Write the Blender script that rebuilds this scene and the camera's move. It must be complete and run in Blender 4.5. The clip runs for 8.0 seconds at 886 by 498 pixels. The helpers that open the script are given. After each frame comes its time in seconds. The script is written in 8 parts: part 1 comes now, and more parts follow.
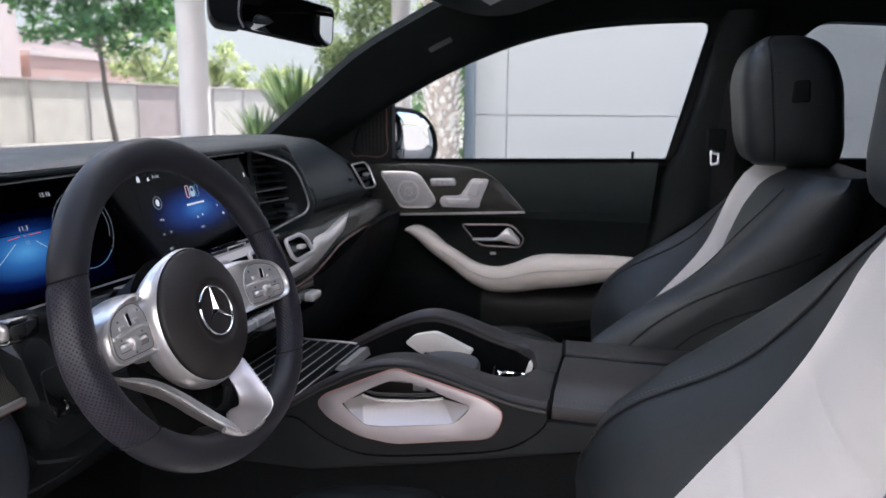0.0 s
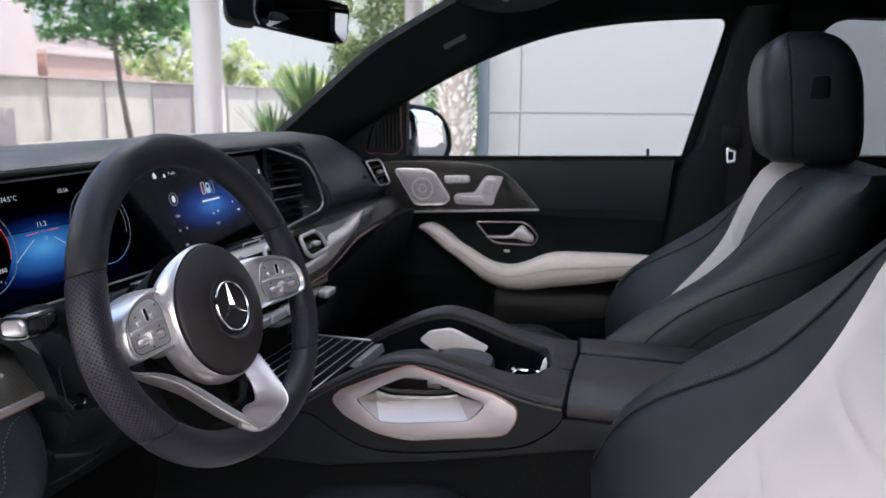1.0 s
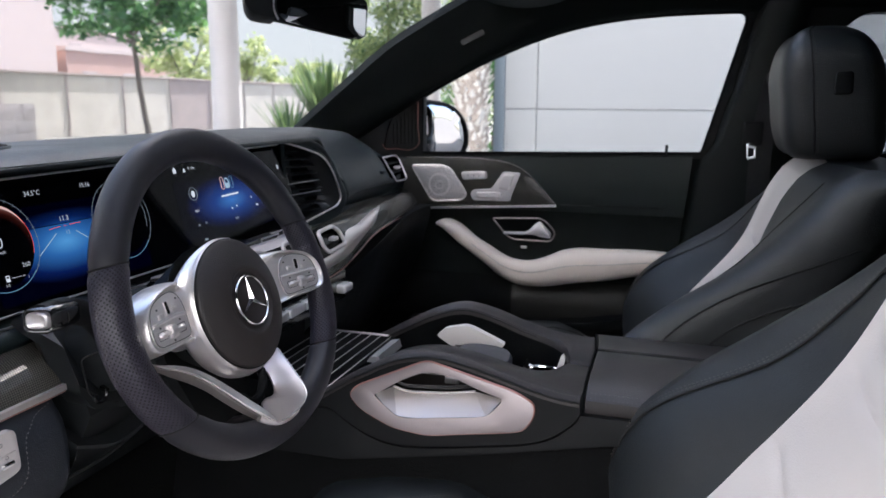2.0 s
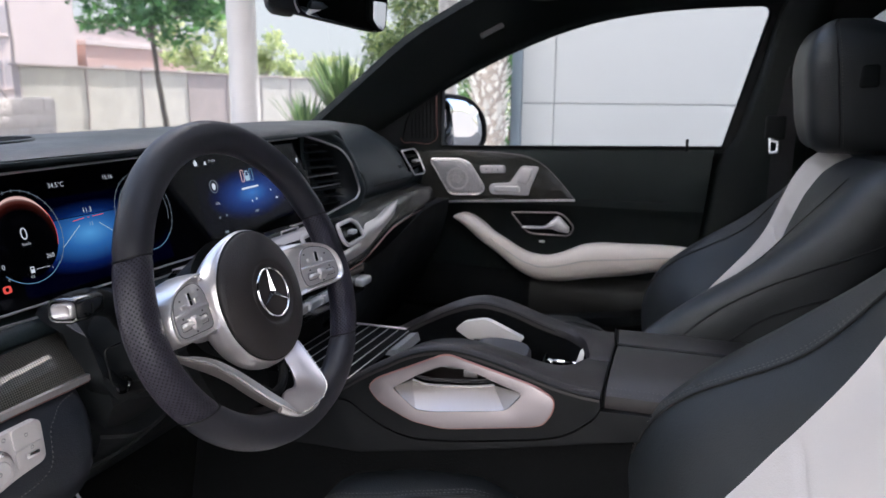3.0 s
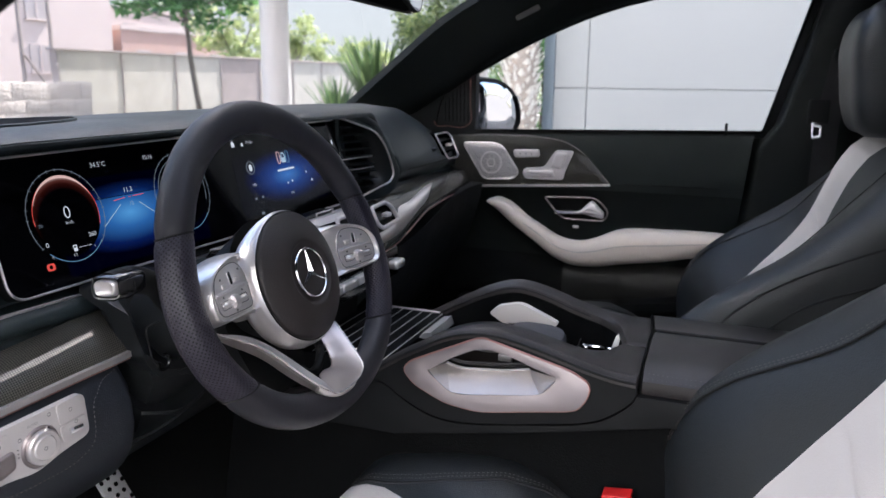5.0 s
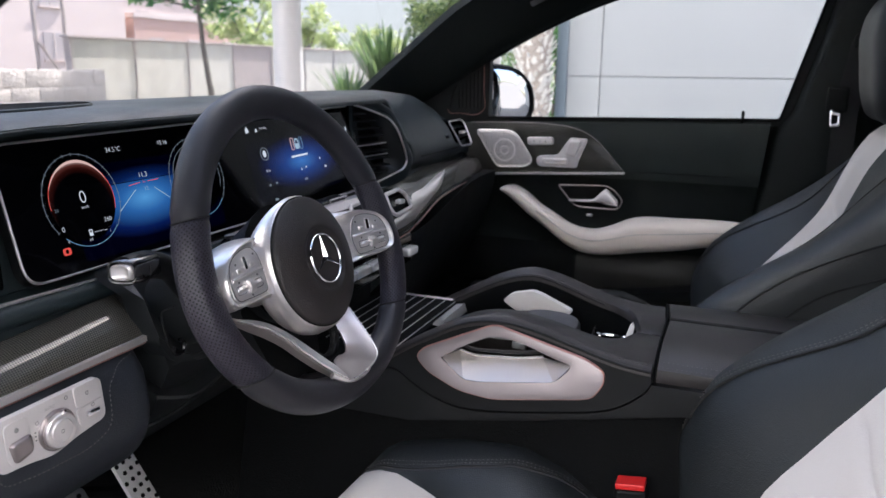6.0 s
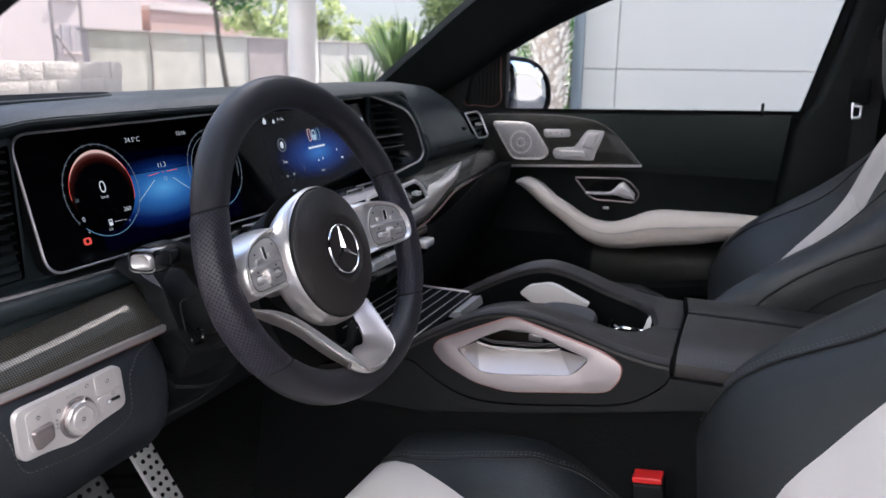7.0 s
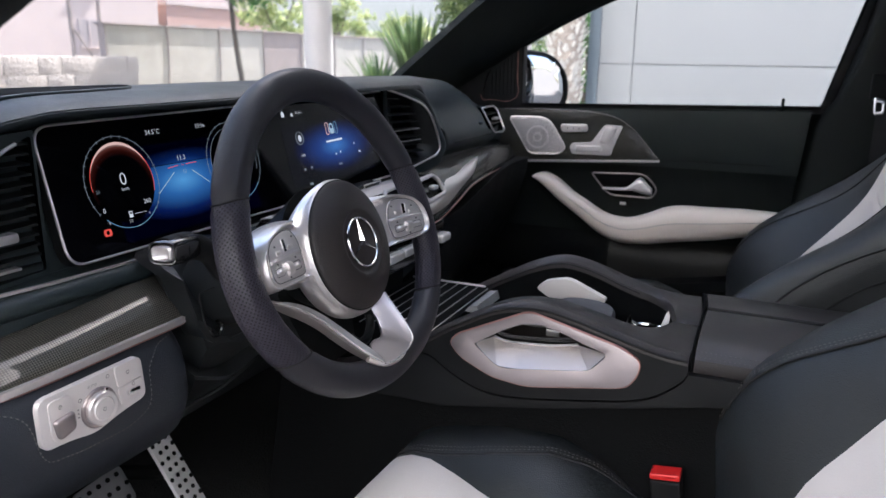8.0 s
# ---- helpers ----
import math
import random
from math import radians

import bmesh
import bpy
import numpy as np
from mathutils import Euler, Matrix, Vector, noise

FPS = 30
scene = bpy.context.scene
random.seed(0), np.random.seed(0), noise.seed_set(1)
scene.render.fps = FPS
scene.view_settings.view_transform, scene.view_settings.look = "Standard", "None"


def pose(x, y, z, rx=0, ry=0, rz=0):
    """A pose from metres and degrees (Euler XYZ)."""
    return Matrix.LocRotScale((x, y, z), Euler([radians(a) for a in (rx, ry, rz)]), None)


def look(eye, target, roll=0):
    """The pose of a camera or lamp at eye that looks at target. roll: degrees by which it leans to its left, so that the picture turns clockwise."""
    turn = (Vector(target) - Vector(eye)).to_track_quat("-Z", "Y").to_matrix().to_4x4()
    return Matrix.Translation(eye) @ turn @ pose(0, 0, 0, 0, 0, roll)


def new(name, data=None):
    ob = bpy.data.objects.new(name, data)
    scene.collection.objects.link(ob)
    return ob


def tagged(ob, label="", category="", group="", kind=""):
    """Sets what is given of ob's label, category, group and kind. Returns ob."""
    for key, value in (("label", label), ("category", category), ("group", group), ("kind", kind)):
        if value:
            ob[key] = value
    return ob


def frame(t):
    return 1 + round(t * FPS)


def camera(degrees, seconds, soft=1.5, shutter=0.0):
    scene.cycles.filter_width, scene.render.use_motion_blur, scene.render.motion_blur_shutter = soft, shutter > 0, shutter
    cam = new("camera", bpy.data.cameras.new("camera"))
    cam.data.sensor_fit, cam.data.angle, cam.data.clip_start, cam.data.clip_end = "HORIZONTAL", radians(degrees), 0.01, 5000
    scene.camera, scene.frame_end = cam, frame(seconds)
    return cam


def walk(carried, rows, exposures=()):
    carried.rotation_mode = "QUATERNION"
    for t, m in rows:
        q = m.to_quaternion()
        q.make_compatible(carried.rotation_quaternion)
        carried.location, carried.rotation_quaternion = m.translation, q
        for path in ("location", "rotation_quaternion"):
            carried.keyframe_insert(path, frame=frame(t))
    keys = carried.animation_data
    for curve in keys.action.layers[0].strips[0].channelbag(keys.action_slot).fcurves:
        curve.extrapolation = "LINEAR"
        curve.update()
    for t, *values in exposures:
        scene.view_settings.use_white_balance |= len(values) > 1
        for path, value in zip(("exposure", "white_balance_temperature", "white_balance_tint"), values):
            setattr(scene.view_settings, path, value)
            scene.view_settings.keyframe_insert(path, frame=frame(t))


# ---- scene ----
# X runs to the car's right, Y to its front, Z up from the ground.
cam = camera(61.33, 8.0)
PATH = [
    (0, (-1.0158, -0.4144, 1.2206), (0.8740, 0.1202, 0.8425), 0.340),
    (0.5, (-1.0153, -0.4130, 1.2191), (0.8696, 0.1377, 0.8398), 0.283),
    (1, (-1.0151, -0.4108, 1.2182), (0.8644, 0.1557, 0.8352), 0.301),
    (1.5, (-1.0157, -0.4093, 1.2178), (0.8573, 0.1755, 0.8307), 0.314),
    (3, (-1.0159, -0.4016, 1.2153), (0.8334, 0.2418, 0.8078), 0.382),
    (3.5, (-1.0161, -0.3994, 1.2150), (0.8251, 0.2627, 0.8009), 0.416),
    (4, (-1.0166, -0.3972, 1.2137), (0.8155, 0.2867, 0.7945), 0.406),
    (4.5, (-1.0163, -0.3944, 1.2121), (0.8071, 0.3056, 0.7816), 0.433),
    (6, (-1.0142, -0.3870, 1.2069), (0.7833, 0.3504, 0.7324), 0.554),
    (6.5, (-1.0142, -0.3845, 1.2056), (0.7741, 0.3686, 0.7209), 0.573),
    (7, (-1.0144, -0.3822, 1.2046), (0.7648, 0.3869, 0.7117), 0.586),
    (7.5, (-1.0146, -0.3790, 1.2034), (0.7555, 0.4067, 0.7041), 0.630),
    (8, (-1.0150, -0.3764, 1.2022), (0.7469, 0.4240, 0.6971), 0.682),
]
walk(cam, [(t, look(eye, target, roll)) for t, eye, target, roll in PATH], [(0.0, 2.24, 6230, 10), (8.0, 2.24, 6230, 10)])
cam.data.dof.use_dof = True
cam.data.dof.focus_distance = 0.8
cam.data.dof.aperture_fstop = 9.5

# ---- daylight: the car stands in the shade of the building on its right ----
SUN_EL, SUN_AZ = 50, 98          # degrees: height, and bearing from +Y towards +X
world = bpy.data.worlds.new("sky")
scene.world = world
world.use_nodes = True
wn = world.node_tree
sky = wn.nodes.new("ShaderNodeTexSky")
sky.sky_type = "NISHITA"
sky.sun_disc = False
sky.sun_elevation, sky.sun_rotation = radians(SUN_EL), radians(SUN_AZ)
sky.dust_density = 3.0
wn.links.new(sky.outputs[0], wn.nodes["Background"].inputs[0])
wn.nodes["Background"].inputs[1].default_value = 0.15
sun = new("sun", bpy.data.lights.new("sun", "SUN"))
sun.data.energy, sun.data.angle, sun.data.color = 4.2, radians(0.6), (1.0, 0.96, 0.91)
se, sa = radians(SUN_EL), radians(SUN_AZ)
sun.matrix_world = look((0, 0, 0), (-math.sin(sa) * math.cos(se), -math.cos(sa) * math.cos(se), -math.sin(se)))


# ---- materials ----
def mat(name, color, rough=0.5, metal=0.0, bump=0.0, size=0.001, vary=0.0, patch=0.05, coat=0.0, sheen=0.0, spec=0.5, tint=None, coords="Object"):
    """A surface with fine relief of the given grain size and slow patches of tone and gloss."""
    m = bpy.data.materials.new(name)
    m.use_nodes = True
    nt = m.node_tree
    b = nt.nodes["Principled BSDF"]
    b.inputs["Roughness"].default_value = rough
    b.inputs["Metallic"].default_value = metal
    b.inputs["Coat Weight"].default_value = coat
    b.inputs["Coat Roughness"].default_value = 0.04
    b.inputs["Sheen Weight"].default_value = sheen
    b.inputs["Specular IOR Level"].default_value = spec
    b.inputs["Base Color"].default_value = (*color, 1)
    tc = nt.nodes.new("ShaderNodeTexCoord")
    if vary > 0:
        n = nt.nodes.new("ShaderNodeTexNoise")
        n.inputs["Scale"].default_value = 1.0 / patch
        n.inputs["Detail"].default_value = 5
        nt.links.new(tc.outputs[coords], n.inputs["Vector"])
        r = nt.nodes.new("ShaderNodeMix")
        r.data_type = "RGBA"
        lo = tint or tuple(c * (1 - vary) for c in color)
        r.inputs["A"].default_value = (*lo, 1)
        r.inputs["B"].default_value = (*(min(1, c * (1 + vary)) for c in color), 1)
        nt.links.new(n.outputs["Fac"], r.inputs["Factor"])
        nt.links.new(r.outputs["Result"], b.inputs["Base Color"])
        g = nt.nodes.new("ShaderNodeMapRange")
        g.inputs["To Min"].default_value = max(0.02, rough * 0.8)
        g.inputs["To Max"].default_value = min(1, rough * 1.2)
        nt.links.new(n.outputs["Fac"], g.inputs["Value"])
        nt.links.new(g.outputs["Result"], b.inputs["Roughness"])
    if bump > 0:
        v = nt.nodes.new("ShaderNodeTexVoronoi")
        v.inputs["Scale"].default_value = 1.0 / size
        nt.links.new(tc.outputs[coords], v.inputs["Vector"])
        n2 = nt.nodes.new("ShaderNodeTexNoise")
        n2.inputs["Scale"].default_value = 0.25 / size
        n2.inputs["Detail"].default_value = 4
        nt.links.new(tc.outputs[coords], n2.inputs["Vector"])
        add = nt.nodes.new("ShaderNodeMath")
        nt.links.new(v.outputs["Distance"], add.inputs[0])
        nt.links.new(n2.outputs["Fac"], add.inputs[1])
        bp = nt.nodes.new("ShaderNodeBump")
        bp.inputs["Strength"].default_value = bump
        bp.inputs["Distance"].default_value = size
        nt.links.new(add.outputs[0], bp.inputs["Height"])
        nt.links.new(bp.outputs["Normal"], b.inputs["Normal"])
    return m


def glow(name, color, strength):
    m = bpy.data.materials.new(name)
    m.use_nodes = True
    b = m.node_tree.nodes["Principled BSDF"]
    b.inputs["Base Color"].default_value = (0.005, 0.005, 0.005, 1)
    b.inputs["Roughness"].default_value = 0.12
    b.inputs["Emission Color"].default_value = (*color, 1)
    b.inputs["Emission Strength"].default_value = strength
    return m


def glass_mat(name, color=(1, 1, 1)):
    m = bpy.data.materials.new(name)
    m.use_nodes = True
    b = m.node_tree.nodes["Principled BSDF"]
    b.inputs["Base Color"].default_value = (*color, 1)
    b.inputs["Roughness"].default_value = 0.0
    b.inputs["Transmission Weight"].default_value = 1.0
    b.inputs["IOR"].default_value = 1.45
    return m


def dotted(name, color, rough, pitch):
    """Leather with rows of round perforations, laid out along the piece's own length and girth (UV in metres)."""
    m = mat(name, color, rough, bump=0.12, size=0.0012)
    nt = m.node_tree
    b = nt.nodes["Principled BSDF"]
    uv = nt.nodes.new("ShaderNodeUVMap")
    sc = nt.nodes.new("ShaderNodeVectorMath")
    sc.operation = "SCALE"
    sc.inputs["Scale"].default_value = 1.0 / pitch
    nt.links.new(uv.outputs[0], sc.inputs[0])
    rot = nt.nodes.new("ShaderNodeVectorRotate")
    rot.rotation_type = "Z_AXIS"
    rot.inputs["Angle"].default_value = radians(45)
    nt.links.new(sc.outputs[0], rot.inputs["Vector"])
    fr = nt.nodes.new("ShaderNodeVectorMath")
    fr.operation = "FRACTION"
    nt.links.new(rot.outputs[0], fr.inputs[0])
    sub = nt.nodes.new("ShaderNodeVectorMath")
    sub.operation = "DISTANCE"
    sub.inputs[1].default_value = (0.5, 0.5, 0)
    nt.links.new(fr.outputs[0], sub.inputs[0])
    ss = nt.nodes.new("ShaderNodeMapRange")
    ss.interpolation_type = "SMOOTHSTEP"
    ss.inputs["From Min"].default_value = 0.20
    ss.inputs["From Max"].default_value = 0.34
    nt.links.new(sub.outputs["Value"], ss.inputs["Value"])
    mx = nt.nodes.new("ShaderNodeMix")
    mx.data_type = "RGBA"
    mx.inputs["A"].default_value = (0.007, 0.006, 0.007, 1)
    mx.inputs["B"].default_value = (*color, 1)
    nt.links.new(ss.outputs[0], mx.inputs["Factor"])
    nt.links.new(mx.outputs["Result"], b.inputs["Base Color"])
    gl = nt.nodes.new("ShaderNodeMath")
    gl.operation = "MULTIPLY_ADD"
    gl.inputs[1].default_value = 0.22
    gl.inputs[2].default_value = 0.28
    nt.links.new(ss.outputs[0], gl.inputs[0])
    nt.links.new(gl.outputs[0], b.inputs["Specular IOR Level"])
    bp = nt.nodes.new("ShaderNodeBump")
    bp.inputs["Strength"].default_value = 0.9
    bp.inputs["Distance"].default_value = 0.0012
    nt.links.new(ss.outputs[0], bp.inputs["Height"])
    nt.links.new(bp.outputs["Normal"], b.inputs["Normal"])
    return m


def carbon_mat(name):
    """Lacquered twill of dark and paler fibre squares, about 2.6 mm."""
    m = bpy.data.materials.new(name)
    m.use_nodes = True
    nt = m.node_tree
    b = nt.nodes["Principled BSDF"]
    uv = nt.nodes.new("ShaderNodeUVMap")
    rot = nt.nodes.new("ShaderNodeVectorRotate")
    rot.rotation_type = "Z_AXIS"
    rot.inputs["Angle"].default_value = radians(45)
    nt.links.new(uv.outputs[0], rot.inputs["Vector"])
    ck = nt.nodes.new("ShaderNodeTexChecker")
    ck.inputs["Scale"].default_value = 1 / 0.0018
    ck.inputs["Color1"].default_value = (0.009, 0.0085, 0.007, 1)
    ck.inputs["Color2"].default_value = (0.074, 0.070, 0.059, 1)
    nt.links.new(rot.outputs[0], ck.inputs["Vector"])
    nt.links.new(ck.outputs["Color"], b.inputs["Base Color"])
    b.inputs["Roughness"].default_value = 0.6
    b.inputs["Coat Weight"].default_value = 0.7
    b.inputs["Coat Roughness"].default_value = 0.04
    b.inputs["Specular IOR Level"].default_value = 0.1
    return m


BLACK_LEATHER = mat("black_leather", (0.0225, 0.0182, 0.0176), 0.5, spec=0.46, bump=0.16, size=0.0013, vary=0.12, patch=0.06)
SEAT_LEATHER = mat("seat_leather", (0.0118, 0.0142, 0.0152), 0.48, spec=0.54, bump=0.2, size=0.0015, vary=0.12, patch=0.09)
CREAM_LEATHER = mat("cream_leather", (0.75, 0.665, 0.60), 0.55, bump=0.12, size=0.0016, vary=0.04, patch=0.12)
WHITE_LEATHER = mat("white_leather", (0.68, 0.635, 0.605), 0.5, bump=0.12, size=0.0016, vary=0.04, patch=0.12)
DASH_SKIN = mat("dash_skin", (0.0170, 0.0255, 0.0285), 0.46, bump=0.2, size=0.0011, vary=0.1, patch=0.08)
KNEE_SKIN = mat("knee_leather", (0.0130, 0.0160, 0.0225), 0.5, bump=0.2, size=0.0011, vary=0.12, patch=0.08)
PILLAR_SKIN = mat("pillar_plastic", (0.0062, 0.0086, 0.0080), 0.6, spec=0.25, bump=0.15, size=0.0009, vary=0.12, patch=0.05)
DOOR_CLOTH = mat("door_microfibre", (0.0042, 0.0062, 0.0058), 0.8, spec=0.2, bump=0.25, size=0.0008, vary=0.15, patch=0.05)
DOOR_PLASTIC = mat("door_plastic", (0.0105, 0.0100, 0.0085), 0.5, spec=0.28, bump=0.15, size=0.0009, vary=0.12, patch=0.05)
DOOR_SKIN = mat("door_lining", (0.0070, 0.0122, 0.0108), 0.55, spec=0.35, bump=0.2, size=0.0011, vary=0.12, patch=0.07)
PEDAL_STEEL = mat("pedal_steel", (0.86, 0.85, 0.86), 0.4, 0.15, vary=0.04, patch=0.02)
BRAKE_STEEL = mat("brake_pedal_steel", (0.42, 0.42, 0.44), 0.35, 0.7, vary=0.1, patch=0.02)
SOFT_BLACK = mat("soft_black", (0.0062, 0.0066, 0.0070), 0.55, spec=0.16, bump=0.15, size=0.0009, vary=0.15, patch=0.04)
COVER_PLASTIC = mat("cover_plastic", (0.0105, 0.0120, 0.0128), 0.45, spec=0.4, bump=0.15, size=0.0008, vary=0.12, patch=0.03)
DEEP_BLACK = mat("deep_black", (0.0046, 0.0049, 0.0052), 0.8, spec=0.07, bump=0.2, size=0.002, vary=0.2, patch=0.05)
HEADLINER = mat("headliner_cloth", (0.0062, 0.0078, 0.0074), 0.9, spec=0.1, bump=0.4, size=0.0012, vary=0.1, patch=0.1, sheen=0.06)
CARPET = mat("carpet", (0.005, 0.005, 0.005), 0.95, spec=0.1, bump=0.9, size=0.003, vary=0.3, patch=0.02, sheen=0.1)
GLOSS_BLACK = mat("gloss_black", (0.006, 0.006, 0.007), 0.12, vary=0.1, patch=0.02, coat=0.6)
VISOR_SKIN = mat("visor_cloth", (0.0100, 0.0150, 0.0100), 0.7, spec=0.3, bump=0.3, size=0.0012, vary=0.1, patch=0.08)
VENT_WALL = mat("vent_plastic", (0.0090, 0.0105, 0.0108), 0.38, spec=0.45, bump=0.1, size=0.0008, vary=0.1, patch=0.03)
SATIN = mat("satin_silver", (0.78, 0.74, 0.73), 0.33, 0.85, vary=0.02, patch=0.03)
BRUSHED = mat("brushed_aluminium", (0.32, 0.280, 0.280), 0.36, 0.85, vary=0.02, patch=0.03)
ROSE_METAL = mat("rose_metal", (0.57, 0.51, 0.50), 0.34, 0.85, vary=0.02, patch=0.03)
SCOOP_METAL = mat("scoop_metal", (0.82, 0.75, 0.72), 0.5, 0.85, vary=0.02, patch=0.03)
CHROME = mat("chrome", (0.86, 0.86, 0.87), 0.09, 1.0, vary=0.03, patch=0.02)
PAD_METAL = mat("pad_metal", (0.72, 0.685, 0.69), 0.36, 0.7, bump=0.05, size=0.0006, vary=0.03, patch=0.02)
BRIGHT_KEY = mat("bright_key_plastic", (0.82, 0.80, 0.79), 0.25, 0.6, vary=0.02, patch=0.02)
SILVER_KEY = mat("silver_key_plastic", (0.62, 0.585, 0.585), 0.42, 0.4, vary=0.02, patch=0.02)
COPPER = mat("copper_line", (0.46, 0.23, 0.20), 0.35, 0.6, vary=0.08, patch=0.02)
CARBON = carbon_mat("carbon_twill")
PERFORATED = dotted("perforated_leather", (0.026, 0.0222, 0.0335), 0.42, 0.0031)
RIM_LEATHER = mat("rim_leather", (0.0205, 0.0196, 0.0240), 0.45, spec=0.40, bump=0.14, size=0.001, vary=0.1, patch=0.03)
DIM_THREAD = mat("brown_thread", (0.085, 0.070, 0.062), 0.8, vary=0.1, patch=0.002)
THREAD = mat("grey_thread", (0.115, 0.106, 0.096), 0.8, vary=0.1, patch=0.002)
PALE_SEAM = mat("pale_seam", (0.40, 0.375, 0.36), 0.8, vary=0.05, patch=0.01)
ARMREST_LEATHER = mat("armrest_leather", (0.0225, 0.0190, 0.0185), 0.46, bump=0.16, size=0.0013, vary=0.12, patch=0.06)
SEAM = mat("seam_groove", (0.006, 0.006, 0.006), 0.8, vary=0.1, patch=0.01)
RED_PLASTIC = mat("red_plastic", (0.62, 0.02, 0.02), 0.35, vary=0.08, patch=0.01)
WEBBING = mat("belt_webbing", (0.018, 0.018, 0.019), 0.8, bump=0.5, size=0.0015, vary=0.15, patch=0.01)
GLASS = glass_mat("clear_glass")
TINTED = glass_mat("tinted_glass", (0.40, 0.42, 0.44))
ADDED_ROOF_GLASS = glass_mat("added_roof_glass", (0.93, 0.95, 0.96))
# wing mirror tone lowered to tame its over-bright reflection
GREYED_MIRROR = mat("greyed_mirror_glass", (0.72, 0.72, 0.73), 0.02, 1.0)
MIRROR = mat("mirror_silver", (0.9, 0.9, 0.9), 0.02, 1.0)
SCREEN = mat("screen_glass", (0.002, 0.002, 0.003), 0.06, spec=0.09)
TAG = mat("woven_tag", (0.05, 0.048, 0.046), 0.8, vary=0.1, patch=0.005)
MARK = mat("key_print", (0.12, 0.12, 0.12), 0.6)


# ---- mesh helpers ----
def spline(pts, n):
    """n points along a smooth line through pts (any dimension)."""
    p = np.array(pts, float)
    d = np.r_[0, np.cumsum(np.maximum(np.linalg.norm(np.diff(p, axis=0), axis=1), 1e-9))]
    out = []
    for s in np.linspace(0, d[-1], n):
        i = min(max(int(np.searchsorted(d, s) - 1), 0), len(p) - 2)
        u = (s - d[i]) / (d[i + 1] - d[i])
        def slope(k):
            if k == 0:
                return (p[1] - p[0]) / (d[1] - d[0])
            if k == len(p) - 1:
                return (p[-1] - p[-2]) / (d[-1] - d[-2])
            a, b = d[k] - d[k - 1], d[k + 1] - d[k]
            return ((p[k] - p[k - 1]) / a * b + (p[k + 1] - p[k]) / b * a) / (a + b)
        h = d[i + 1] - d[i]
        m0, m1 = slope(i) * h, slope(i + 1) * h
        out.append((2 * u**3 - 3 * u**2 + 1) * p[i] + (u**3 - 2 * u**2 + u) * m0 + (-2 * u**3 + 3 * u**2) * p[i + 1] + (u**3 - u**2) * m1)
    return [tuple(q) for q in out]


def ring_spline(pts, n):
    """A closed smooth loop of n points through pts."""
    k = len(pts)
    p = list(pts) * 3
    q = spline(p[k - 2:2 * k + 3], 40 * k)
    a = np.array(q)
    c0 = np.argmin(np.linalg.norm(a - np.array(pts[0]), axis=1)[:len(a) // 3])
    rest = a[c0:]
    d = np.linalg.norm(rest - np.array(pts[0]), axis=1)
    far = int(np.argmax(d > 0.3 * d.max()))
    c1 = far + int(np.argmin(d[far:]))
    loop = rest[:c1 + 1]
    s = np.r_[0, np.cumsum(np.linalg.norm(np.diff(loop, axis=0), axis=1))]
    t = np.linspace(0, s[-1], n, endpoint=False)
    return [tuple(np.interp(t_, s, loop[:, j]) for j in range(loop.shape[1])) for t_ in t]


def rounded(poly, r, n=5):
    """A polygon with rounded corners; r is one radius or one a corner."""
    out = []
    k = len(poly)
    for i in range(k):
        p, a, b = Vector(poly[i]), Vector(poly[i - 1]), Vector(poly[(i + 1) % k])
        rr = r[i] if isinstance(r, (list, tuple)) else r
        da, db = a - p, b - p
        rr = min(rr, da.length * 0.49, db.length * 0.49)
        if rr < 1e-6:
            out.append(tuple(p))
            continue
        p0, p1 = p + da.normalized() * rr, p + db.normalized() * rr
        for j in range(n + 1):
            u = j / n
            out.append(tuple(p0 * (1 - u) ** 2 + p * 2 * u * (1 - u) + p1 * u * u))
    return out


def part(name, bm, material, parent=None, label="", smooth=38):
    me = bpy.data.meshes.new(name)
    bm.to_mesh(me)
    bm.free()
    me.materials.append(material)
    me.shade_smooth()
    me.set_sharp_from_angle(angle=radians(smooth))
    ob = new(name, me)
    if parent is not None:
        ob.parent = parent
    if label:
        ob["label"] = label
    return ob


def thing(name, place, label, category, group="", kind=""):
    ob = new(name)
    ob.empty_display_size = 0.05
    ob.matrix_world = place if isinstance(place, Matrix) else Matrix.Translation(place)
    return tagged(ob, label, category, group, kind)


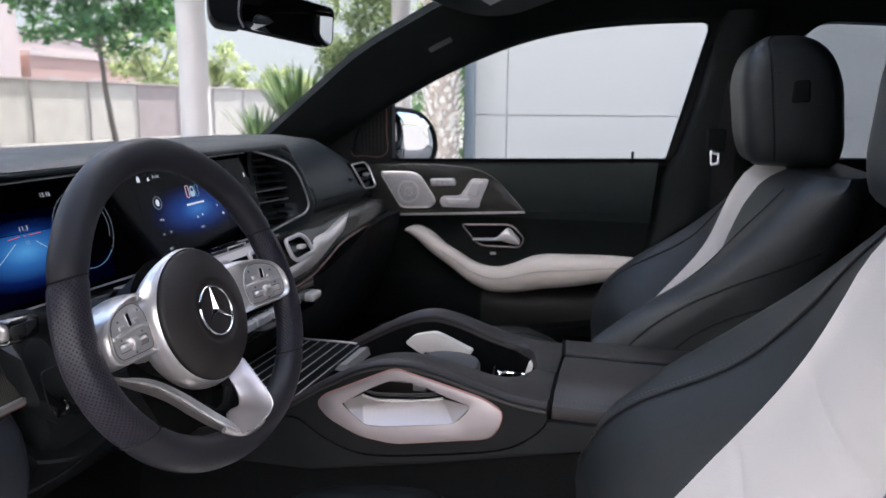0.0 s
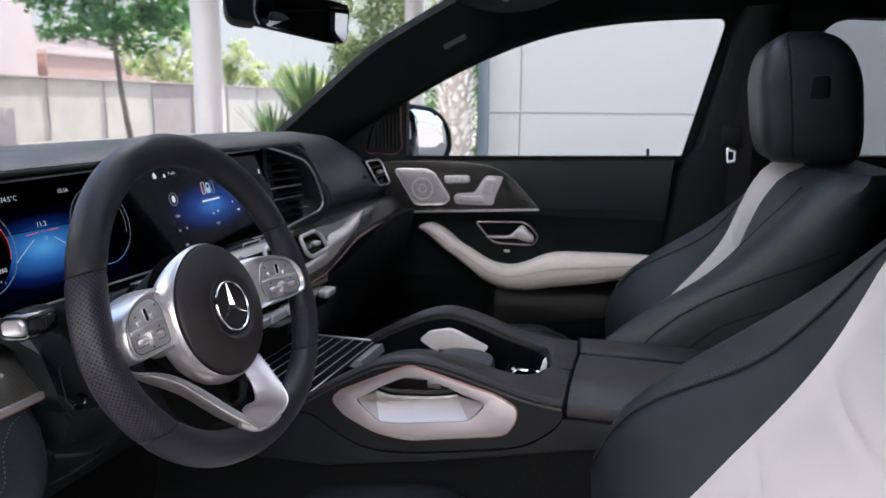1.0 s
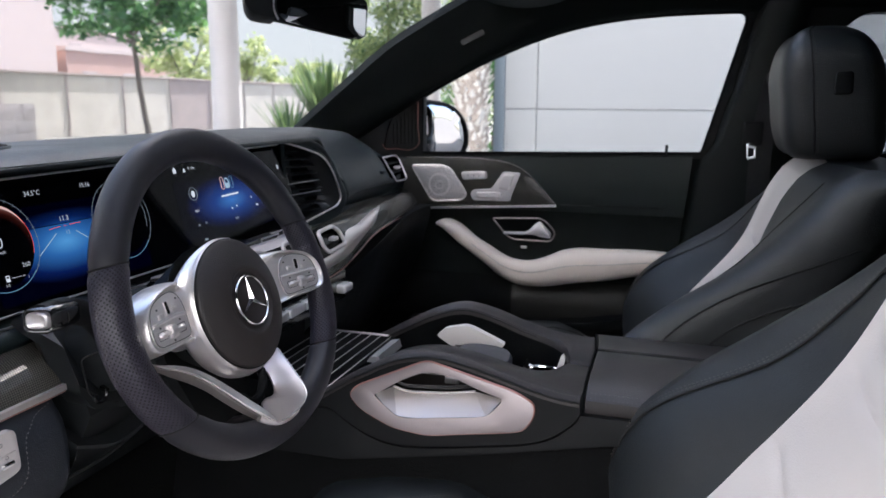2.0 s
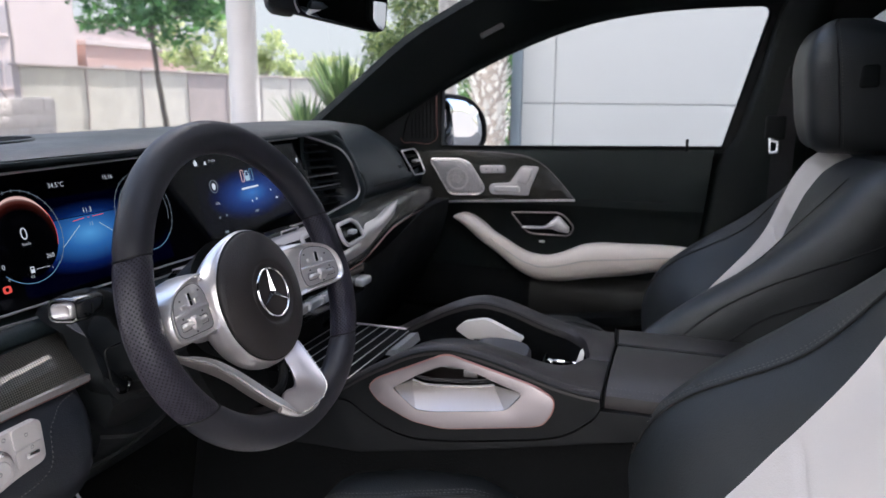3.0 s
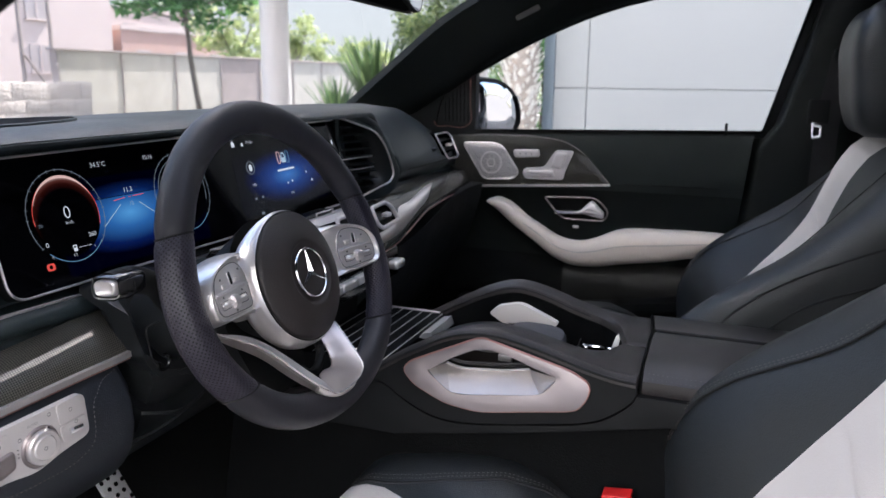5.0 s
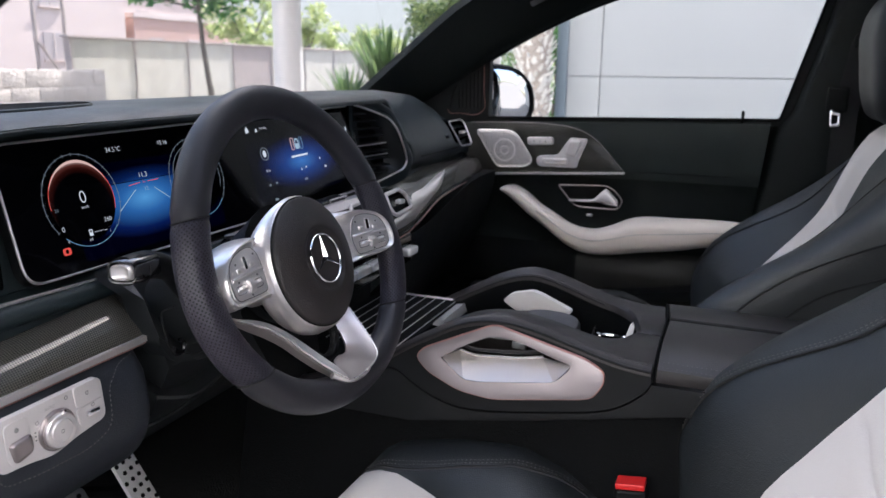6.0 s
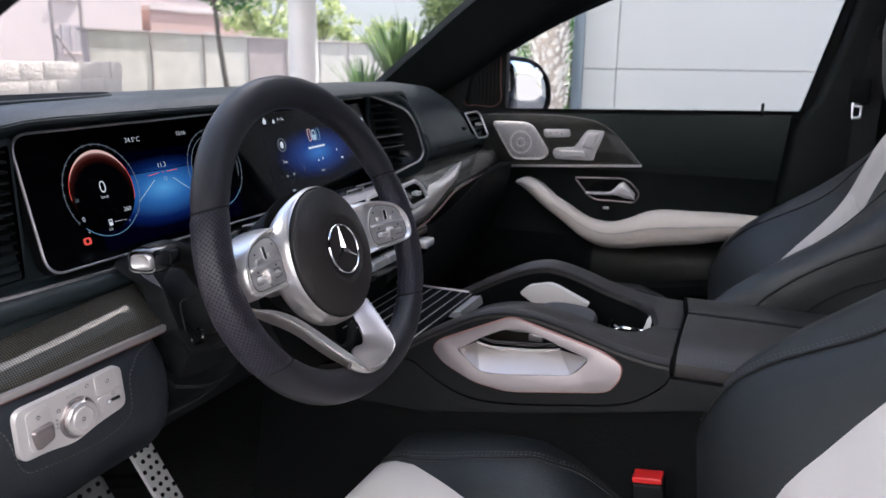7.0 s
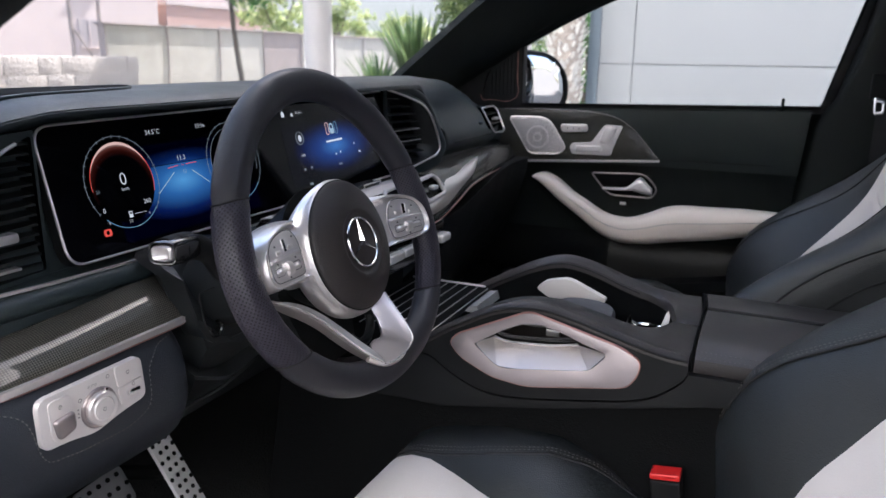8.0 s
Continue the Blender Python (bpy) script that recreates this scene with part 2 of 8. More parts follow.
def loft(rings, closed=True, caps=True, bm=None):
    """Skin over rings of points (each ring the same count); UV in metres along and around."""
    bm = bm or bmesh.new()
    uvl = bm.loops.layers.uv.verify()
    vs = [[bm.verts.new(p) for p in r] for r in rings]
    n = len(rings[0])
    mid = [sum((Vector(p) for p in r), Vector()) / n for r in rings]
    along = [0.0]
    for i in range(1, len(rings)):
        along.append(along[-1] + (Vector(rings[i][0]) - Vector(rings[i - 1][0])).length * 0.5 + (mid[i] - mid[i - 1]).length * 0.5)
    big = max(range(len(rings)), key=lambda i: sum((Vector(rings[i][j]) - Vector(rings[i][j - 1])).length for j in range(n)))
    girth = [0.0]
    for j in range(n):
        girth.append(girth[-1] + (Vector(rings[big][(j + 1) % n]) - Vector(rings[big][j])).length)
    for i in range(len(rings) - 1):
        for j in range(n if closed else n - 1):
            k = (j + 1) % n
            try:
                f = bm.faces.new((vs[i][j], vs[i][k], vs[i + 1][k], vs[i + 1][j]))
            except ValueError:
                continue
            for lp, u, v in zip(f.loops, (along[i], along[i], along[i + 1], along[i + 1]), (girth[j], girth[j + 1], girth[j + 1], girth[j])):
                lp[uvl].uv = (u, v)
    if caps and closed:
        for r in (vs[0], vs[-1]):
            try:
                bm.faces.new(r)
            except ValueError:
                pass
    bmesh.ops.recalc_face_normals(bm, faces=bm.faces)
    return bm


def frames_along(path, up=(0, 0, 1), loop=False):
    """Point, tangent, side and up for each point of a path."""
    P = [Vector(p) for p in path]
    n = len(P)
    out = []
    for i in range(n):
        a = P[(i - 1) % n] if loop or i > 0 else P[i]
        b = P[(i + 1) % n] if loop or i < n - 1 else P[i]
        t = (b - a).normalized()
        s = t.cross(Vector(up))
        s = s.normalized() if s.length > 1e-6 else Vector((1, 0, 0))
        out.append((P[i], t, s, s.cross(t).normalized()))
    return out


def sweep(path, profile, up=(0, 0, 1), loop=False, bm=None, scale=None):
    """A closed 2D profile (side, up) carried along a path."""
    rings = []
    for i, (p, t, s, u) in enumerate(frames_along(path, up, loop)):
        k = scale[i] if scale else 1.0
        rings.append([p + s * a * k + u * b * k for a, b in profile])
    if loop:
        rings.append(rings[0])
    return loft(rings, True, not loop, bm)


def circle(r, n=10, ry=None):
    return [(r * math.cos(2 * math.pi * i / n), (ry or r) * math.sin(2 * math.pi * i / n)) for i in range(n)]


def tube(path, r, n=10, up=(0, 0, 1), loop=False, bm=None):
    return sweep(path, circle(r, n), up, loop, bm)


def plate(outer, holes, place, depth, bm=None, bevel=0.0):
    """A flat piece with holes, place(a, b, c) giving the world point; it runs from c = 0 to c = depth."""
    own = bmesh.new()
    edges = []
    for loop in (outer, *holes):
        vs = [own.verts.new((p[0], p[1], 0)) for p in loop]
        edges += [own.edges.new((vs[i], vs[(i + 1) % len(vs)])) for i in range(len(vs))]
    bmesh.ops.triangle_fill(own, edges=edges, use_beauty=True)
    flat = list(own.faces)
    if depth:
        ext = bmesh.ops.extrude_face_region(own, geom=flat)
        for v in ext["geom"]:
            if isinstance(v, bmesh.types.BMVert):
                v.co.z = depth
        bmesh.ops.recalc_face_normals(own, faces=own.faces)
        if bevel:
            rim = [e for e in own.edges if len(e.link_faces) == 2 and abs(e.verts[0].co.z - depth) < 1e-9 and abs(e.verts[1].co.z - depth) < 1e-9 and e.calc_face_angle(0) > 1.0]
            bmesh.ops.bevel(own, geom=rim, offset=bevel, segments=2, affect="EDGES", profile=0.6, clamp_overlap=True)
    uvl = own.loops.layers.uv.verify()
    for f in own.faces:
        for lp in f.loops:
            lp[uvl].uv = (lp.vert.co.x, lp.vert.co.y)
    for v in own.verts:
        v.co = place(*v.co)
    bmesh.ops.recalc_face_normals(own, faces=own.faces)
    if bm is None:
        return own
    me = bpy.data.meshes.new("join")
    own.to_mesh(me)
    own.free()
    bm.from_mesh(me)
    bpy.data.meshes.remove(me)
    return bm


def dome(outer, place, height, steps=5, edge=0.3):
    """A cushion-shaped cap over an outline: rings shrink to the middle while they rise to the height."""
    cx, cy = (sum(p[0] for p in outer) / len(outer), sum(p[1] for p in outer) / len(outer))
    rings = [[place(a, b, 0) for a, b in outer]]
    for i in range(steps + 1):
        ang = (math.pi / 2) * i / steps
        k = 1 - edge * (1 - math.cos(ang))
        rings.append([place(cx + (a - cx) * k, cy + (b - cy) * k, height * math.sin(ang) * 0.9) for a, b in outer])
    for k in (1 - edge * 1.6, (1 - edge) * 0.5):
        rings.append([place(cx + (a - cx) * max(k, 0.08), cy + (b - cy) * max(k, 0.08), height) for a, b in outer])
    bm = loft(rings, True, True)
    return bm


def block(x0, x1, y0, y1, z0, z1, r=0.0, seg=2, m=None, bm=None):
    own = bmesh.new()
    bmesh.ops.create_cube(own, size=1.0)
    for v in own.verts:
        v.co = (x0 + (v.co.x + 0.5) * (x1 - x0), y0 + (v.co.y + 0.5) * (y1 - y0), z0 + (v.co.z + 0.5) * (z1 - z0))
    if r:
        bmesh.ops.bevel(own, geom=list(own.edges), offset=r, segments=seg, affect="EDGES", profile=0.6, clamp_overlap=True)
    if m is not None:
        own.transform(m)
    if bm is None:
        return own
    me = bpy.data.meshes.new("join")
    own.to_mesh(me)
    own.free()
    bm.from_mesh(me)
    bpy.data.meshes.remove(me)
    return bm


def stitches(path, up=(0, 0, 1), pitch=0.0055, length=0.0040, r=0.00062):
    """A row of thread stitches along a path, in one mesh."""
    P = np.array([tuple(p) for p in path], float)
    s = np.r_[0, np.cumsum(np.linalg.norm(np.diff(P, axis=0), axis=1))]
    at = lambda q: Vector([np.interp(q, s, P[:, j]) for j in range(3)])
    bm = bmesh.new()
    q = 0.0
    while q + length < s[-1]:
        a, b = at(q), at(q + length)
        t = (b - a)
        if t.length > 1e-7:
            side = t.cross(Vector(up)).normalized() * r
            nn = side.cross(t).normalized() * r
            mid = (a + b) / 2 + nn * 0.5
            v = [bm.verts.new(p) for p in (a - nn * 0.5, mid + side, b - nn * 0.5, mid - side, mid + nn * 1.2)]
            for k in range(4):
                bm.faces.new((v[k], v[(k + 1) % 4], v[4]))
        q += pitch
    return bm


def words(text, size, place, material, parent, name="lettering", align="CENTER", depth=0.00003):
    """Lettering in the built-in font, as a mesh; place is a matrix whose XY plane it lies in."""
    cu = bpy.data.curves.new(name, "FONT")
    cu.body, cu.size, cu.align_x, cu.align_y, cu.extrude, cu.resolution_u = text, size, align, "CENTER", depth, 3
    cu.offset = -0.014 * size
    tmp = bpy.data.objects.new(name, cu)
    me = bpy.data.meshes.new_from_object(tmp)
    bpy.data.objects.remove(tmp)
    bpy.data.curves.remove(cu)
    me.materials.clear()
    me.materials.append(material)
    me.transform(place)
    ob = new(name, me)
    ob.parent = parent
    return ob


def world_of(ob):
    m = ob.matrix_basis.copy()
    return m if ob.parent is None else world_of(ob.parent) @ ob.matrix_parent_inverse @ m


def add(name, bm, material, parent, label="", smooth=38):
    """A mesh in world coordinates under its thing or part."""
    ob = part(name, bm, material, None, label, smooth)
    ob.parent = parent
    ob.matrix_parent_inverse = world_of(parent).inverted()
    return ob


def letter(text, size, place, material, parent, name="lettering", align="CENTER"):
    ob = words(text, size, place, material, parent, name, align)
    ob.matrix_parent_inverse = world_of(parent).inverted()
    return ob


def smooth_step(a, b, x):
    t = min(1.0, max(0.0, (x - a) / (b - a)))
    return t * t * (3 - 2 * t)


# ================= the car: shell, floor, roof, pillars =================
FLOOR_Z = 0.40
car = thing("cabin_shell", (0, 0, 0), "black-lined cabin shell of a parked car with its driver's door open", "car")
add("floor_pan", block(-0.80, 0.80, -1.6, 0.95, 0.30, FLOOR_Z - 0.012, 0.01), DEEP_BLACK, car)
add("floor_carpet", block(-0.74, 0.74, -1.55, 0.85, FLOOR_Z - 0.012, FLOOR_Z, 0.005), CARPET, car, "black pile carpet")
add("firewall", block(-0.80, 0.80, 0.86, 0.95, 0.3, 1.10, 0.01), DEEP_BLACK, car)
add("rear_bulkhead", block(-0.80, 0.80, -1.7, -1.62, 0.3, 1.5, 0.01), DEEP_BLACK, car)
add("sill", block(-0.83, -0.70, -1.6, 0.9, 0.30, 0.46, 0.02), SOFT_BLACK, car)
add("outer_sill", block(0.76, 0.86, -1.6, 0.9, 0.30, 0.46, 0.02), SOFT_BLACK, car)
add("rear_quarter_panel", block(-0.86, -0.78, -1.68, -0.80, 0.46, 1.42, 0.02), DEEP_BLACK, car)

RAIL_LOW = [(0.56, 1.075), (0.40, 1.118), (0.32, 1.165), (0.225, 1.224), (0.123, 1.278), (0.02, 1.325), (-0.069, 1.358), (-0.16, 1.382), (-0.262, 1.397), (-0.38, 1.404), (-0.47, 1.405), (-0.75, 1.40), (-1.1, 1.37), (-1.6, 1.30)]
RAIL_TOP = [(0.86, 1.02), (0.62, 1.075), (0.534, 1.142), (0.40, 1.248), (0.284, 1.337), (0.17, 1.40), (0.058, 1.455), (-0.06, 1.492), (-0.20, 1.505), (-0.32, 1.512), (-0.45, 1.517), (-0.75, 1.515), (-1.1, 1.49), (-1.6, 1.41)]


RAIL_LEFT = [(0.56, 0.95), (0.40, 1.015), (0.32, 1.053), (0.225, 1.098), (0.10, 1.157), (0.04, 1.185), (-0.018, 1.212), (-0.092, 1.248), (-0.16, 1.285), (-0.27, 1.335), (-0.38, 1.368), (-0.75, 1.385), (-1.1, 1.37), (-1.6, 1.30)]


def side_rail(sign):
    """Pillar trim and roof rail in one padded strip, from the dash to the back."""
    lo, hi = spline(RAIL_LOW if sign > 0 else RAIL_LEFT, 48), spline(RAIL_TOP, 48)
    rings = []
    for (y0, z0), (y1, z1) in zip(lo, hi):
        prof = [(0.775, y0, z0 - 0.004), (0.757, y0, z0), (0.742, y0 * 0.93 + y1 * 0.07, z0 * 0.93 + z1 * 0.07 + 0.002), (0.728, y0 * 0.6 + y1 * 0.4, z0 * 0.6 + z1 * 0.4), (0.712, y0 * 0.25 + y1 * 0.75, z0 * 0.25 + z1 * 0.75), (0.70, y1, z1),
                (0.72, y1 + 0.015, z1 + 0.02), (0.80, y1 * 0.4 + y0 * 0.6, z1 * 0.4 + z0 * 0.6 + 0.03), (0.80, y0, z0 + 0.004)]
        rings.append([(sign * x, y, z) for x, y, z in prof])
    return loft(rings)


add("pillar_trim", side_rail(1), HEADLINER, car, "dark cloth-covered windscreen pillar and roof rail")
add("pillar_trim", side_rail(-1), HEADLINER, car, "dark cloth-covered windscreen pillar and roof rail")
ROOF = spline([(0.058, 1.455), (-0.02, 1.488), (-0.10, 1.502), (-0.16, 1.51), (-0.45, 1.525), (-0.8, 1.52), (-1.05, 1.50), (-1.6, 1.42)], 41)
OPEN_X, OPEN_F, OPEN_R = 0.52, -0.03, -0.50      # unseen roof opening, added so skylight reaches the cabin


def roof_at(x, y, z, lift=0.0):
    return (x, y, z + lift + 0.03 * (1 - (x / 0.72) ** 2))


def roof_strip(bm, x0, x1, y_from, y_to):
    rings = []
    for y, z in ROOF:
        if y_to - 0.03 <= y <= y_from + 0.03:
            q = max(min(y, y_from), y_to)
            row = [roof_at(x, q, z) for x in np.linspace(x0, x1, 7)]
            rings.append(row + [roof_at(x, q, z, 0.05) for x in np.linspace(x1, x0, 7)])
    return loft(rings, bm=bm)


roof = bmesh.new()
roof_strip(roof, -0.72, -OPEN_X, 0.06, -1.6)
roof_strip(roof, OPEN_X, 0.72, 0.06, -1.6)
roof_strip(roof, -OPEN_X, OPEN_X, 0.06, OPEN_F)
roof_strip(roof, -OPEN_X, OPEN_X, OPEN_R, -1.6)
ceiling = part("ceiling", roof, HEADLINER)
tagged(ceiling, "dark cloth headliner round an added roof opening", "ceiling", kind="structure")
# clear pane that closes the added opening
rows_ = [[roof_at(x, y, z, 0.045) for x in np.linspace(-OPEN_X - 0.02, OPEN_X + 0.02, 9)] for y, z in ROOF if OPEN_R - 0.06 <= y <= OPEN_F + 0.06]
roof_pane = part("window_roof_added", loft([r + [(x, y, z + 0.004) for x, y, z in reversed(r)] for r in rows_]), ADDED_ROOF_GLASS)
roof_pane.visible_shadow = False
tagged(roof_pane, "unseen clear roof pane, added to let daylight onto the seats", "roof window", kind="structure")

# tag sewn into the pillar trim, and the folded sun visor
tag = []
for y, z in ((0.116, 1.352), (0.062, 1.377), (0.056, 1.366), (0.110, 1.341)):
    tag.append((y, z))
add("airbag_tag", plate(rounded(tag, 0.003, 3), [], lambda a, b, c: Vector((0.7215 - c, a, b)), 0.0012), TAG, car, "small grey woven tag")
visor = thing("sun_visor", (0.45, 0.02, 1.46), "dark cloth sun visor folded up under the roof", "sun visor")
def visor_low(y):
    """Height of the visor's underside."""
    return float(np.interp(y, [-0.20, -0.16, -0.12, -0.086, -0.05, -0.023, 0.01, 0.049, 0.062], [1.446, 1.434, 1.4205, 1.4142, 1.4125, 1.4145, 1.4210, 1.434, 1.446]))


vis_y = spline([(-0.20, 0), (-0.16, 0), (-0.10, 0), (-0.04, 0), (0.02, 0), (0.062, 0)], 22)
def visor_ring(x, k):
    low_ = [(x, -0.07 + (y + 0.07) * k, 1.446 + (visor_low(y) - 1.446) * k) for y, _ in vis_y]
    return low_ + [(x, y, 1.452) for _, y, _ in reversed(low_)]
add("visor_panel", loft([visor_ring(x, k) for x, k in ((0.205, 0.9), (0.215, 1.0), (0.645, 1.0), (0.656, 0.985), (0.660, 0.94))]), VISOR_SKIN, visor)
lab_ = rounded([(0.33, -0.086), (0.479, -0.085), (0.440, -0.1186), (0.33, -0.121)], 0.004, 3)
add("warning_label", plate(lab_, [], lambda a, b, c: Vector((a, b, visor_low(b) - 0.0006 - c)), 0.0008), SILVER_KEY, visor, "pale printed warning label")

# B-pillar with its belt
def pillar_b(sign):
    rings = []
    for z, y0, y1, x in ((0.42, -0.385, -0.66, 0.775), (0.85, -0.406, -0.64, 0.765), (1.06, -0.430, -0.62, 0.754), (1.09, -0.444, -0.615, 0.748), (1.12, -0.466, -0.615, 0.744), (1.25, -0.505, -0.618, 0.732), (1.38, -0.535, -0.625, 0.722), (1.42, -0.55, -0.63, 0.715)):
        rings.append([(sign * a, y, z) for a, y in ((0.80, y0 + 0.02), (x + 0.012, y0 + 0.004), (x, y0 - 0.012), (x - 0.006, (y0 + y1) / 2), (x, y1 + 0.012), (x + 0.012, y1), (0.80, y1))])
    return loft(rings)


add("pillar_b_trim", pillar_b(1), PILLAR_SKIN, car, "dark grey middle pillar cover")
belt = thing("seat_belt", (0.71, -0.56, 1.3), "black webbing seat belt with a chrome tongue hanging on the pillar", "seat belt")
path = [(0.700, -0.570, 1.262), (0.702, -0.566, 1.22), (0.703, -0.556, 1.15), (0.708, -0.555, 1.05), (0.72, -0.56, 0.80), (0.73, -0.57, 0.55)]
add("webbing", sweep(spline(path, 24), [(-0.0006, -0.022), (0.0006, -0.022), (0.0006, 0.022), (-0.0006, 0.022)], up=(0, 1, 0)), WEBBING, belt)
add("belt_guide", block(0.694, 0.716, -0.592, -0.552, 1.248, 1.276, 0.008, 3), SOFT_BLACK, belt)
tong = rounded([(-0.011, 0.018), (0.010, 0.014), (0.011, -0.016), (-0.008, -0.018)], 0.005, 4)
slot = rounded([(-0.005, 0.007), (0.005, 0.006), (0.0055, -0.009), (-0.0045, -0.010)], 0.002, 3)
add("tongue", plate([(a, b) for a, b in tong], [slot], lambda a, b, c: Vector((0.693 - c, -0.535 - a, 1.113 + b)), 0.003, bevel=0.001), CHROME, belt, "chrome belt tongue")
add("tongue_cover", block(0.69, 0.702, -0.556, -0.516, 1.125, 1.175, 0.006, 3), SOFT_BLACK, belt)

# windscreen
rings = []
for i in range(9):
    u = i / 8
    y0, z0 = spline(RAIL_TOP[:7], 9)[i]
    rings.append([(x, y0 + 0.10 * (1 - (x / 0.71) ** 2) * (1 - 0.5 * u), z0 + 0.03 * (1 - (x / 0.71) ** 2)) for x in np.linspace(-0.71, 0.71, 15)])
rings = [r + [(x, y + 0.003, z + 0.004) for x, y, z in reversed(r)] for r in rings]
screen_glass = part("window_windscreen", loft(rings), GLASS)
screen_glass.visible_shadow = False
tagged(screen_glass, "clear curved windscreen glass above the dashboard", "windscreen", kind="structure")

# ================= passenger door =================
door = thing("passenger_door", (0.76, -0.1, 0.42), "closed black passenger door, window down, with white armrest", "car door")
DY = spline([(0.42, 0), (0.30, 0), (0.1, 0), (-0.2, 0), (-0.36, 0), (-0.419, 0)], 20)
rings = []
for (y, _) in DY:
    e = 0.02 * smooth_step(0.25, 0.42, y)
    zb = 1.083 + (0.112 - y) * 0.031
    rings.append([(x + e, y, z) for x, z in ((0.80, zb - 0.01), (0.79, zb + 0.002), (0.772, zb + 0.004), (0.758, zb - 0.006), (0.752, zb - 0.03), (0.750, 1.02), (0.753, 0.975), (0.758, 0.955), (0.766, 0.93), (0.766, 0.87), (0.757, 0.83),
                                            (0.742, 0.79), (0.722, 0.765), (0.712, 0.73), (0.715, 0.69), (0.735, 0.675), (0.738, 0.64), (0.705, 0.625), (0.697, 0.58), (0.70, 0.48), (0.72, 0.45), (0.80, 0.45))])
# the rear edge leans forward towards the sill
rings = [[(x, y + 0.085 * (1.082 - z) * smooth_step(-0.25, -0.419, y), z) for x, y, z in r] for r in rings]
add("door_panel", loft([r[:8] + [(0.80, r[7][1], 0.955)] for r in rings]), DOOR_SKIN, door, "black grained upper door lining")
add("centre_panel", loft([[(0.80, r[7][1], 0.9545)] + [(r[7][0] + 0.002, r[7][1], 0.9545)] + r[8:12] + [(0.80, r[11][1], 0.79)] for r in rings]), DOOR_CLOTH, door, "black microfibre door panel")
low_r = [[(0.80, r[11][1], 0.789)] + r[11:] for r in rings]
# front half of the lower panel goes blacker to stand for shade
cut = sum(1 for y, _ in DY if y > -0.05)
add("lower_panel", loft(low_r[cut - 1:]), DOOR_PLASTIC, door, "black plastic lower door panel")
add("panel_front_shade", loft([[(x + 0.004, y, z) for x, y, z in r] for r in low_r[:cut]]), DEEP_BLACK, door, "front of lower door panel, blackened for the shade there")
add("lining_seam", tube([(0.7512 + 0.004 * smooth_step(-0.2, -0.44, y), y, 0.972 + 0.002 * smooth_step(-0.1, -0.4, y)) for y in np.linspace(-0.13, -0.405, 12)], 0.0011, 5), SEAM, door)
# outer skin and window frame
skin = rounded([(0.60, 0.45), (0.62, 1.06), (0.42, 1.075), (-0.48, 1.094), (-0.50, 0.45)], 0.02, 3)
add("outer_skin", plate(skin, [], lambda a, b, c: Vector((0.80 + c, a, b)), 0.05), GLOSS_BLACK, door)
win = [(0.224, 1.086), (-0.436, 1.102), (-0.5095, 1.382), (-0.508, 1.3945), (-0.502, 1.4010), (-0.490, 1.4040), (-0.465, 1.4045)] + spline([(-0.38, 1.403), (-0.262, 1.396), (-0.069, 1.357), (0.123, 1.277), (0.224, 1.2225)], 14)
quarter = rounded([(0.237, 1.096), (0.236, 1.240), (0.288, 1.205), (0.318, 1.150), (0.330, 1.094)], [0.006, 0.012, 0.02, 0.02, 0.010], 4)
outer = [(0.56, 1.06), (0.30, 1.07), (-0.47, 1.09), (-0.556, 1.40), (-0.50, 1.43), (-0.26, 1.425), (-0.06, 1.390), (0.14, 1.318), (0.25, 1.268), (0.35, 1.20), (0.47, 1.11)]
add("window_frame", plate(outer, [win, quarter], lambda a, b, c: Vector((0.762 + c, a, b)), 0.03), SOFT_BLACK, door, "black window surround")
add("window_seal", tube([(0.7625, y, z) for y, z in win], 0.003, 6, up=(1, 0, 0), loop=True), DEEP_BLACK, door)
add("corner_cover", plate(quarter, [], lambda a, b, c: Vector((0.768 + c, a, b)), 0.006), SOFT_BLACK, door, "black mirror corner cover")
for k in range(7):
    yy = 0.244 + k * 0.010
    add("cover_rib", block(0.7662, 0.7685, yy, yy + 0.0055, 1.104, 1.215 - 0.010 * k, 0.001), SOFT_BLACK, door)
add("copper_edge", tube([(0.760, y, z) for y, z in spline([(0.332, 1.104), (0.326, 1.0945), (0.30, 1.094), (0.245, 1.096), (0.2375, 1.102), (0.236, 1.15), (0.236, 1.21)], 30)], 0.0007, 6, up=(1, 0, 0)), COPPER, door)
# lock pin
add("lock_pin", loft([[(0.762 + r * math.cos(a), -0.362 + r * math.sin(a), z) for a in np.linspace(0, 2 * math.pi, 9)[:-1]] for z, r in ((1.09, 0.0045), (1.103, 0.0045), (1.104, 0.0032), (1.116, 0.0034), (1.119, 0.002))]), SOFT_BLACK, door)
# inlay and bright strip
inlay = spline([(0.30, 0.945), (0.224, 0.950), (0.05, 0.961), (-0.118, 0.9715)], 14) + spline([(-0.113, 0.978), (-0.083, 1.011), (-0.05, 1.043), (-0.01, 1.065), (0.05, 1.074), (0.15, 1.076), (0.30, 1.072)], 18)
add("inlay", plate(inlay, [], lambda a, b, c: Vector((0.7475 - c, a, b)), 0.004, bevel=0.001), CARBON, door, "dark carbon twill inlay")
add("inlay_edge", tube([(0.7435, y, z) for y, z in spline([(-0.118, 0.9725), (-0.083, 1.012), (-0.05, 1.044), (-0.01, 1.066), (0.05, 1.0755), (0.15, 1.0775), (0.26, 1.0745)], 26)], 0.0005, 6, up=(1, 0, 0)), BRUSHED, door)
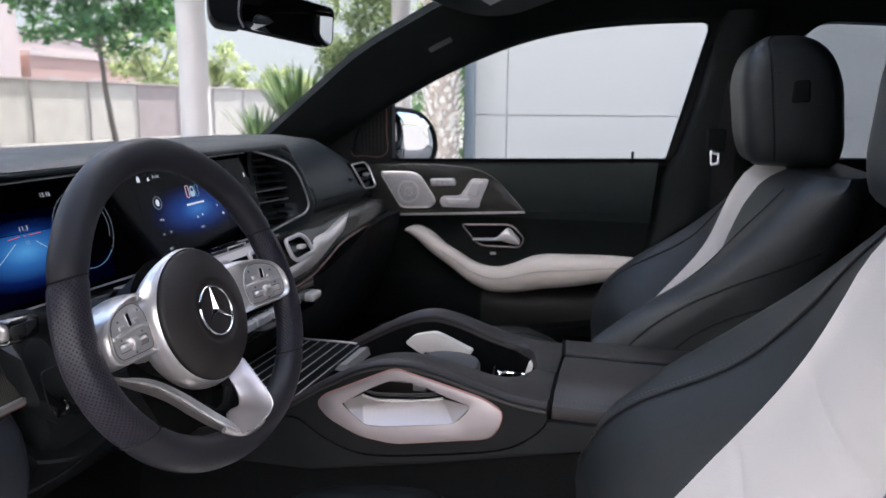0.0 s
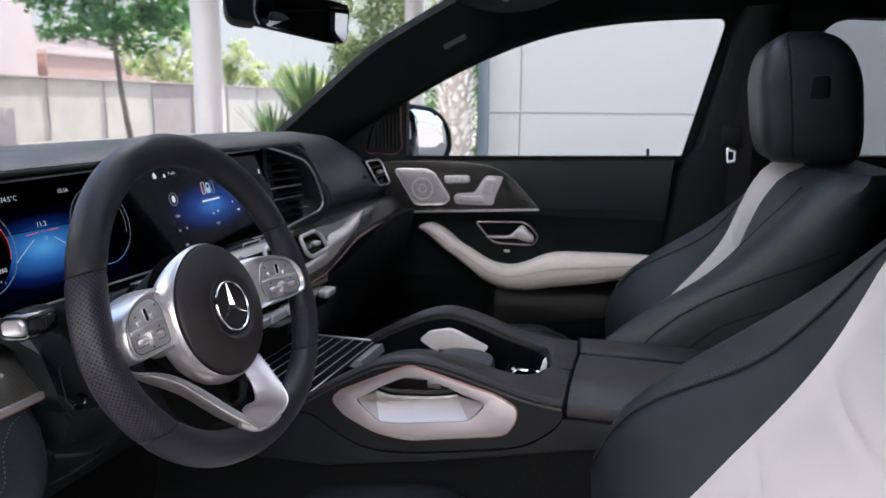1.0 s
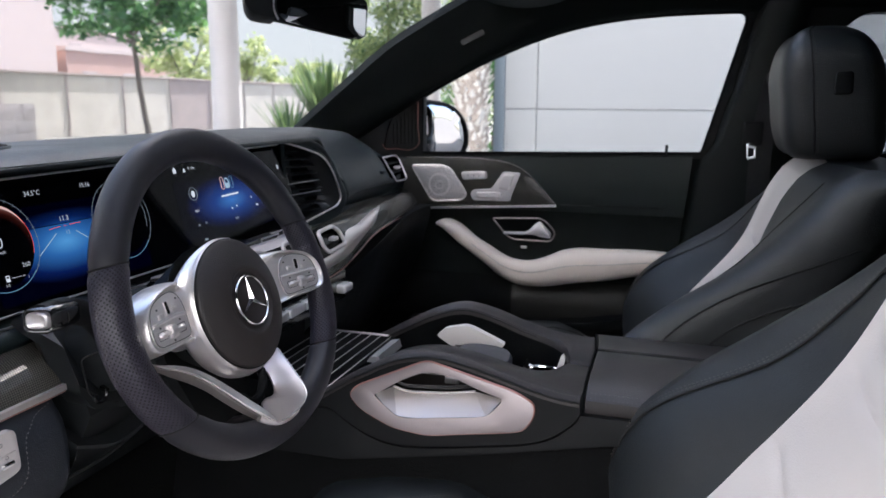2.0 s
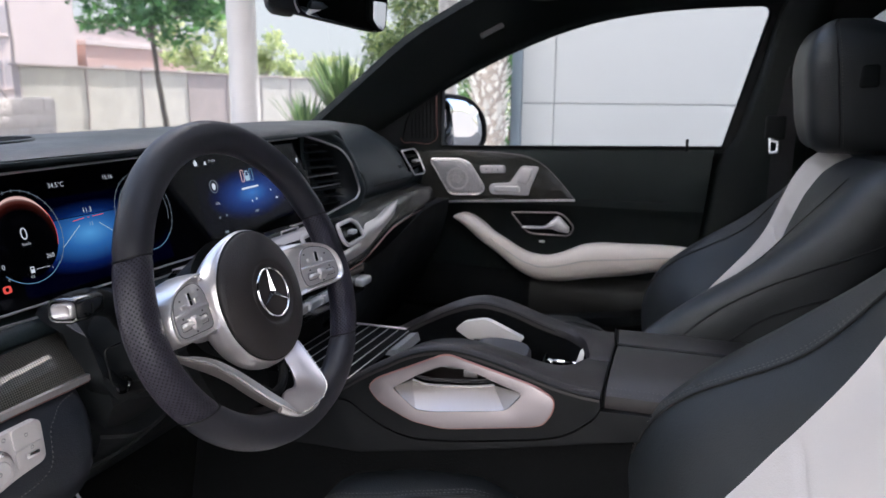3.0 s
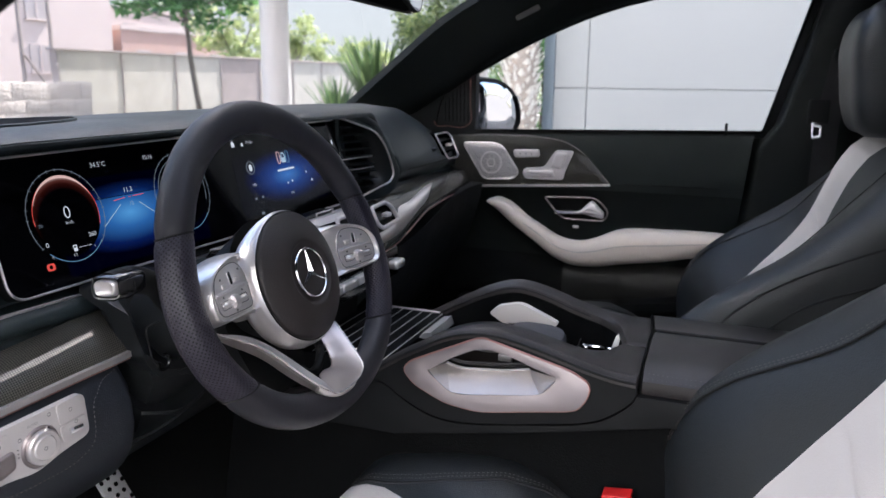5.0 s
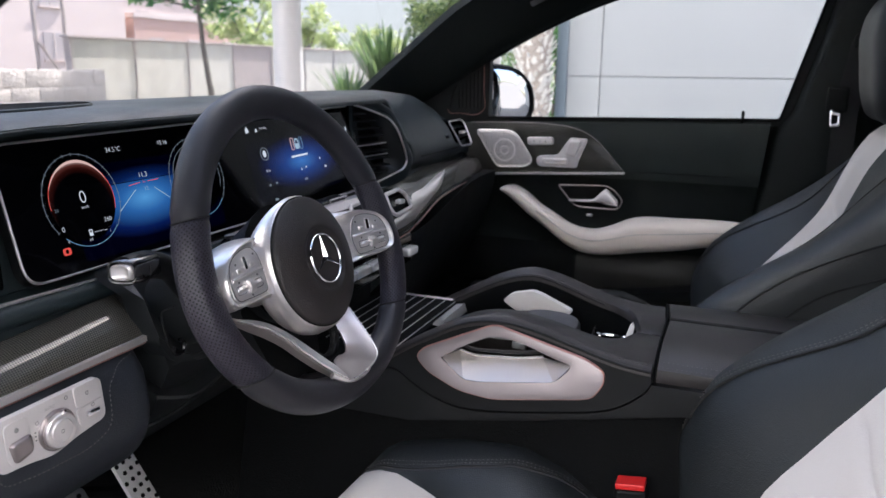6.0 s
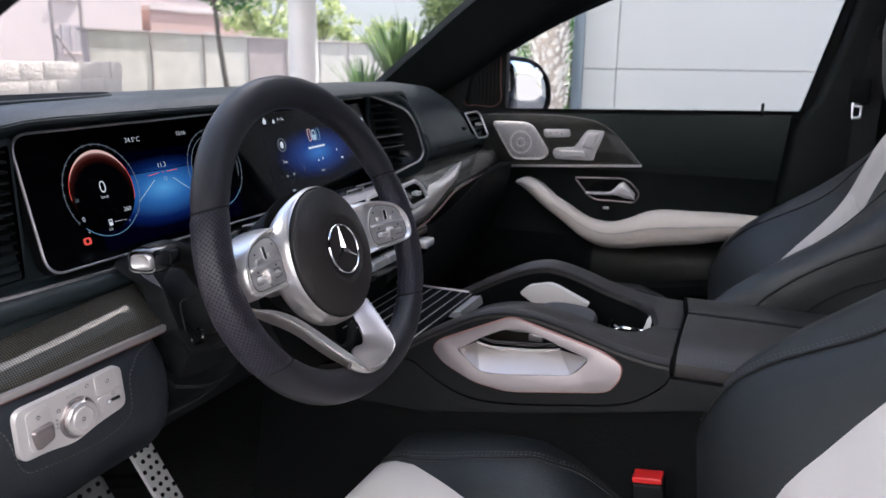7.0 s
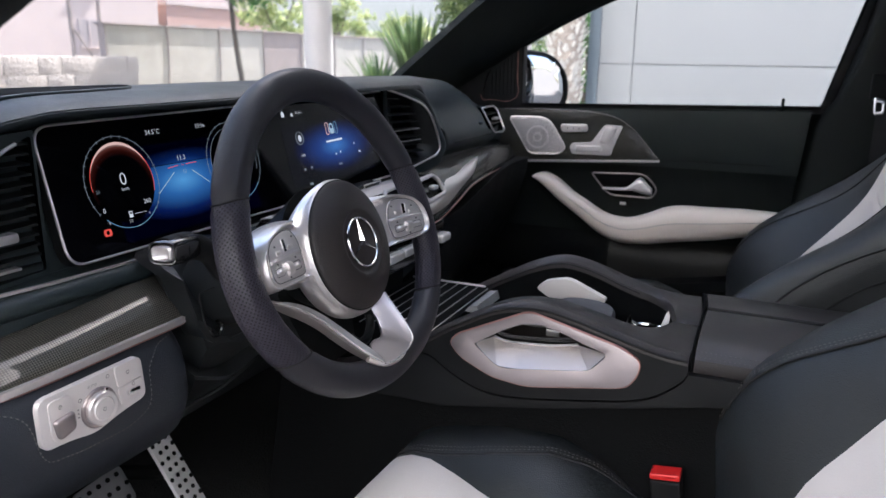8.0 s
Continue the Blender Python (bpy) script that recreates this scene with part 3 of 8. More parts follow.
add("bright_strip", sweep(spline([(0.742, 0.285, 0.9440), (0.741, 0.224, 0.949), (0.740, 0.05, 0.960), (0.741, -0.119, 0.9705)], 16), [(-0.004, -0.0021), (0.004, -0.0024), (0.004, 0.0024), (-0.004, 0.0021)], up=(0, 0, 1)), SATIN, door, "satin metal strip")
# loudspeaker grille
tw = rounded([(0.247, 1.056), (0.165, 1.058), (0.143, 1.050), (0.106, 0.996), (0.104, 0.985), (0.118, 0.973), (0.192, 0.969)], [0.012, 0.02, 0.02, 0.01, 0.01, 0.01, 0.015], 5)
spk = add("speaker_grille", dome(tw, lambda a, b, c: Vector((0.7435 - c, a, b)), 0.005, 4, 0.12), SILVER_KEY, door, "silver drilled loudspeaker cover")
holes = bmesh.new()
for i in range(36):
    for j in range(24):
        y, z = 0.106 + i * 0.004 + (j % 2) * 0.002, 0.972 + j * 0.0036
        n = 0
        for k in range(len(tw)):
            (a, b), (c, d) = tw[k - 1], tw[k]
            if (b > z) != (d > z) and y < (c - a) * (z - b) / (d - b) + a:
                n ^= 1
        inner = math.hypot(y - 0.172, z - 1.010)
        if n and abs(inner - 0.026) > 0.003:
            v = [holes.verts.new((0.7384, y + 0.0010 * math.cos(q), z + 0.0010 * math.sin(q))) for q in np.linspace(0, 2 * math.pi, 7)[:-1]]
            holes.faces.new(v)
add("grille_rim", tube([(0.7415, a, b) for a, b in tw], 0.0022, 8, up=(1, 0, 0), loop=True), SATIN, spk, "bright rim")
add("grille_holes", holes, DEEP_BLACK, spk)["kind"] = "stuff"
for r in (0.026, 0.010):
    add("ring", tube([(0.7382, 0.172 + r * math.cos(q), 1.010 + r * math.sin(q)) for q in np.linspace(0, 2 * math.pi, 33)[:-1]], 0.0012, 6, up=(1, 0, 0), loop=True), SATIN, spk)
# seat switches
sb = rounded([(0.118, 1.044), (0.052, 1.047), (0.050, 1.028), (0.114, 1.024)], 0.008, 4)
add("memory_switch", dome(sb, lambda a, b, c: Vector((0.7435 - c, a, b)), 0.006, 4, 0.15), SILVER_KEY, door, "silver memory keys")
for y in (0.098, 0.084, 0.070):
    add("key_dot", block(0.7372, 0.7378, y - 0.0015, y + 0.0015, 1.0335, 1.0365), MARK, door)
sw = rounded([(0.016, 1.047), (-0.028, 1.046), (-0.006, 0.990), (-0.004, 0.976), (0.085, 0.975), (0.092, 0.990), (0.086, 1.001), (0.038, 1.005)], [0.008, 0.008, 0.012, 0.012, 0.012, 0.01, 0.008, 0.01], 5)
sw = [(a - 0.004 if a < 0.03 else a, b) for a, b in sw]
add("seat_switch", plate(sw, [], lambda a, b, c: Vector((0.7435 - c, a, b)), 0.005, bevel=0.002), SILVER_KEY, door, "silver seat-shaped adjusting switch")
add("switch_key", dome(rounded([(0.078, 0.996), (0.014, 0.998), (0.012, 0.982), (0.076, 0.981)], 0.007, 4), lambda a, b, c: Vector((0.7385 - c, a, b)), 0.0035, 3, 0.2), SILVER_KEY, door)
add("switch_key", dome(rounded([(0.010, 1.042), (-0.018, 1.041), (-0.004, 1.001), (0.022, 1.006)], 0.006, 4), lambda a, b, c: Vector((0.7385 - c, a, b)), 0.0035, 3, 0.2), SILVER_KEY, door)
# pull handle in its recess
hr = rounded([(0.040, 0.930), (-0.086, 0.936), (-0.118, 0.902), (-0.106, 0.880), (-0.004, 0.880)], [0.008, 0.02, 0.012, 0.01, 0.02], 5)
add("handle_recess", plate(hr, [], lambda a, b, c: Vector((0.7625 - c, a, b)), 0.002), DEEP_BLACK, door)
add("handle_surround", tube([(0.7605, a, b) for a, b in hr], 0.0018, 8, up=(1, 0, 0), loop=True), BRUSHED, door, "satin handle surround")
lever = [(0.008, 0.8965, 0.0028), (-0.02, 0.8975, 0.0035), (-0.052, 0.9005, 0.005), (-0.066, 0.9075, 0.012), (-0.079, 0.9105, 0.019), (-0.094, 0.903, 0.014), (-0.106, 0.896, 0.008)]
rings = []
for y, z, h in spline(lever, 16):
    rings.append([(0.752 - 0.010 * math.cos(q), y, z + h * math.sin(q)) for q in np.linspace(0, 2 * math.pi, 13)[:-1]])
add("door_handle", loft(rings), SILVER_KEY, door, "chrome pull lever")
add("lock_button", block(0.752, 0.758, -0.048, -0.034, 0.860, 0.866, 0.002), SATIN, door)
# white armrest
top = spline([(0.178, 0.918), (0.156, 0.9270), (0.124, 0.9265), (0.05, 0.8915), (-0.022, 0.8560), (-0.064, 0.8540), (-0.10, 0.866), (-0.146, 0.888), (-0.25, 0.897), (-0.362, 0.898), (-0.41, 0.895)], 44)
bot = spline([(0.176, 0.911), (0.152, 0.896), (0.112, 0.868), (0.050, 0.826), (0.004, 0.793), (-0.034, 0.7775), (-0.088, 0.7775), (-0.17, 0.793), (-0.25, 0.806), (-0.343, 0.826), (-0.41, 0.833)], 44)
rings = []
for i, ((y0, z0), (y1, z1)) in enumerate(zip(top, bot)):
    u = i / 43
    out = 0.695 - 0.025 * smooth_step(0.35, 0.6, u) + 0.03 * (1 - smooth_step(0, 0.15, u))
    ring = [(0.772, y1, z1 + 0.002), (0.772, y0, z0 - 0.034 * smooth_step(0.0, 0.2, u))]
    for q in np.linspace(math.pi / 2, -math.pi / 2, 11):
        k = (1 + math.sin(q)) / 2
        d = abs(math.cos(q)) ** (0.55 if q > 0 else 0.30)
        fall = 0.030 * smooth_step(0.0, 0.2, u) * (1 - d) * (1 if q > 0 else 0)
        ring.append((0.762 + (out - 0.762) * d, y1 + (y0 - y1) * k, z1 + (z0 - z1) * k - fall))
    rings.append(ring)
arm = add("armrest", loft(rings), CREAM_LEATHER, door, "white leather armrest pad")
mid = [Vector(r[7]) + Vector((-0.0006, 0, 0)) for r in rings[8:]]
add("armrest_seam", tube(mid, 0.0009, 6), PALE_SEAM, arm)
# pocket ledge below
add("door_pocket", sweep(spline([(0.725, 0.24, 0.66), (0.70, 0.05, 0.668), (0.69, -0.2, 0.70), (0.70, -0.385, 0.73)], 16), [(-0.02, -0.012), (0.02, -0.012), (0.022, 0.01), (-0.016, 0.014)], up=(0, 0, 1)), SOFT_BLACK, door)
# rear door behind the pillar
rdoor = thing("rear_door", (0.77, -1.0, 0.5), "closed black rear passenger door with tinted glass", "car door")
rear_outer = [(-0.60, 0.45), (-0.60, 1.40), (-0.70, 1.43), (-1.1, 1.42), (-1.58, 1.34), (-1.60, 0.45)]
rwin = rounded([(-0.648, 1.108), (-0.690, 1.36), (-0.735, 1.397), (-1.10, 1.375), (-1.40, 1.29), (-1.50, 1.13)], [0.01, 0.03, 0.03, 0.02, 0.02, 0.02], 5)
add("door_panel", plate(rear_outer, [rwin], lambda a, b, c: Vector((0.752 + c, a, b)), 0.05), SOFT_BLACK, rdoor)
pane = add("pane", plate(rwin, [], lambda a, b, c: Vector((0.778 + c, a, b)), 0.004), TINTED, rdoor, "grey tinted glass")
pane.visible_shadow = False

# wing mirror
wing = thing("wing_mirror", (0.93, 0.24, 1.06), "dark wing mirror with pale reflection, outside the passenger window", "wing mirror")
mo = rounded([(0.300, 1.075), (0.312, 1.19), (0.295, 1.204), (0.215, 1.196), (0.170, 1.150), (0.165, 1.095), (0.185, 1.066), (0.28, 1.066)], [0.02, 0.02, 0.02, 0.03, 0.03, 0.02, 0.02, 0.02], 5)
def on_wing(a, b, c):
    # the mirror faces back and a little inwards
    u = (a - 0.24)
    return Vector((0.965 - u * 0.80 - c * 0.55, 0.235 + u * 0.58 - c * 0.80, b))
def wing_ring(k, c):
    cx, cy = 0.238, 1.132
    return [on_wing(cx + (a - cx) * k, cy + (b - cy) * k, c) for a, b in mo]
add("housing", loft([wing_ring(1.01, 0.001), wing_ring(1.04, 0.010), wing_ring(1.13, 0.008), wing_ring(1.20, -0.01), wing_ring(1.16, -0.05), wing_ring(0.95, -0.085), wing_ring(0.5, -0.105)]), SOFT_BLACK, wing)
add("mirror_glass", loft([wing_ring(1.0, 0.0045), wing_ring(0.98, 0.0055), wing_ring(0.5, 0.0058)]), GREYED_MIRROR, wing, "mirror glass")
add("mirror_arm", tube(spline([(0.80, 0.30, 1.09), (0.86, 0.31, 1.085), (0.93, 0.28, 1.08)], 10), 0.022, 12), SOFT_BLACK, wing)

# rear-view mirror
rvm = thing("rear_view_mirror", (0.02, 0.15, 1.36), "black rear-view mirror hanging from the windscreen", "mirror")
RV = Matrix.Translation((0.081, 0.150, 1.3560)) @ Euler((radians(4), radians(5), radians(-14))).to_matrix().to_4x4()
ro = rounded([(-0.118, 0.030), (0.118, 0.033), (0.120, -0.028), (0.10, -0.036), (-0.10, -0.038), (-0.120, -0.024)], [0.02, 0.016, 0.016, 0.012, 0.02, 0.02], 5)
def on_rv(k, c):
    return [RV @ Vector((a * k * 0.90, c, b * k * 0.97)) for a, b in ro]
add("mirror_case", loft([on_rv(0.985, -0.008), on_rv(1.0, -0.004), on_rv(1.0, 0.010), on_rv(0.93, 0.030), on_rv(0.75, 0.045), on_rv(0.4, 0.05)]), SOFT_BLACK, rvm)
add("mirror_glass", loft([on_rv(0.965, -0.0082), on_rv(0.94, -0.0092), on_rv(0.4, -0.0094)]), MIRROR, rvm, "mirror glass")
hump = [(-0.080, 1.375), (-0.083, 1.352), (-0.079, 1.337), (-0.064, 1.3290), (-0.030, 1.3285), (0.000, 1.330), (0.02, 1.345), (0.02, 1.385), (-0.03, 1.40)]
add("mirror_back", loft([[(-0.03 + (a + 0.03) * k + 1.5 * (y - 0.186), y, 1.36 + (b - 1.36) * k) for a, b in rounded(hump, 0.008, 3)] for y, k in ((0.172, 0.93), (0.178, 0.98), (0.19, 1.0), (0.225, 0.97), (0.245, 0.85))]), SOFT_BLACK, rvm, "rounded housing behind the glass")
# silver tube on the left edge only, standing for a highlight
add("case_edge_highlight", tube([RV @ Vector((a * 0.895, -0.0065, b * 0.965)) for a, b in spline([(-0.112, 0.031), (-0.1195, 0.020), (-0.121, 0.0), (-0.119, -0.024), (-0.108, -0.036)], 14)], 0.0016, 6), SILVER_KEY, rvm, "pale line for the highlight on the case's left edge")
add("mirror_stem", tube(spline([(0.06, 0.185, 1.36), (0.015, 0.20, 1.395), (0.0, 0.20, 1.45)], 10), 0.012, 10, up=(1, 0, 0)), SOFT_BLACK, rvm)
add("sensor_cover", block(-0.07, 0.05, 0.16, 0.30, 1.43, 1.47, 0.015, 3, Matrix.Identity(4)), SOFT_BLACK, rvm)

# ================= dashboard =================
dash = thing("dashboard", (0, 0.3, 0.9), "black leather-covered dashboard with air vents and carbon trim", "dashboard")
PA = [(0.95, 1.06), (0.86, 1.118), (0.70, 1.142), (0.55, 1.150), (0.40, 1.157), (0.30, 1.158), (0.264, 1.153), (0.252, 1.146), (0.252, 1.1405), (0.30, 1.139), (0.296, 1.06), (0.276, 0.985), (0.246, 0.983), (0.238, 0.966), (0.236, 0.95), (0.215, 0.935), (0.205, 0.88), (0.22, 0.82), (0.28, 0.76), (0.50, 0.60), (0.95, 0.60)]
PB = [(0.95, 1.06), (0.86, 1.118), (0.70, 1.142), (0.55, 1.150), (0.40, 1.155), (0.325, 1.148), (0.286, 1.128), (0.256, 1.095), (0.236, 1.056), (0.2315, 1.040), (0.2300, 1.030), (0.2320, 1.020), (0.240, 1.010), (0.250, 1.002), (0.245, 0.985), (0.205, 0.945), (0.205, 0.90), (0.225, 0.84), (0.28, 0.77), (0.50, 0.60), (0.95, 0.60)]
rings = []
xs = list(np.linspace(-0.70, 0.24, 28)) + list(np.linspace(0.25, 0.345, 20)) + list(np.linspace(0.36, 0.735, 18))
for x in xs:
    b_low, b_brow = smooth_step(0.312, 0.335, x), smooth_step(0.25, 0.335, x)      # the brow runs out round the vent
    ring = []
    for k, ((ya, za), (yb, zb)) in enumerate(zip(PA, PB)):
        b = b_brow if k < 9 else b_low
        y, z = ya + (yb - ya) * b, za + (zb - za) * b
        drop = 0.055 * smooth_step(0.48, 0.72, x) * smooth_step(0.60, 0.27, y) if z > 1.04 else 0
        drop += 0.03 * smooth_step(-0.50, -0.72, x) * smooth_step(0.60, 0.27, y) if z > 1.12 else 0
        side = 0.03 * smooth_step(0.55, 0.735, x) * (1 if y < 0.4 else 0)
        ring.append((x, y + side, z - drop))
    rings.append(ring)
body = loft(rings)
bmesh.ops.bevel(body, geom=[e for e in body.edges if len(e.link_faces) == 2 and e.calc_face_angle(0) > 0.7], offset=0.003, segments=2, affect="EDGES", clamp_overlap=True)
add("dash_body", body, DASH_SKIN, dash, "black grained leather dash top", 40)

# instrument and media screen in one glass panel
scr = thing("display_panel", (-0.17, 0.28, 0.99), "wide black glass double screen in a thin silver frame", "display")
DT = 0.2445
def on_scr(x, z, c=0.0):
    """A point on the screen's plane, c metres proud of it towards the seats."""
    return Vector((x, 0.2747 + DT * (z - 1.07) - c * 0.971, z + c * 0.238))
SC_L, SC_R, SC_B, SC_T = -0.520, 0.176, 0.992, 1.133
so = rounded([(SC_L, SC_B), (SC_R, SC_B), (SC_R + 0.0065, SC_T + 0.003), (SC_L, SC_T - 0.004)], [0.021, 0.012, 0.012, 0.021], 8)
add("screen_housing", plate([(a * 1.004 + 0.0007, (b - 1.063) * 1.02 + 1.063) for a, b in so], [], lambda a, b, c: on_scr(a, b, -0.012 + c), 0.0115), SOFT_BLACK, scr)
add("screen_glass", plate(so, [], lambda a, b, c: on_scr(a, b, c), 0.0012), SCREEN, scr, "black screen glass")
fr_ = [p for p in so if p[0] < SC_R - 0.004]
k0 = max(range(len(fr_)), key=lambda i: math.hypot(fr_[i][0] - fr_[i - 1][0], fr_[i][1] - fr_[i - 1][1]) if fr_[i][0] > 0 and fr_[i - 1][0] > 0 else 0)
add("screen_frame", tube([on_scr(a, b, 0.0012) for a, b in fr_[k0:] + fr_[:k0]], 0.0015, 8, up=(0, 1, 0.2)), SATIN, scr, "thin silver frame")
SP = Matrix(((1, 0, 0, 0), (0, DT / math.hypot(1, DT), -1 / math.hypot(1, DT), 0), (0, 1 / math.hypot(1, DT), DT / math.hypot(1, DT), 0), (0, 0, 0, 1)))
def spot(x, z, c=0.0016):
    return Matrix.Translation(on_scr(x, z, c)) @ SP


WHITE_UI = glow("screen_white", (0.85, 0.9, 1.0), 0.155)
GREY_UI = glow("screen_grey", (0.45, 0.55, 0.65), 0.07)
RED_UI = glow("screen_red", (0.9, 0.10, 0.08), 0.17)
ROSE_UI = glow("screen_rose", (0.95, 0.62, 0.58), 0.15)
ROAD_UI = glow("screen_pale_blue", (0.55, 0.78, 1.0), 0.12)
CYAN_UI = glow("screen_cyan", (0.25, 0.55, 0.85), 0.08)


def glow_patch(name, stops, cx, cz, rx, rz, x0, x1, z0, z1, power, c, out=None):
    """A lit area of the screen: blue light that fades out from (cx, cz)."""
    m = bpy.data.materials.new(name)
    m.use_nodes = True
    nt = m.node_tree
    b = nt.nodes["Principled BSDF"]
    b.inputs["Base Color"].default_value = (0.002, 0.002, 0.003, 1)
    b.inputs["Roughness"].default_value = 0.06
    b.inputs["Specular IOR Level"].default_value = 0.09
    tc = nt.nodes.new("ShaderNodeTexCoord")
    sub = nt.nodes.new("ShaderNodeVectorMath")
    sub.operation = "SUBTRACT"
    sub.inputs[1].default_value = (cx, 0, cz)
    nt.links.new(tc.outputs["Object"], sub.inputs[0])
    mul = nt.nodes.new("ShaderNodeVectorMath")
    mul.operation = "MULTIPLY"
    mul.inputs[1].default_value = (1 / rx, 0, 1 / rz)
    nt.links.new(sub.outputs[0], mul.inputs[0])
    ln = nt.nodes.new("ShaderNodeVectorMath")
    ln.operation = "LENGTH"
    nt.links.new(mul.outputs[0], ln.inputs[0])
    cr = nt.nodes.new("ShaderNodeValToRGB")
    el = cr.color_ramp.elements
    el[0].position, el[0].color = stops[0][0], (*stops[0][1], 1)
    el[1].position, el[1].color = stops[-1][0], (*stops[-1][1], 1)
    for p, col in stops[1:-1]:
        e = el.new(p)
        e.color = (*col, 1)
    nt.links.new(ln.outputs["Value"], cr.inputs[0])
    nt.links.new(cr.outputs[0], b.inputs["Emission Color"])
    b.inputs["Emission Strength"].default_value = power
    out = out or rounded([(x0, z0), (x1, z0), (x1, z1), (x0, z1)], 0.004, 3)
    return add(name, plate(out, [], lambda a, bb, cc: on_scr(a, bb, c + cc), 0.00015), m, scr)


glow_patch("road_view", [(0.0, (0.10, 0.36, 0.75)), (0.35, (0.03, 0.14, 0.42)), (0.75, (0.003, 0.012, 0.09)), (1.0, (0, 0, 0.004))], -0.342, 1.054, 0.105, 0.044, -0.445, -0.215, 1.0, 1.0735, 0.175, 0.0013)
glow_patch("sky_view", [(0.0, (0.02, 0.10, 0.40)), (0.5, (0.004, 0.02, 0.12)), (1.0, (0, 0, 0.004))], -0.338, 1.071, 0.085, 0.020, -0.44, -0.225, 1.0742, 1.098, 0.12, 0.0013)
glow_patch("media_view", [(0.0, (0.05, 0.22, 0.65)), (0.4, (0.012, 0.05, 0.25)), (0.8, (0.002, 0.006, 0.05)), (1.0, (0, 0, 0.003))], -0.005, 1.060, 0.115, 0.040, -0.135, 0.10, 1.012, 1.098, 0.15, 0.0013)


def arc(cx, cz, r, a0, a1, w, material, c, name="dial_arc", parent=None, n=48):
    pts = [on_scr(cx + r * math.cos(radians(q)), cz + r * math.sin(radians(q)), c) for q in np.linspace(a0, a1, n)]
    return add(name, tube(pts, w, 5, up=(0, 1, 0.2)), material, parent or scr)


def dial(cx, cz, r, left):
    """One round gauge: fine outer ring with ticks, bright inner arc."""
    add("dial_face", plate([(cx + r * 0.86 * math.cos(q), cz + r * 0.86 * math.sin(q)) for q in np.linspace(0, 2 * math.pi, 49)[:-1]], [], lambda a, b, c: on_scr(a, b, 0.0016 + c), 0.0001), SCREEN, scr)
    arc(cx, cz, r, 215, -45, 0.00024, GREY_UI, 0.0018)
    arc(cx, cz, r * 0.98, 318, 226, 0.00045, CYAN_UI, 0.0018)
    for q in np.linspace(215, -35, 21):
        k = radians(q)
        add("dial_tick", tube([on_scr(cx + r * s * math.cos(k), cz + r * s * math.sin(k), 0.0018) for s in (0.96, 1.03)], 0.00024, 5, up=(0, 1, 0.2)), GREY_UI, scr)
    if left:
        disc = [(cx + r * 0.845 * math.cos(radians(q)), cz + r * 0.845 * math.sin(radians(q))) for q in np.linspace(205, -25, 49)]
        glow_patch("dial_glow", [(0.0, (0, 0, 0)), (0.74, (0, 0, 0)), (0.86, (0.05, 0.008, 0.006)), (0.93, (0.20, 0.055, 0.045)), (0.98, (0.75, 0.50, 0.46)), (1.0, (1.0, 0.85, 0.82))], cx, cz - r * 0.17, r * 1.02, r * 1.02, 0, 0, 0, 0, 0.085, 0.00172, disc)
        bow = [on_scr(cx + r * 0.83 * math.cos(radians(q)), cz + r * 0.83 * math.sin(radians(q)), 0.0018) for q in np.linspace(162, 22, 49)]
        add("dial_crescent", sweep(bow, circle(0.0022, 6, 0.0004), up=(0, 1, 0.2), scale=[0.12 + math.sin(math.pi * i / 48) ** 1.5 for i in range(49)]), ROSE_UI, scr, "pale rose lit crescent")
        arc(cx, cz, r * 0.85, 186, 30, 0.00026, RED_UI, 0.0019)
        arc(cx, cz, r * 0.85, 30, -20, 0.0003, RED_UI, 0.0019)
    else:
        arc(cx, cz, r * 0.86, 200, -20, 0.0003, GREY_UI, 0.0018)


DX, DZ = -0.4292, 1.0630
dial(DX, DZ, 0.0490, True)
dial(-0.247, 1.064, 0.0490, False)
for text, x, z, size, m in (("0", -0.4288, 1.0661, 0.0195, WHITE_UI), ("km/h", -0.4290, 1.0560, 0.0050, WHITE_UI), ("34.5°C", -0.3712, 1.1114, 0.0080, WHITE_UI), ("15:16", -0.2936, 1.1127, 0.0076, WHITE_UI),
                            ("11.3", -0.3376, 1.0791, 0.0085, WHITE_UI), ("km", -0.338, 1.071, 0.0032, RED_UI), ("12", -0.3370, 1.0630, 0.0066, ROAD_UI), ("260", -0.404, 1.039, 0.0072, WHITE_UI),
                            ("20", -0.465, 1.0575, 0.0052, GREY_UI), ("0", -0.4632, 1.0376, 0.0078, WHITE_UI), ("1/2", -0.4328, 1.0219, 0.0042, WHITE_UI), ("0", -0.4607, 1.0243, 0.0042, WHITE_UI), ("1", -0.4049, 1.0259, 0.0042, WHITE_UI), ("km", -0.4105, 1.0285, 0.0030, WHITE_UI)):
    letter(text, size, spot(x, z, 0.0020), m, scr)
for i in range(6):
    add("fuel_dash", plate([(-0.4255 + i * 0.0021, 1.0283), (-0.4243 + i * 0.0021, 1.0283), (-0.4243 + i * 0.0021, 1.0289), (-0.4255 + i * 0.0021, 1.0289)], [], lambda a, b, c: on_scr(a, b, 0.0018 + c), 0.0001), WHITE_UI, scr)
add("fuel_symbol", plate([(-0.4330, 1.0255), (-0.4282, 1.0255), (-0.4282, 1.0322), (-0.4330, 1.0322)], [[(-0.4321, 1.0292), (-0.4291, 1.0292), (-0.4291, 1.0312), (-0.4321, 1.0312)]], lambda a, b, c: on_scr(a, b, 0.0018 + c), 0.0001), WHITE_UI, scr)
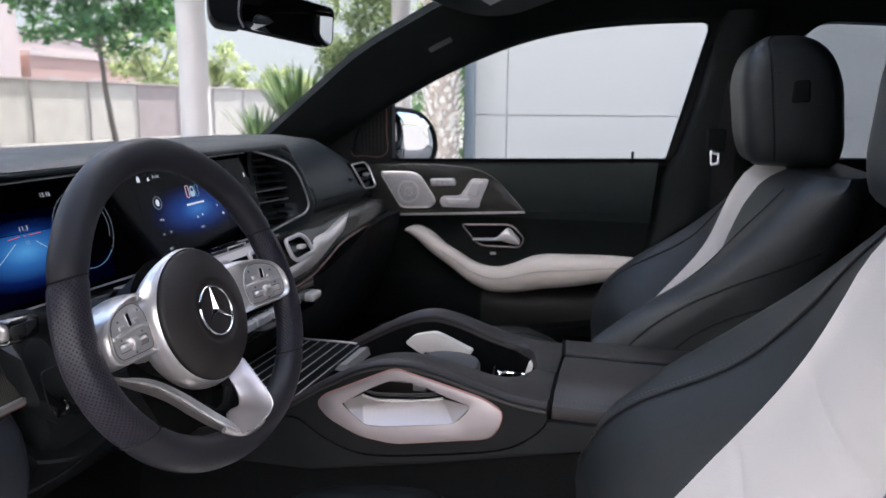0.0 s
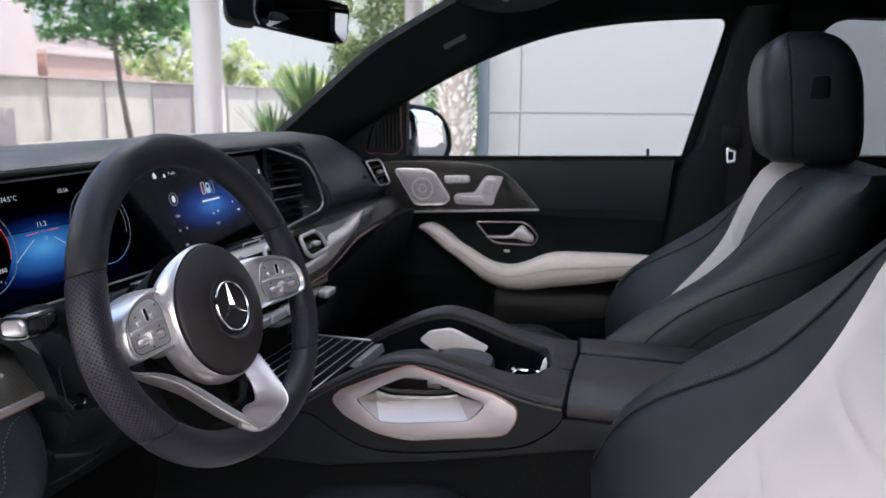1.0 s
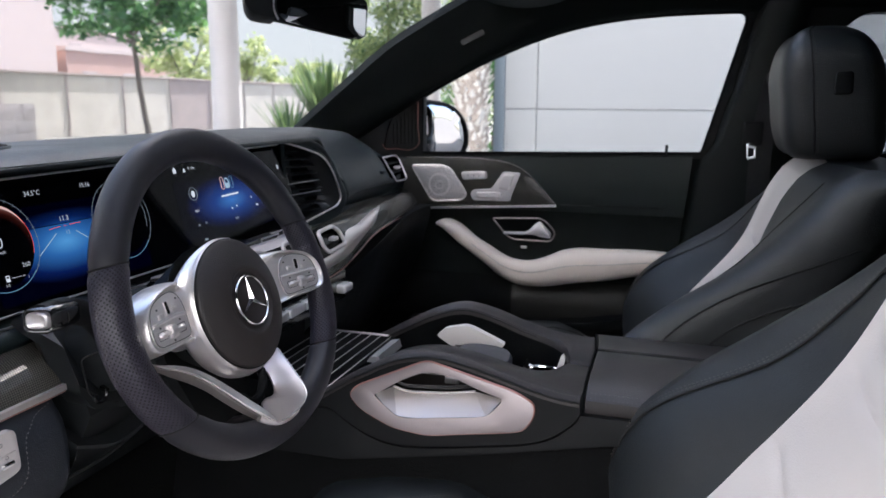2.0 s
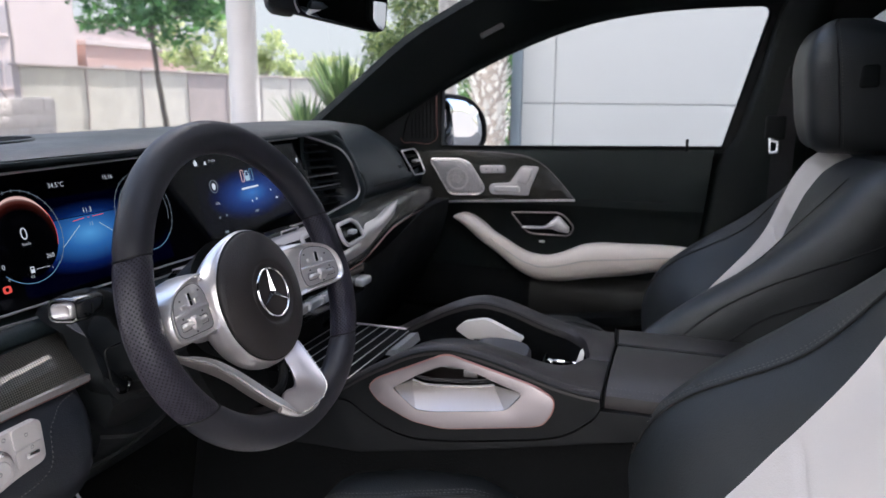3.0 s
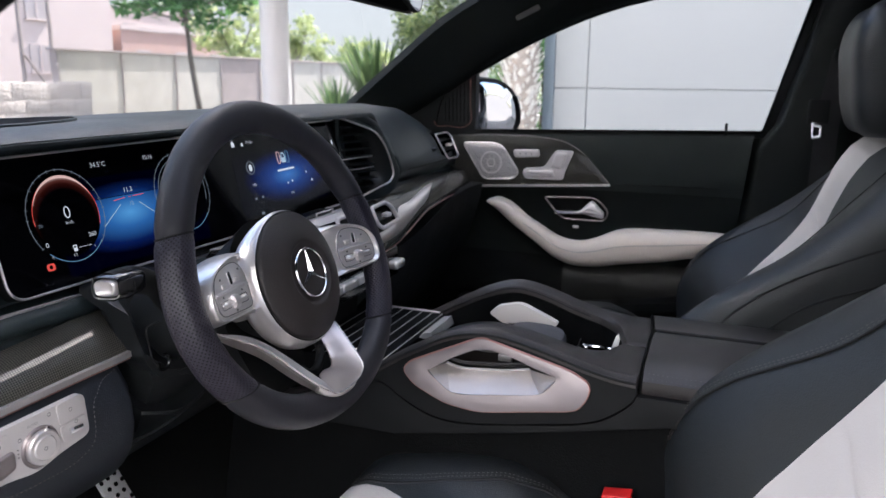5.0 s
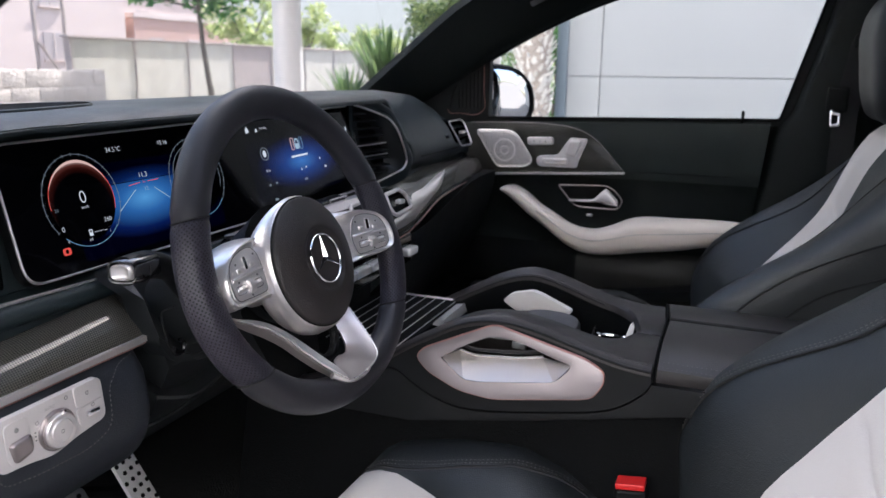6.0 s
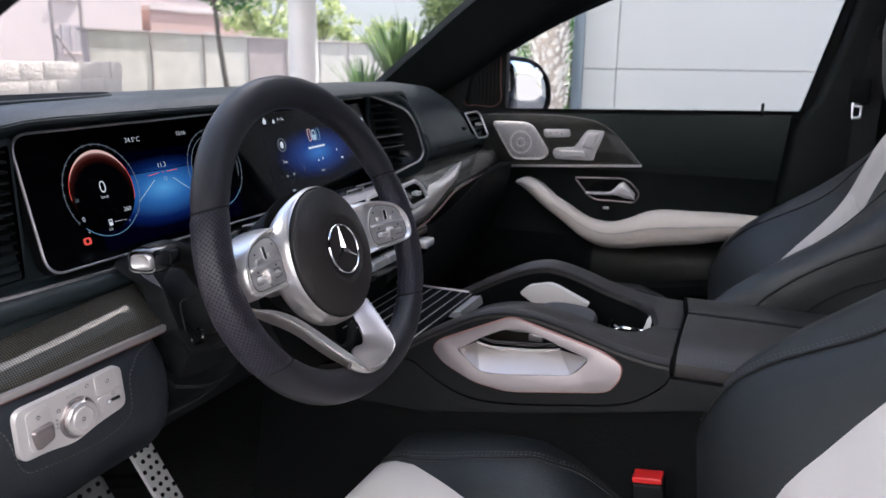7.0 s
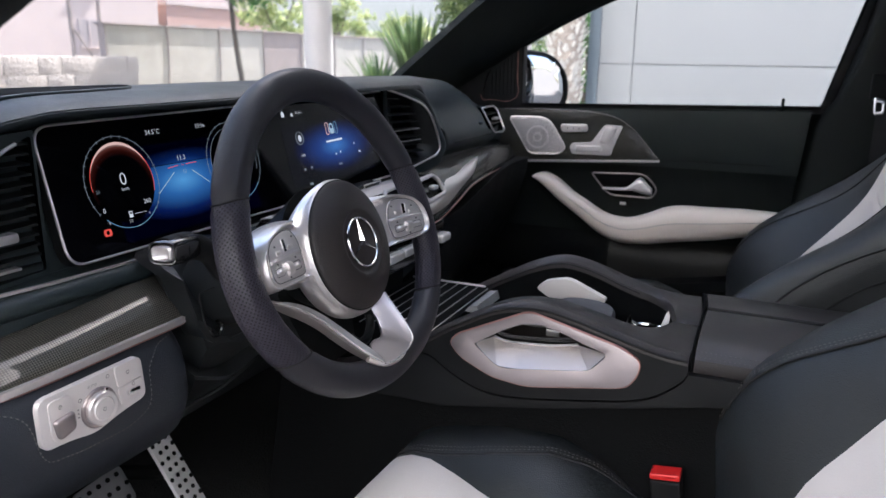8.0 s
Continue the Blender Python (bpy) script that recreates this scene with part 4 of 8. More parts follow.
add("brake_lamp", plate(rounded([(-0.4709, 1.0120), (-0.4609, 1.0120), (-0.4609, 1.0195), (-0.4709, 1.0195)], 0.003, 4), [[(-0.4659 + 0.0022 * math.cos(q), 1.0158 + 0.0022 * math.sin(q)) for q in np.linspace(0, 6.28, 13)[:-1]]], lambda a, b, c: on_scr(a, b, 0.0018 + c), 0.0001), RED_UI, scr, "red parking brake lamp")
for (x0, z0, x1, z1, w) in ((-0.3839, 1.0438, -0.3537, 1.0638, 0.0006), (-0.3246, 1.0629, -0.300, 1.0450, 0.0006)):
    add("lane_line", tube([on_scr(x0, z0, 0.0018), on_scr(x1, z1, 0.0018)], w * 0.7, 5), ROAD_UI, scr)
add("horizon_line", tube([on_scr(-0.362, 1.0695, 0.0018), on_scr(-0.345, 1.071, 0.0018)], 0.0004, 5), RED_UI, scr)
add("horizon_line", tube([on_scr(-0.332, 1.0712, 0.0018), on_scr(-0.315, 1.0716, 0.0018)], 0.0004, 5), RED_UI, scr)
# media side
add("home_symbol", plate([(-0.1275, 1.111), (-0.1205, 1.111), (-0.1205, 1.116), (-0.124, 1.120), (-0.1275, 1.116)], [], lambda a, b, c: on_scr(a, b, 0.0018 + c), 0.0001), WHITE_UI, scr)
letter("Profile", 0.0062, spot(-0.093, 1.1155, 0.0018), WHITE_UI, scr, align="LEFT")
add("profile_symbol", plate([(-0.1055, 1.111), (-0.0995, 1.111), (-0.1015, 1.116), (-0.1035, 1.116)], [], lambda a, b, c: on_scr(a, b, 0.0018 + c), 0.0001), WHITE_UI, scr)
add("info_disc", plate([(-0.096 + 0.0040 * math.cos(q), 1.079 + 0.0050 * math.sin(q)) for q in np.linspace(0, 6.28, 21)[:-1]], [], lambda a, b, c: on_scr(a, b, 0.0018 + c), 0.0001), WHITE_UI, scr)
arc(-0.096, 1.079, 0.0090, 0, 360, 0.0005, GREY_UI, 0.0018, "info_ring")
letter("Info", 0.0065, spot(-0.096, 1.0545, 0.0018), WHITE_UI, scr)
add("car_symbol", plate(rounded([(-0.0135, 1.0785), (-0.0025, 1.0785), (-0.0015, 1.0865), (-0.0045, 1.0945), (-0.0115, 1.0945), (-0.0145, 1.0865)], 0.0025, 4), [rounded([(-0.0118, 1.0865), (-0.0042, 1.0865), (-0.0055, 1.0920), (-0.0105, 1.0920)], 0.001, 3)], lambda a, b, c: on_scr(a, b, 0.0018 + c), 0.0001), ROAD_UI, scr)
for x, m in ((-0.0200, ROSE_UI), (0.0040, CYAN_UI)):
    add("tile_frame", tube([on_scr(a, b, 0.0018) for a, b in rounded([(x - 0.0035, 1.0780), (x + 0.0035, 1.0780), (x + 0.0035, 1.0960), (x - 0.0035, 1.0960)], 0.003, 4)], 0.0005, 5, up=(0, 1, 0.2), loop=True), m, scr)
add("caption_bar", plate([(-0.030, 1.0662), (0.016, 1.0672), (0.016, 1.0700), (-0.030, 1.0690)], [], lambda a, b, c: on_scr(a, b, 0.0018 + c), 0.0001), WHITE_UI, scr)
for x, z, w in ((-0.010, 1.047, 0.002), (0.003, 1.049, 0.002), (-0.100, 1.034, 0.0035), (-0.083, 1.035, 0.0035), (0.048, 1.058, 0.002), (-0.004, 1.031, 0.007), (-0.092, 1.012, 0.006), (0.060, 1.044, 0.004)):
    add("menu_symbol", plate(rounded([(x - w * 0.7, z - 0.0016), (x + w * 0.7, z - 0.0016), (x + w * 0.7, z + 0.0018), (x - w * 0.7, z + 0.0018)], 0.001, 3), [], lambda a, b, c: on_scr(a, b, 0.0018 + c), 0.0001), GREY_UI if z < 1.04 else WHITE_UI, scr)
add("corner_symbol", plate([(0.1490, 1.0945), (0.1530, 1.0945), (0.1530, 1.1020), (0.1490, 1.1020)], [], lambda a, b, c: on_scr(a, b, 0.0018 + c), 0.0001), WHITE_UI, scr)


# air vents
def slat_vent(outline, slats, front, depth, parent, open_from=None):
    """A vent: dark box behind an outline, tilted slats, bright surround; outline in (x, z)."""
    deep = depth if callable(depth) else (lambda a: depth)
    v = add("air_vent", plate(outline, [], lambda a, b, c: Vector((a, front(a, b) + deep(a) + c, b)), 0.003), DEEP_BLACK, parent, "black slatted air vent")
    bright = [(a, front(a, b), b) for a, b in outline if open_from is None or abs(a) > open_from]
    if open_from is not None:
        k0 = max(range(len(bright)), key=lambda i: (Vector(bright[i]) - Vector(bright[i - 1])).length)
        bright = bright[k0:] + bright[:k0]
    add("vent_surround", tube(bright, 0.0020, 8, up=(0, 1, 0), loop=open_from is None), SATIN, v, "satin silver surround")
    add("vent_wall", loft([[(a, front(a, b), b) for a, b in outline], [(a, front(a, b) + deep(a), b) for a, b in outline]], True, False), DEEP_BLACK, v)
    for x0, x1, z in slats:
        bm = loft([[(x, front(x, z) + d, z + h) for d, h in ((0.002, -0.001), (0.002, 0.001), (0.020, 0.0025), (0.020, 0.0005))] for x in np.linspace(x0, x1, 5)])
        add("slat", bm, VENT_WALL, v)
    return v


VR = lambda x, z=0.0: 0.272 - 0.3 * (x - 0.18)
vo = rounded([(0.171, 1.1400), (0.216, 1.1275), (0.262, 1.1115), (0.285, 1.0870), (0.303, 1.0480), (0.3095, 1.0265), (0.299, 1.0125), (0.241, 0.9975), (0.172, 0.9790)], [0.004, 0.02, 0.02, 0.02, 0.02, 0.008, 0.008, 0.02, 0.004], 5)
V1 = slat_vent(vo, [(0.173, 0.184 + 0.70 * (x1 - 0.184), z) for x1, z in ((0.215, 1.122), (0.250, 1.108), (0.270, 1.094), (0.281, 1.080), (0.289, 1.066), (0.295, 1.052), (0.300, 1.038), (0.304, 1.024), (0.29, 1.011), (0.235, 0.999))], VR, lambda x: 0.009 + 0.031 * smooth_step(0.172, 0.20, x), dash, 0.1725)
rim_in = [(0.1690, 1.1455), (0.219, 1.1330), (0.266, 1.1160), (0.290, 1.0895), (0.3085, 1.0495), (0.3150, 1.0265), (0.3035, 1.0045), (0.300, 0.984)]
rim_out = [(0.1690, 0.256, 1.1470), (0.235, 0.2515, 1.1410), (0.278, 0.2480, 1.1215), (0.300, 0.2425, 1.0900), (0.318, 0.2375, 1.0620), (0.334, 0.2320, 1.0280), (0.322, 0.2380, 0.9920)]
inner = spline([(a, VR(a) + 0.0004, b) for a, b in rim_in], 36)
outer_ = spline(rim_out, 36)
cheek = []
for k in np.linspace(0, 1, 9):
    swell = 0.0022 * math.sin(math.pi * k)
    cheek.append([tuple(Vector(p) * (1 - k) + Vector(q) * k + Vector((0, -swell, swell * 0.6 * (1 - i / 35)))) for i, (p, q) in enumerate(zip(inner, outer_))])
add("vent_cheek", loft(cheek, False, False), DASH_SKIN, V1, "leather roll round the vent")
add("vent_bezel", plate([(a, b) for a, b in rim_in] + [(0.1690, 0.974)], [vo], lambda a, b, c: Vector((a, VR(a) + 0.0006 + c, b)), 0.006), DASH_SKIN, V1)
add("vent_funnel", loft([[(0.184 + (a - 0.184) * k, VR(a) + d, 1.055 + (b - 1.055) * (0.5 + 0.5 * k)) for a, b in vo] for k, d in ((1.0, 0.001), (0.93, 0.006), (0.82, 0.018), (0.76, 0.036))], False, False), VENT_WALL, V1, "smooth black funnel of the vent")
# two bright tubes imitate the highlights along the slats
for z0, x1, z1 in ((1.0650, 0.2515, 1.0674), (1.0442, 0.2549, 1.0468)):
    add("slat_highlight", tube([(0.173, VR(0.173), z0), (x1, VR(x1), z1)], 0.0011, 6), SATIN, V1)
VL = lambda x, z=0.0: 0.274 + 0.12 * (x + 0.53)
vl = rounded([(-0.531, 1.123), (-0.566, 1.111), (-0.62, 1.08), (-0.66, 1.03), (-0.672, 1.0), (-0.66, 0.990), (-0.531, 0.991)], [0.004, 0.02, 0.03, 0.03, 0.015, 0.01, 0.004], 5)
V2 = slat_vent(vl, [(-0.53 - 0.135 * math.sqrt(1 - ((z - 0.985) / 0.139) ** 2), -0.533, z) for z in np.arange(0.998, 1.116, 0.0098)], VL, 0.04, dash, 0.535)
add("vent_bezel", plate([(-0.527, 1.128), (-0.70, 1.118), (-0.70, 0.986), (-0.527, 0.986)], [vl], lambda a, b, c: Vector((a, VL(a) + 0.0006 + c, b)), 0.006), DASH_SKIN, V2)
add("vent_tab", block(-0.592, -0.566, 0.258, 0.270, 1.028, 1.038, 0.003), SATIN, V2, "silver vent tab")
add("vent_tab", block(-0.60, -0.568, 0.258, 0.268, 1.002, 1.005, 0.001), SATIN, V2)
# small vent by the door
vr = rounded([(0.5817, 1.0853), (0.680, 1.0842), (0.697, 1.0740), (0.690, 1.0310), (0.672, 1.0262), (0.598, 1.0302)], [0.004, 0.008, 0.008, 0.006, 0.008, 0.008], 4)
V3_FACE = lambda x, z: 0.231 + 0.1 * (x - 0.6) + 0.5 * (z - 1.03)
V3 = slat_vent(vr, [(0.590, 0.690, 1.0680), (0.596, 0.690, 1.0470)], V3_FACE, 0.03, dash)
add("vent_tab", block(0.640, 0.664, V3_FACE(0.65, 1.057) - 0.006, V3_FACE(0.65, 1.057) + 0.006, 1.0535, 1.0610, 0.003), SATIN, V3)
add("dash_key", block(0.519, 0.533, 0.2310, 0.2420, 1.0530, 1.0605, 0.003, 3), DASH_SKIN, dash)

# trim under the screen, left and centre
add("bright_strip", sweep(spline([(-0.70, 0.262, 0.990), (-0.60, 0.247, 0.988), (-0.43, 0.238, 0.985), (-0.2, 0.236, 0.985), (0.0, 0.236, 0.986), (0.19, 0.238, 0.988)], 30), [(-0.002, -0.0014), (0.002, -0.0014), (0.002, 0.0014), (-0.002, 0.0014)]), SATIN, dash, "satin strip below the screen")


def skin_between(top, bottom, n, bulge, m, thick=0.004, k=7):
    """A curved trim strip between two edge lines, bulging towards the seats."""
    A, B = spline(top, n), spline(bottom, n)
    rings = []
    for a, b in zip(A, B):
        a, b = Vector(a), Vector(b)
        nrm = Vector((0, -(a - b).z, (a - b).y))
        nrm = (nrm if nrm.y < 0 else -nrm).normalized()
        f = [a + (b - a) * u + nrm * (bulge * 4 * u * (1 - u)) for u in np.linspace(0, 1, k)]
        rings.append(f + [p - nrm * thick for p in reversed(f)])
    return loft(rings)


ctop = [(-0.70, 0.238, 0.952), (-0.62, 0.230, 0.957), (-0.52, 0.226, 0.964), (-0.46, 0.224, 0.968), (-0.438, 0.222, 0.968), (-0.432, 0.205, 0.957), (-0.432, 0.186, 0.944)]
cbot = [(-0.70, 0.178, 0.934), (-0.62, 0.170, 0.936), (-0.52, 0.168, 0.938), (-0.48, 0.168, 0.938), (-0.455, 0.170, 0.938), (-0.440, 0.173, 0.938), (-0.431, 0.178, 0.939)]
tr = add("trim_strip", skin_between(ctop, cbot, 40, 0.007, CARBON), CARBON, dash, "lacquered carbon twill trim")
cl = spline(cbot, 40)
add("trim_edge", sweep([(x, y - 0.002, z - 0.003) for x, y, z in cl], [(-0.003, -0.003), (0.003, -0.003), (0.003, 0.003), (-0.003, 0.003)]), SATIN, tr)
add("copper_edge", tube([(x, y - 0.001, z - 0.0075) for x, y, z in cl], 0.0018, 6), COPPER, tr, "copper light line")
# padded roll between strip and carbon
add("padded_roll", sweep(spline([(-0.70, 0.250, 0.972), (-0.55, 0.240, 0.975), (-0.40, 0.236, 0.974), (-0.2, 0.236, 0.974)], 20), circle(0.011, 10), up=(0, 0, 1)), DASH_SKIN, dash)

# knee panel with the light switches
rings = []
for x in list(np.linspace(-0.70, -0.487, 14)) + list(np.linspace(-0.480, -0.445, 7)):
    e = smooth_step(-0.487, -0.44, x) * 0.05
    ring = [(x, y + e, z) for y, z in spline([(0.176, 0.931), (0.158, 0.915), (0.150, 0.885), (0.152, 0.850), (0.165, 0.825), (0.20, 0.795), (0.26, 0.775)], 14)]
    rings.append(ring + [(x, 0.30, 0.775), (x, 0.30, 0.931)])
add("knee_panel", loft(rings), KNEE_SKIN, dash, "blue-black leather knee panel")


def knee(x, z, c=0.0):
    """A point on the knee panel, c metres proud."""
    y = np.interp(z, [0.795, 0.825, 0.850, 0.885, 0.915, 0.931], [0.20, 0.165, 0.152, 0.150, 0.158, 0.176])
    return Vector((x, float(y) - c, z))


stitch_line = [knee(x, z, 0.0018) for x, z in spline([(-0.70, 0.924), (-0.679, 0.923), (-0.664, 0.918), (-0.656, 0.910), (-0.653, 0.899), (-0.652, 0.885), (-0.645, 0.871), (-0.625, 0.866), (-0.590, 0.863), (-0.550, 0.865), (-0.535, 0.872), (-0.530, 0.891), (-0.524, 0.910), (-0.509, 0.920), (-0.479, 0.926)], 90)]
add("stitching", stitches(stitch_line, up=(0, -1, 0), pitch=0.0046, length=0.0036, r=0.0006), THREAD, dash)["kind"] = "stuff"
lsp = thing("light_switch_panel", (-0.60, 0.15, 0.89), "silver panel with round headlamp dial and parking brake key", "light switch")
LM = lambda a, b, c: Vector((a + 0.006, 0.1495 - c, b + 0.008))
lo = rounded([(-0.6585, 0.9205), (-0.551, 0.9215), (-0.548, 0.880), (-0.583, 0.8755), (-0.606, 0.8690), (-0.632, 0.8745), (-0.6575, 0.8755)], [0.010, 0.008, 0.008, 0.012, 0.018, 0.012, 0.008], 5)
add("switch_plate", plate(lo, [], LM, 0.006, bevel=0.002), SILVER_KEY, lsp)
pk = rounded([(-0.650, 0.916), (-0.628, 0.9165), (-0.626, 0.884), (-0.644, 0.878), (-0.649, 0.884)], 0.005, 4)
add("brake_key", plate(pk, [], lambda a, b, c: LM(a, b, 0.006 + c), 0.0012, bevel=0.0006), SILVER_KEY, lsp, "silver parking brake key")
add("brake_key_lever", dome(rounded([(-0.648, 0.899), (-0.627, 0.901), (-0.627, 0.885), (-0.644, 0.880)], 0.004, 4), lambda a, b, c: LM(a, b, 0.0072 + c), 0.004, 3, 0.2), BRUSHED, lsp)
add("fog_key", plate(rounded([(-0.582, 0.921), (-0.555, 0.922), (-0.552, 0.903), (-0.580, 0.901)], 0.004, 4), [], lambda a, b, c: LM(a, b, 0.006 + c), 0.0012, bevel=0.0006), SILVER_KEY, lsp)
add("dimmer_key", plate(rounded([(-0.580, 0.8995), (-0.552, 0.9015), (-0.551, 0.893), (-0.578, 0.883)], 0.003, 4), [], lambda a, b, c: LM(a, b, 0.006 + c), 0.0012, bevel=0.0006), SILVER_KEY, lsp)
add("dimmer_bar", block(-0.566, -0.552, 0.139, 0.142, 0.8985, 0.9035, 0.001), CHROME, lsp)
for nm, r0, r1, c0, c1, m in (("dial_collar", 0.0185, 0.0175, 0.006, 0.008, BRUSHED), ("dial_knob", 0.0155, 0.0145, 0.008, 0.0125, SATIN), ("dial_cap", 0.0110, 0.0100, 0.0125, 0.0135, SILVER_KEY)):
    cxk, czk = -0.601, 0.8915
    rr = [[LM(cxk + r * math.cos(q), czk + r * math.sin(q), c) for q in np.linspace(0, 2 * math.pi, 37)[:-1]] for c, r in ((0.004, r0), (c1 - 0.001, r0), (c1, r1))]
    add(nm, loft(rr), m, lsp)
add("dial_pointer", block(-0.5925, -0.5895, 0.1365, 0.1395, 0.914, 0.9175, 0.0005), CHROME, lsp)
for x, z in ((-0.639, 0.9085), (-0.568, 0.912), (-0.620, 0.906), (-0.590, 0.9165), (-0.6015, 0.8915), (-0.563, 0.8985)):
    add("key_symbol", tube([LM(x + 0.0016 * math.cos(q), z + 0.0016 * math.sin(q), 0.0074 if z > 0.897 else 0.0137) for q in np.linspace(0, 2 * math.pi, 13)[:-1]], 0.0003, 4, up=(0, 1, 0), loop=True), MARK, lsp)

SWM = Matrix(((1, 0, 0, 0), (0, 0, -1, 0), (0, 1, 0, 0), (0, 0, 0, 1)))
letter("AUTO", 0.0036, Matrix.Translation(LM(-0.606, 0.9135, 0.0064)) @ SWM, MARK, lsp)
letter("P", 0.0036, Matrix.Translation(LM(-0.639, 0.9085, 0.0076)) @ SWM, MARK, lsp)
for k in range(3):
    add("key_dot", block(-0.6165, -0.6155, 0.1428, 0.1436, 0.8985 + 0.0035 * k, 0.8995 + 0.0035 * k), MARK, lsp)

# centre stack: silver ledge, vents and keys
ctr = thing("centre_stack", (0, 0.2, 0.9), "centre stack with silver ledge, square vents and climate keys", "centre stack")
add("stack_body", loft([[(x, y, z) for y, z in ((0.26, 0.984), (0.232, 0.984), (0.222, 0.994), (0.196, 0.998), (0.186, 0.992), (0.160, 0.942), (0.162, 0.925), (0.195, 0.885), (0.20, 0.80), (0.30, 0.80))] for x in (-0.26, -0.1, 0.0, 0.06, 0.084)]), SOFT_BLACK, ctr)
add("key_strip", block(-0.26, 0.186, 0.166, 0.26, 0.862, 0.916, 0.006, 3), GLOSS_BLACK, ctr, "gloss black key strip")
add("ledge", loft([[(x, y, z) for y, z in ((0.224, 0.9955), (0.196, 0.9995), (0.183, 0.992), (0.187, 0.990), (0.224, 0.990))] for x in (-0.26, 0.0, 0.09)]), SILVER_KEY, ctr, "brushed metal ledge")
add("hazard_bar", block(-0.11, 0.03, 0.212, 0.234, 0.994, 1.0035, 0.003, 3), GLOSS_BLACK, ctr, "gloss black switch bar")
add("hazard_frame", tube([(-0.02, 0.211, 0.9945), (0.031, 0.211, 0.9945), (0.031, 0.211, 1.003), (-0.02, 0.211, 1.003)], 0.0012, 6, up=(0, 1, 0), loop=True), SATIN, ctr)
for i, x in enumerate((-0.213, -0.093, 0.027, 0.147)):
    so_ = rounded([(x - 0.036, 0.9935), (x + 0.017, 0.9955), (x + 0.034, 0.987), (x + 0.040, 0.962), (x - 0.029, 0.9585), (x - 0.0395, 0.968)], [0.006, 0.006, 0.008, 0.008, 0.008, 0.006], 4)
    sv = add("square_vent", plate(so_, [], lambda a, b, c: Vector((a, 0.186 + (b - 0.965) * 0.5 + c, b)), 0.004), DEEP_BLACK, ctr, "square air vent")
    add("vent_surround", tube([(a, 0.168 + (b - 0.965) * 0.5, b) for a, b in so_], 0.0038, 8, up=(0, 1, 0), loop=True), SILVER_KEY, sv, "silver vent frame")
    add("vent_wall", loft([[(a, 0.168 + (b - 0.965) * 0.5, b) for a, b in so_], [(a, 0.187 + (b - 0.965) * 0.5, b) for a, b in so_]], True, False), DEEP_BLACK, sv)
    for z in (0.968, 0.984):
        add("slat", block(x - 0.034, x + 0.034, 0.172 + (z - 0.965) * 0.5, 0.184 + (z - 0.965) * 0.5, z - 0.001, z + 0.001), SOFT_BLACK, sv)
    add("vent_tab", block(x - 0.011, x + 0.007, 0.164, 0.176, 0.9745, 0.9815, 0.002), SILVER_KEY, sv)
for i in range(7):
    x = -0.215 + i * 0.05
    add("climate_key", block(x - 0.02, x + 0.027, 0.156, 0.185, 0.883, 0.898, 0.004, 3), BRIGHT_KEY, ctr, "chrome rocker key")
    add("key_bar", block(x - 0.018, x + 0.025, 0.168, 0.2, 0.8995, 0.909, 0.002, 2), GLOSS_BLACK, ctr)
add("end_knob", block(0.144, 0.182, 0.150, 0.180, 0.8785, 0.8945, 0.0065, 4), BRIGHT_KEY, ctr, "chrome rocker key")

# passenger side trim
ptop = [(0.085, 0.203, 0.997), (0.16, 0.207, 0.998), (0.24, 0.214, 0.998), (0.30, 0.226, 1.000), (0.42, 0.236, 1.003), (0.55, 0.240, 1.003), (0.66, 0.250, 1.000), (0.70, 0.258, 0.998)]
pbot = [(0.085, 0.166, 0.921), (0.143, 0.170, 0.922), (0.19, 0.174, 0.924), (0.228, 0.178, 0.929), (0.275, 0.180, 0.940), (0.324, 0.182, 0.953), (0.42, 0.188, 0.961), (0.581, 0.200, 0.966), (0.70, 0.216, 0.967)]
tr = add("trim_strip", skin_between(ptop, pbot, 40, 0.012, CARBON), CARBON, dash, "lacquered carbon twill trim")
cl = spline(pbot, 40)
add("trim_edge", sweep([(x, y - 0.002, z - 0.003) for x, y, z in cl], [(-0.003, -0.0015), (0.003, -0.0015), (0.003, 0.0015), (-0.003, 0.0015)]), GLOSS_BLACK, tr)
add("copper_edge", tube([(x, y - 0.0035, z - 0.0055) for x, y, z in cl], 0.0019, 6), COPPER, tr, "copper light line")
btop = [(0.085, 0.1690, 0.950), (0.140, 0.1700, 0.951), (0.183, 0.1745, 0.956), (0.205, 0.1850, 0.970), (0.235, 0.1890, 0.9755), (0.290, 0.1930, 0.9790), (0.345, 0.1985, 0.9870), (0.400, 0.2055, 0.9925), (0.442, 0.2100, 0.9940)]
bbot = [(0.085, 0.1650, 0.9300), (0.140, 0.1690, 0.9300), (0.180, 0.1715, 0.9310), (0.220, 0.1755, 0.9350), (0.262, 0.1785, 0.9450), (0.310, 0.1815, 0.9585), (0.365, 0.1865, 0.9705), (0.430, 0.2035, 0.9905)]
add("silver_blade", skin_between(btop, bbot, 44, 0.0040, None, 0.003), SATIN, tr, "satin silver blade sweeping out of the vents")
add("glovebox_lid", loft([[(x, y, z + 0.06 * smooth_step(0.2, 0.6, x)) for y, z in ((0.18, 0.905), (0.185, 0.87), (0.205, 0.80), (0.25, 0.70), (0.32, 0.60), (0.40, 0.60), (0.40, 0.905))] for x in np.linspace(0.17, 0.70, 10)]), SOFT_BLACK, dash, "black glovebox lid")
add("seam_line", tube([(x, 0.2285 + 0.03 * smooth_step(0.55, 0.735, x), 1.030) for x in np.linspace(0.37, 0.60, 14)], 0.0012, 5), SEAM, dash)
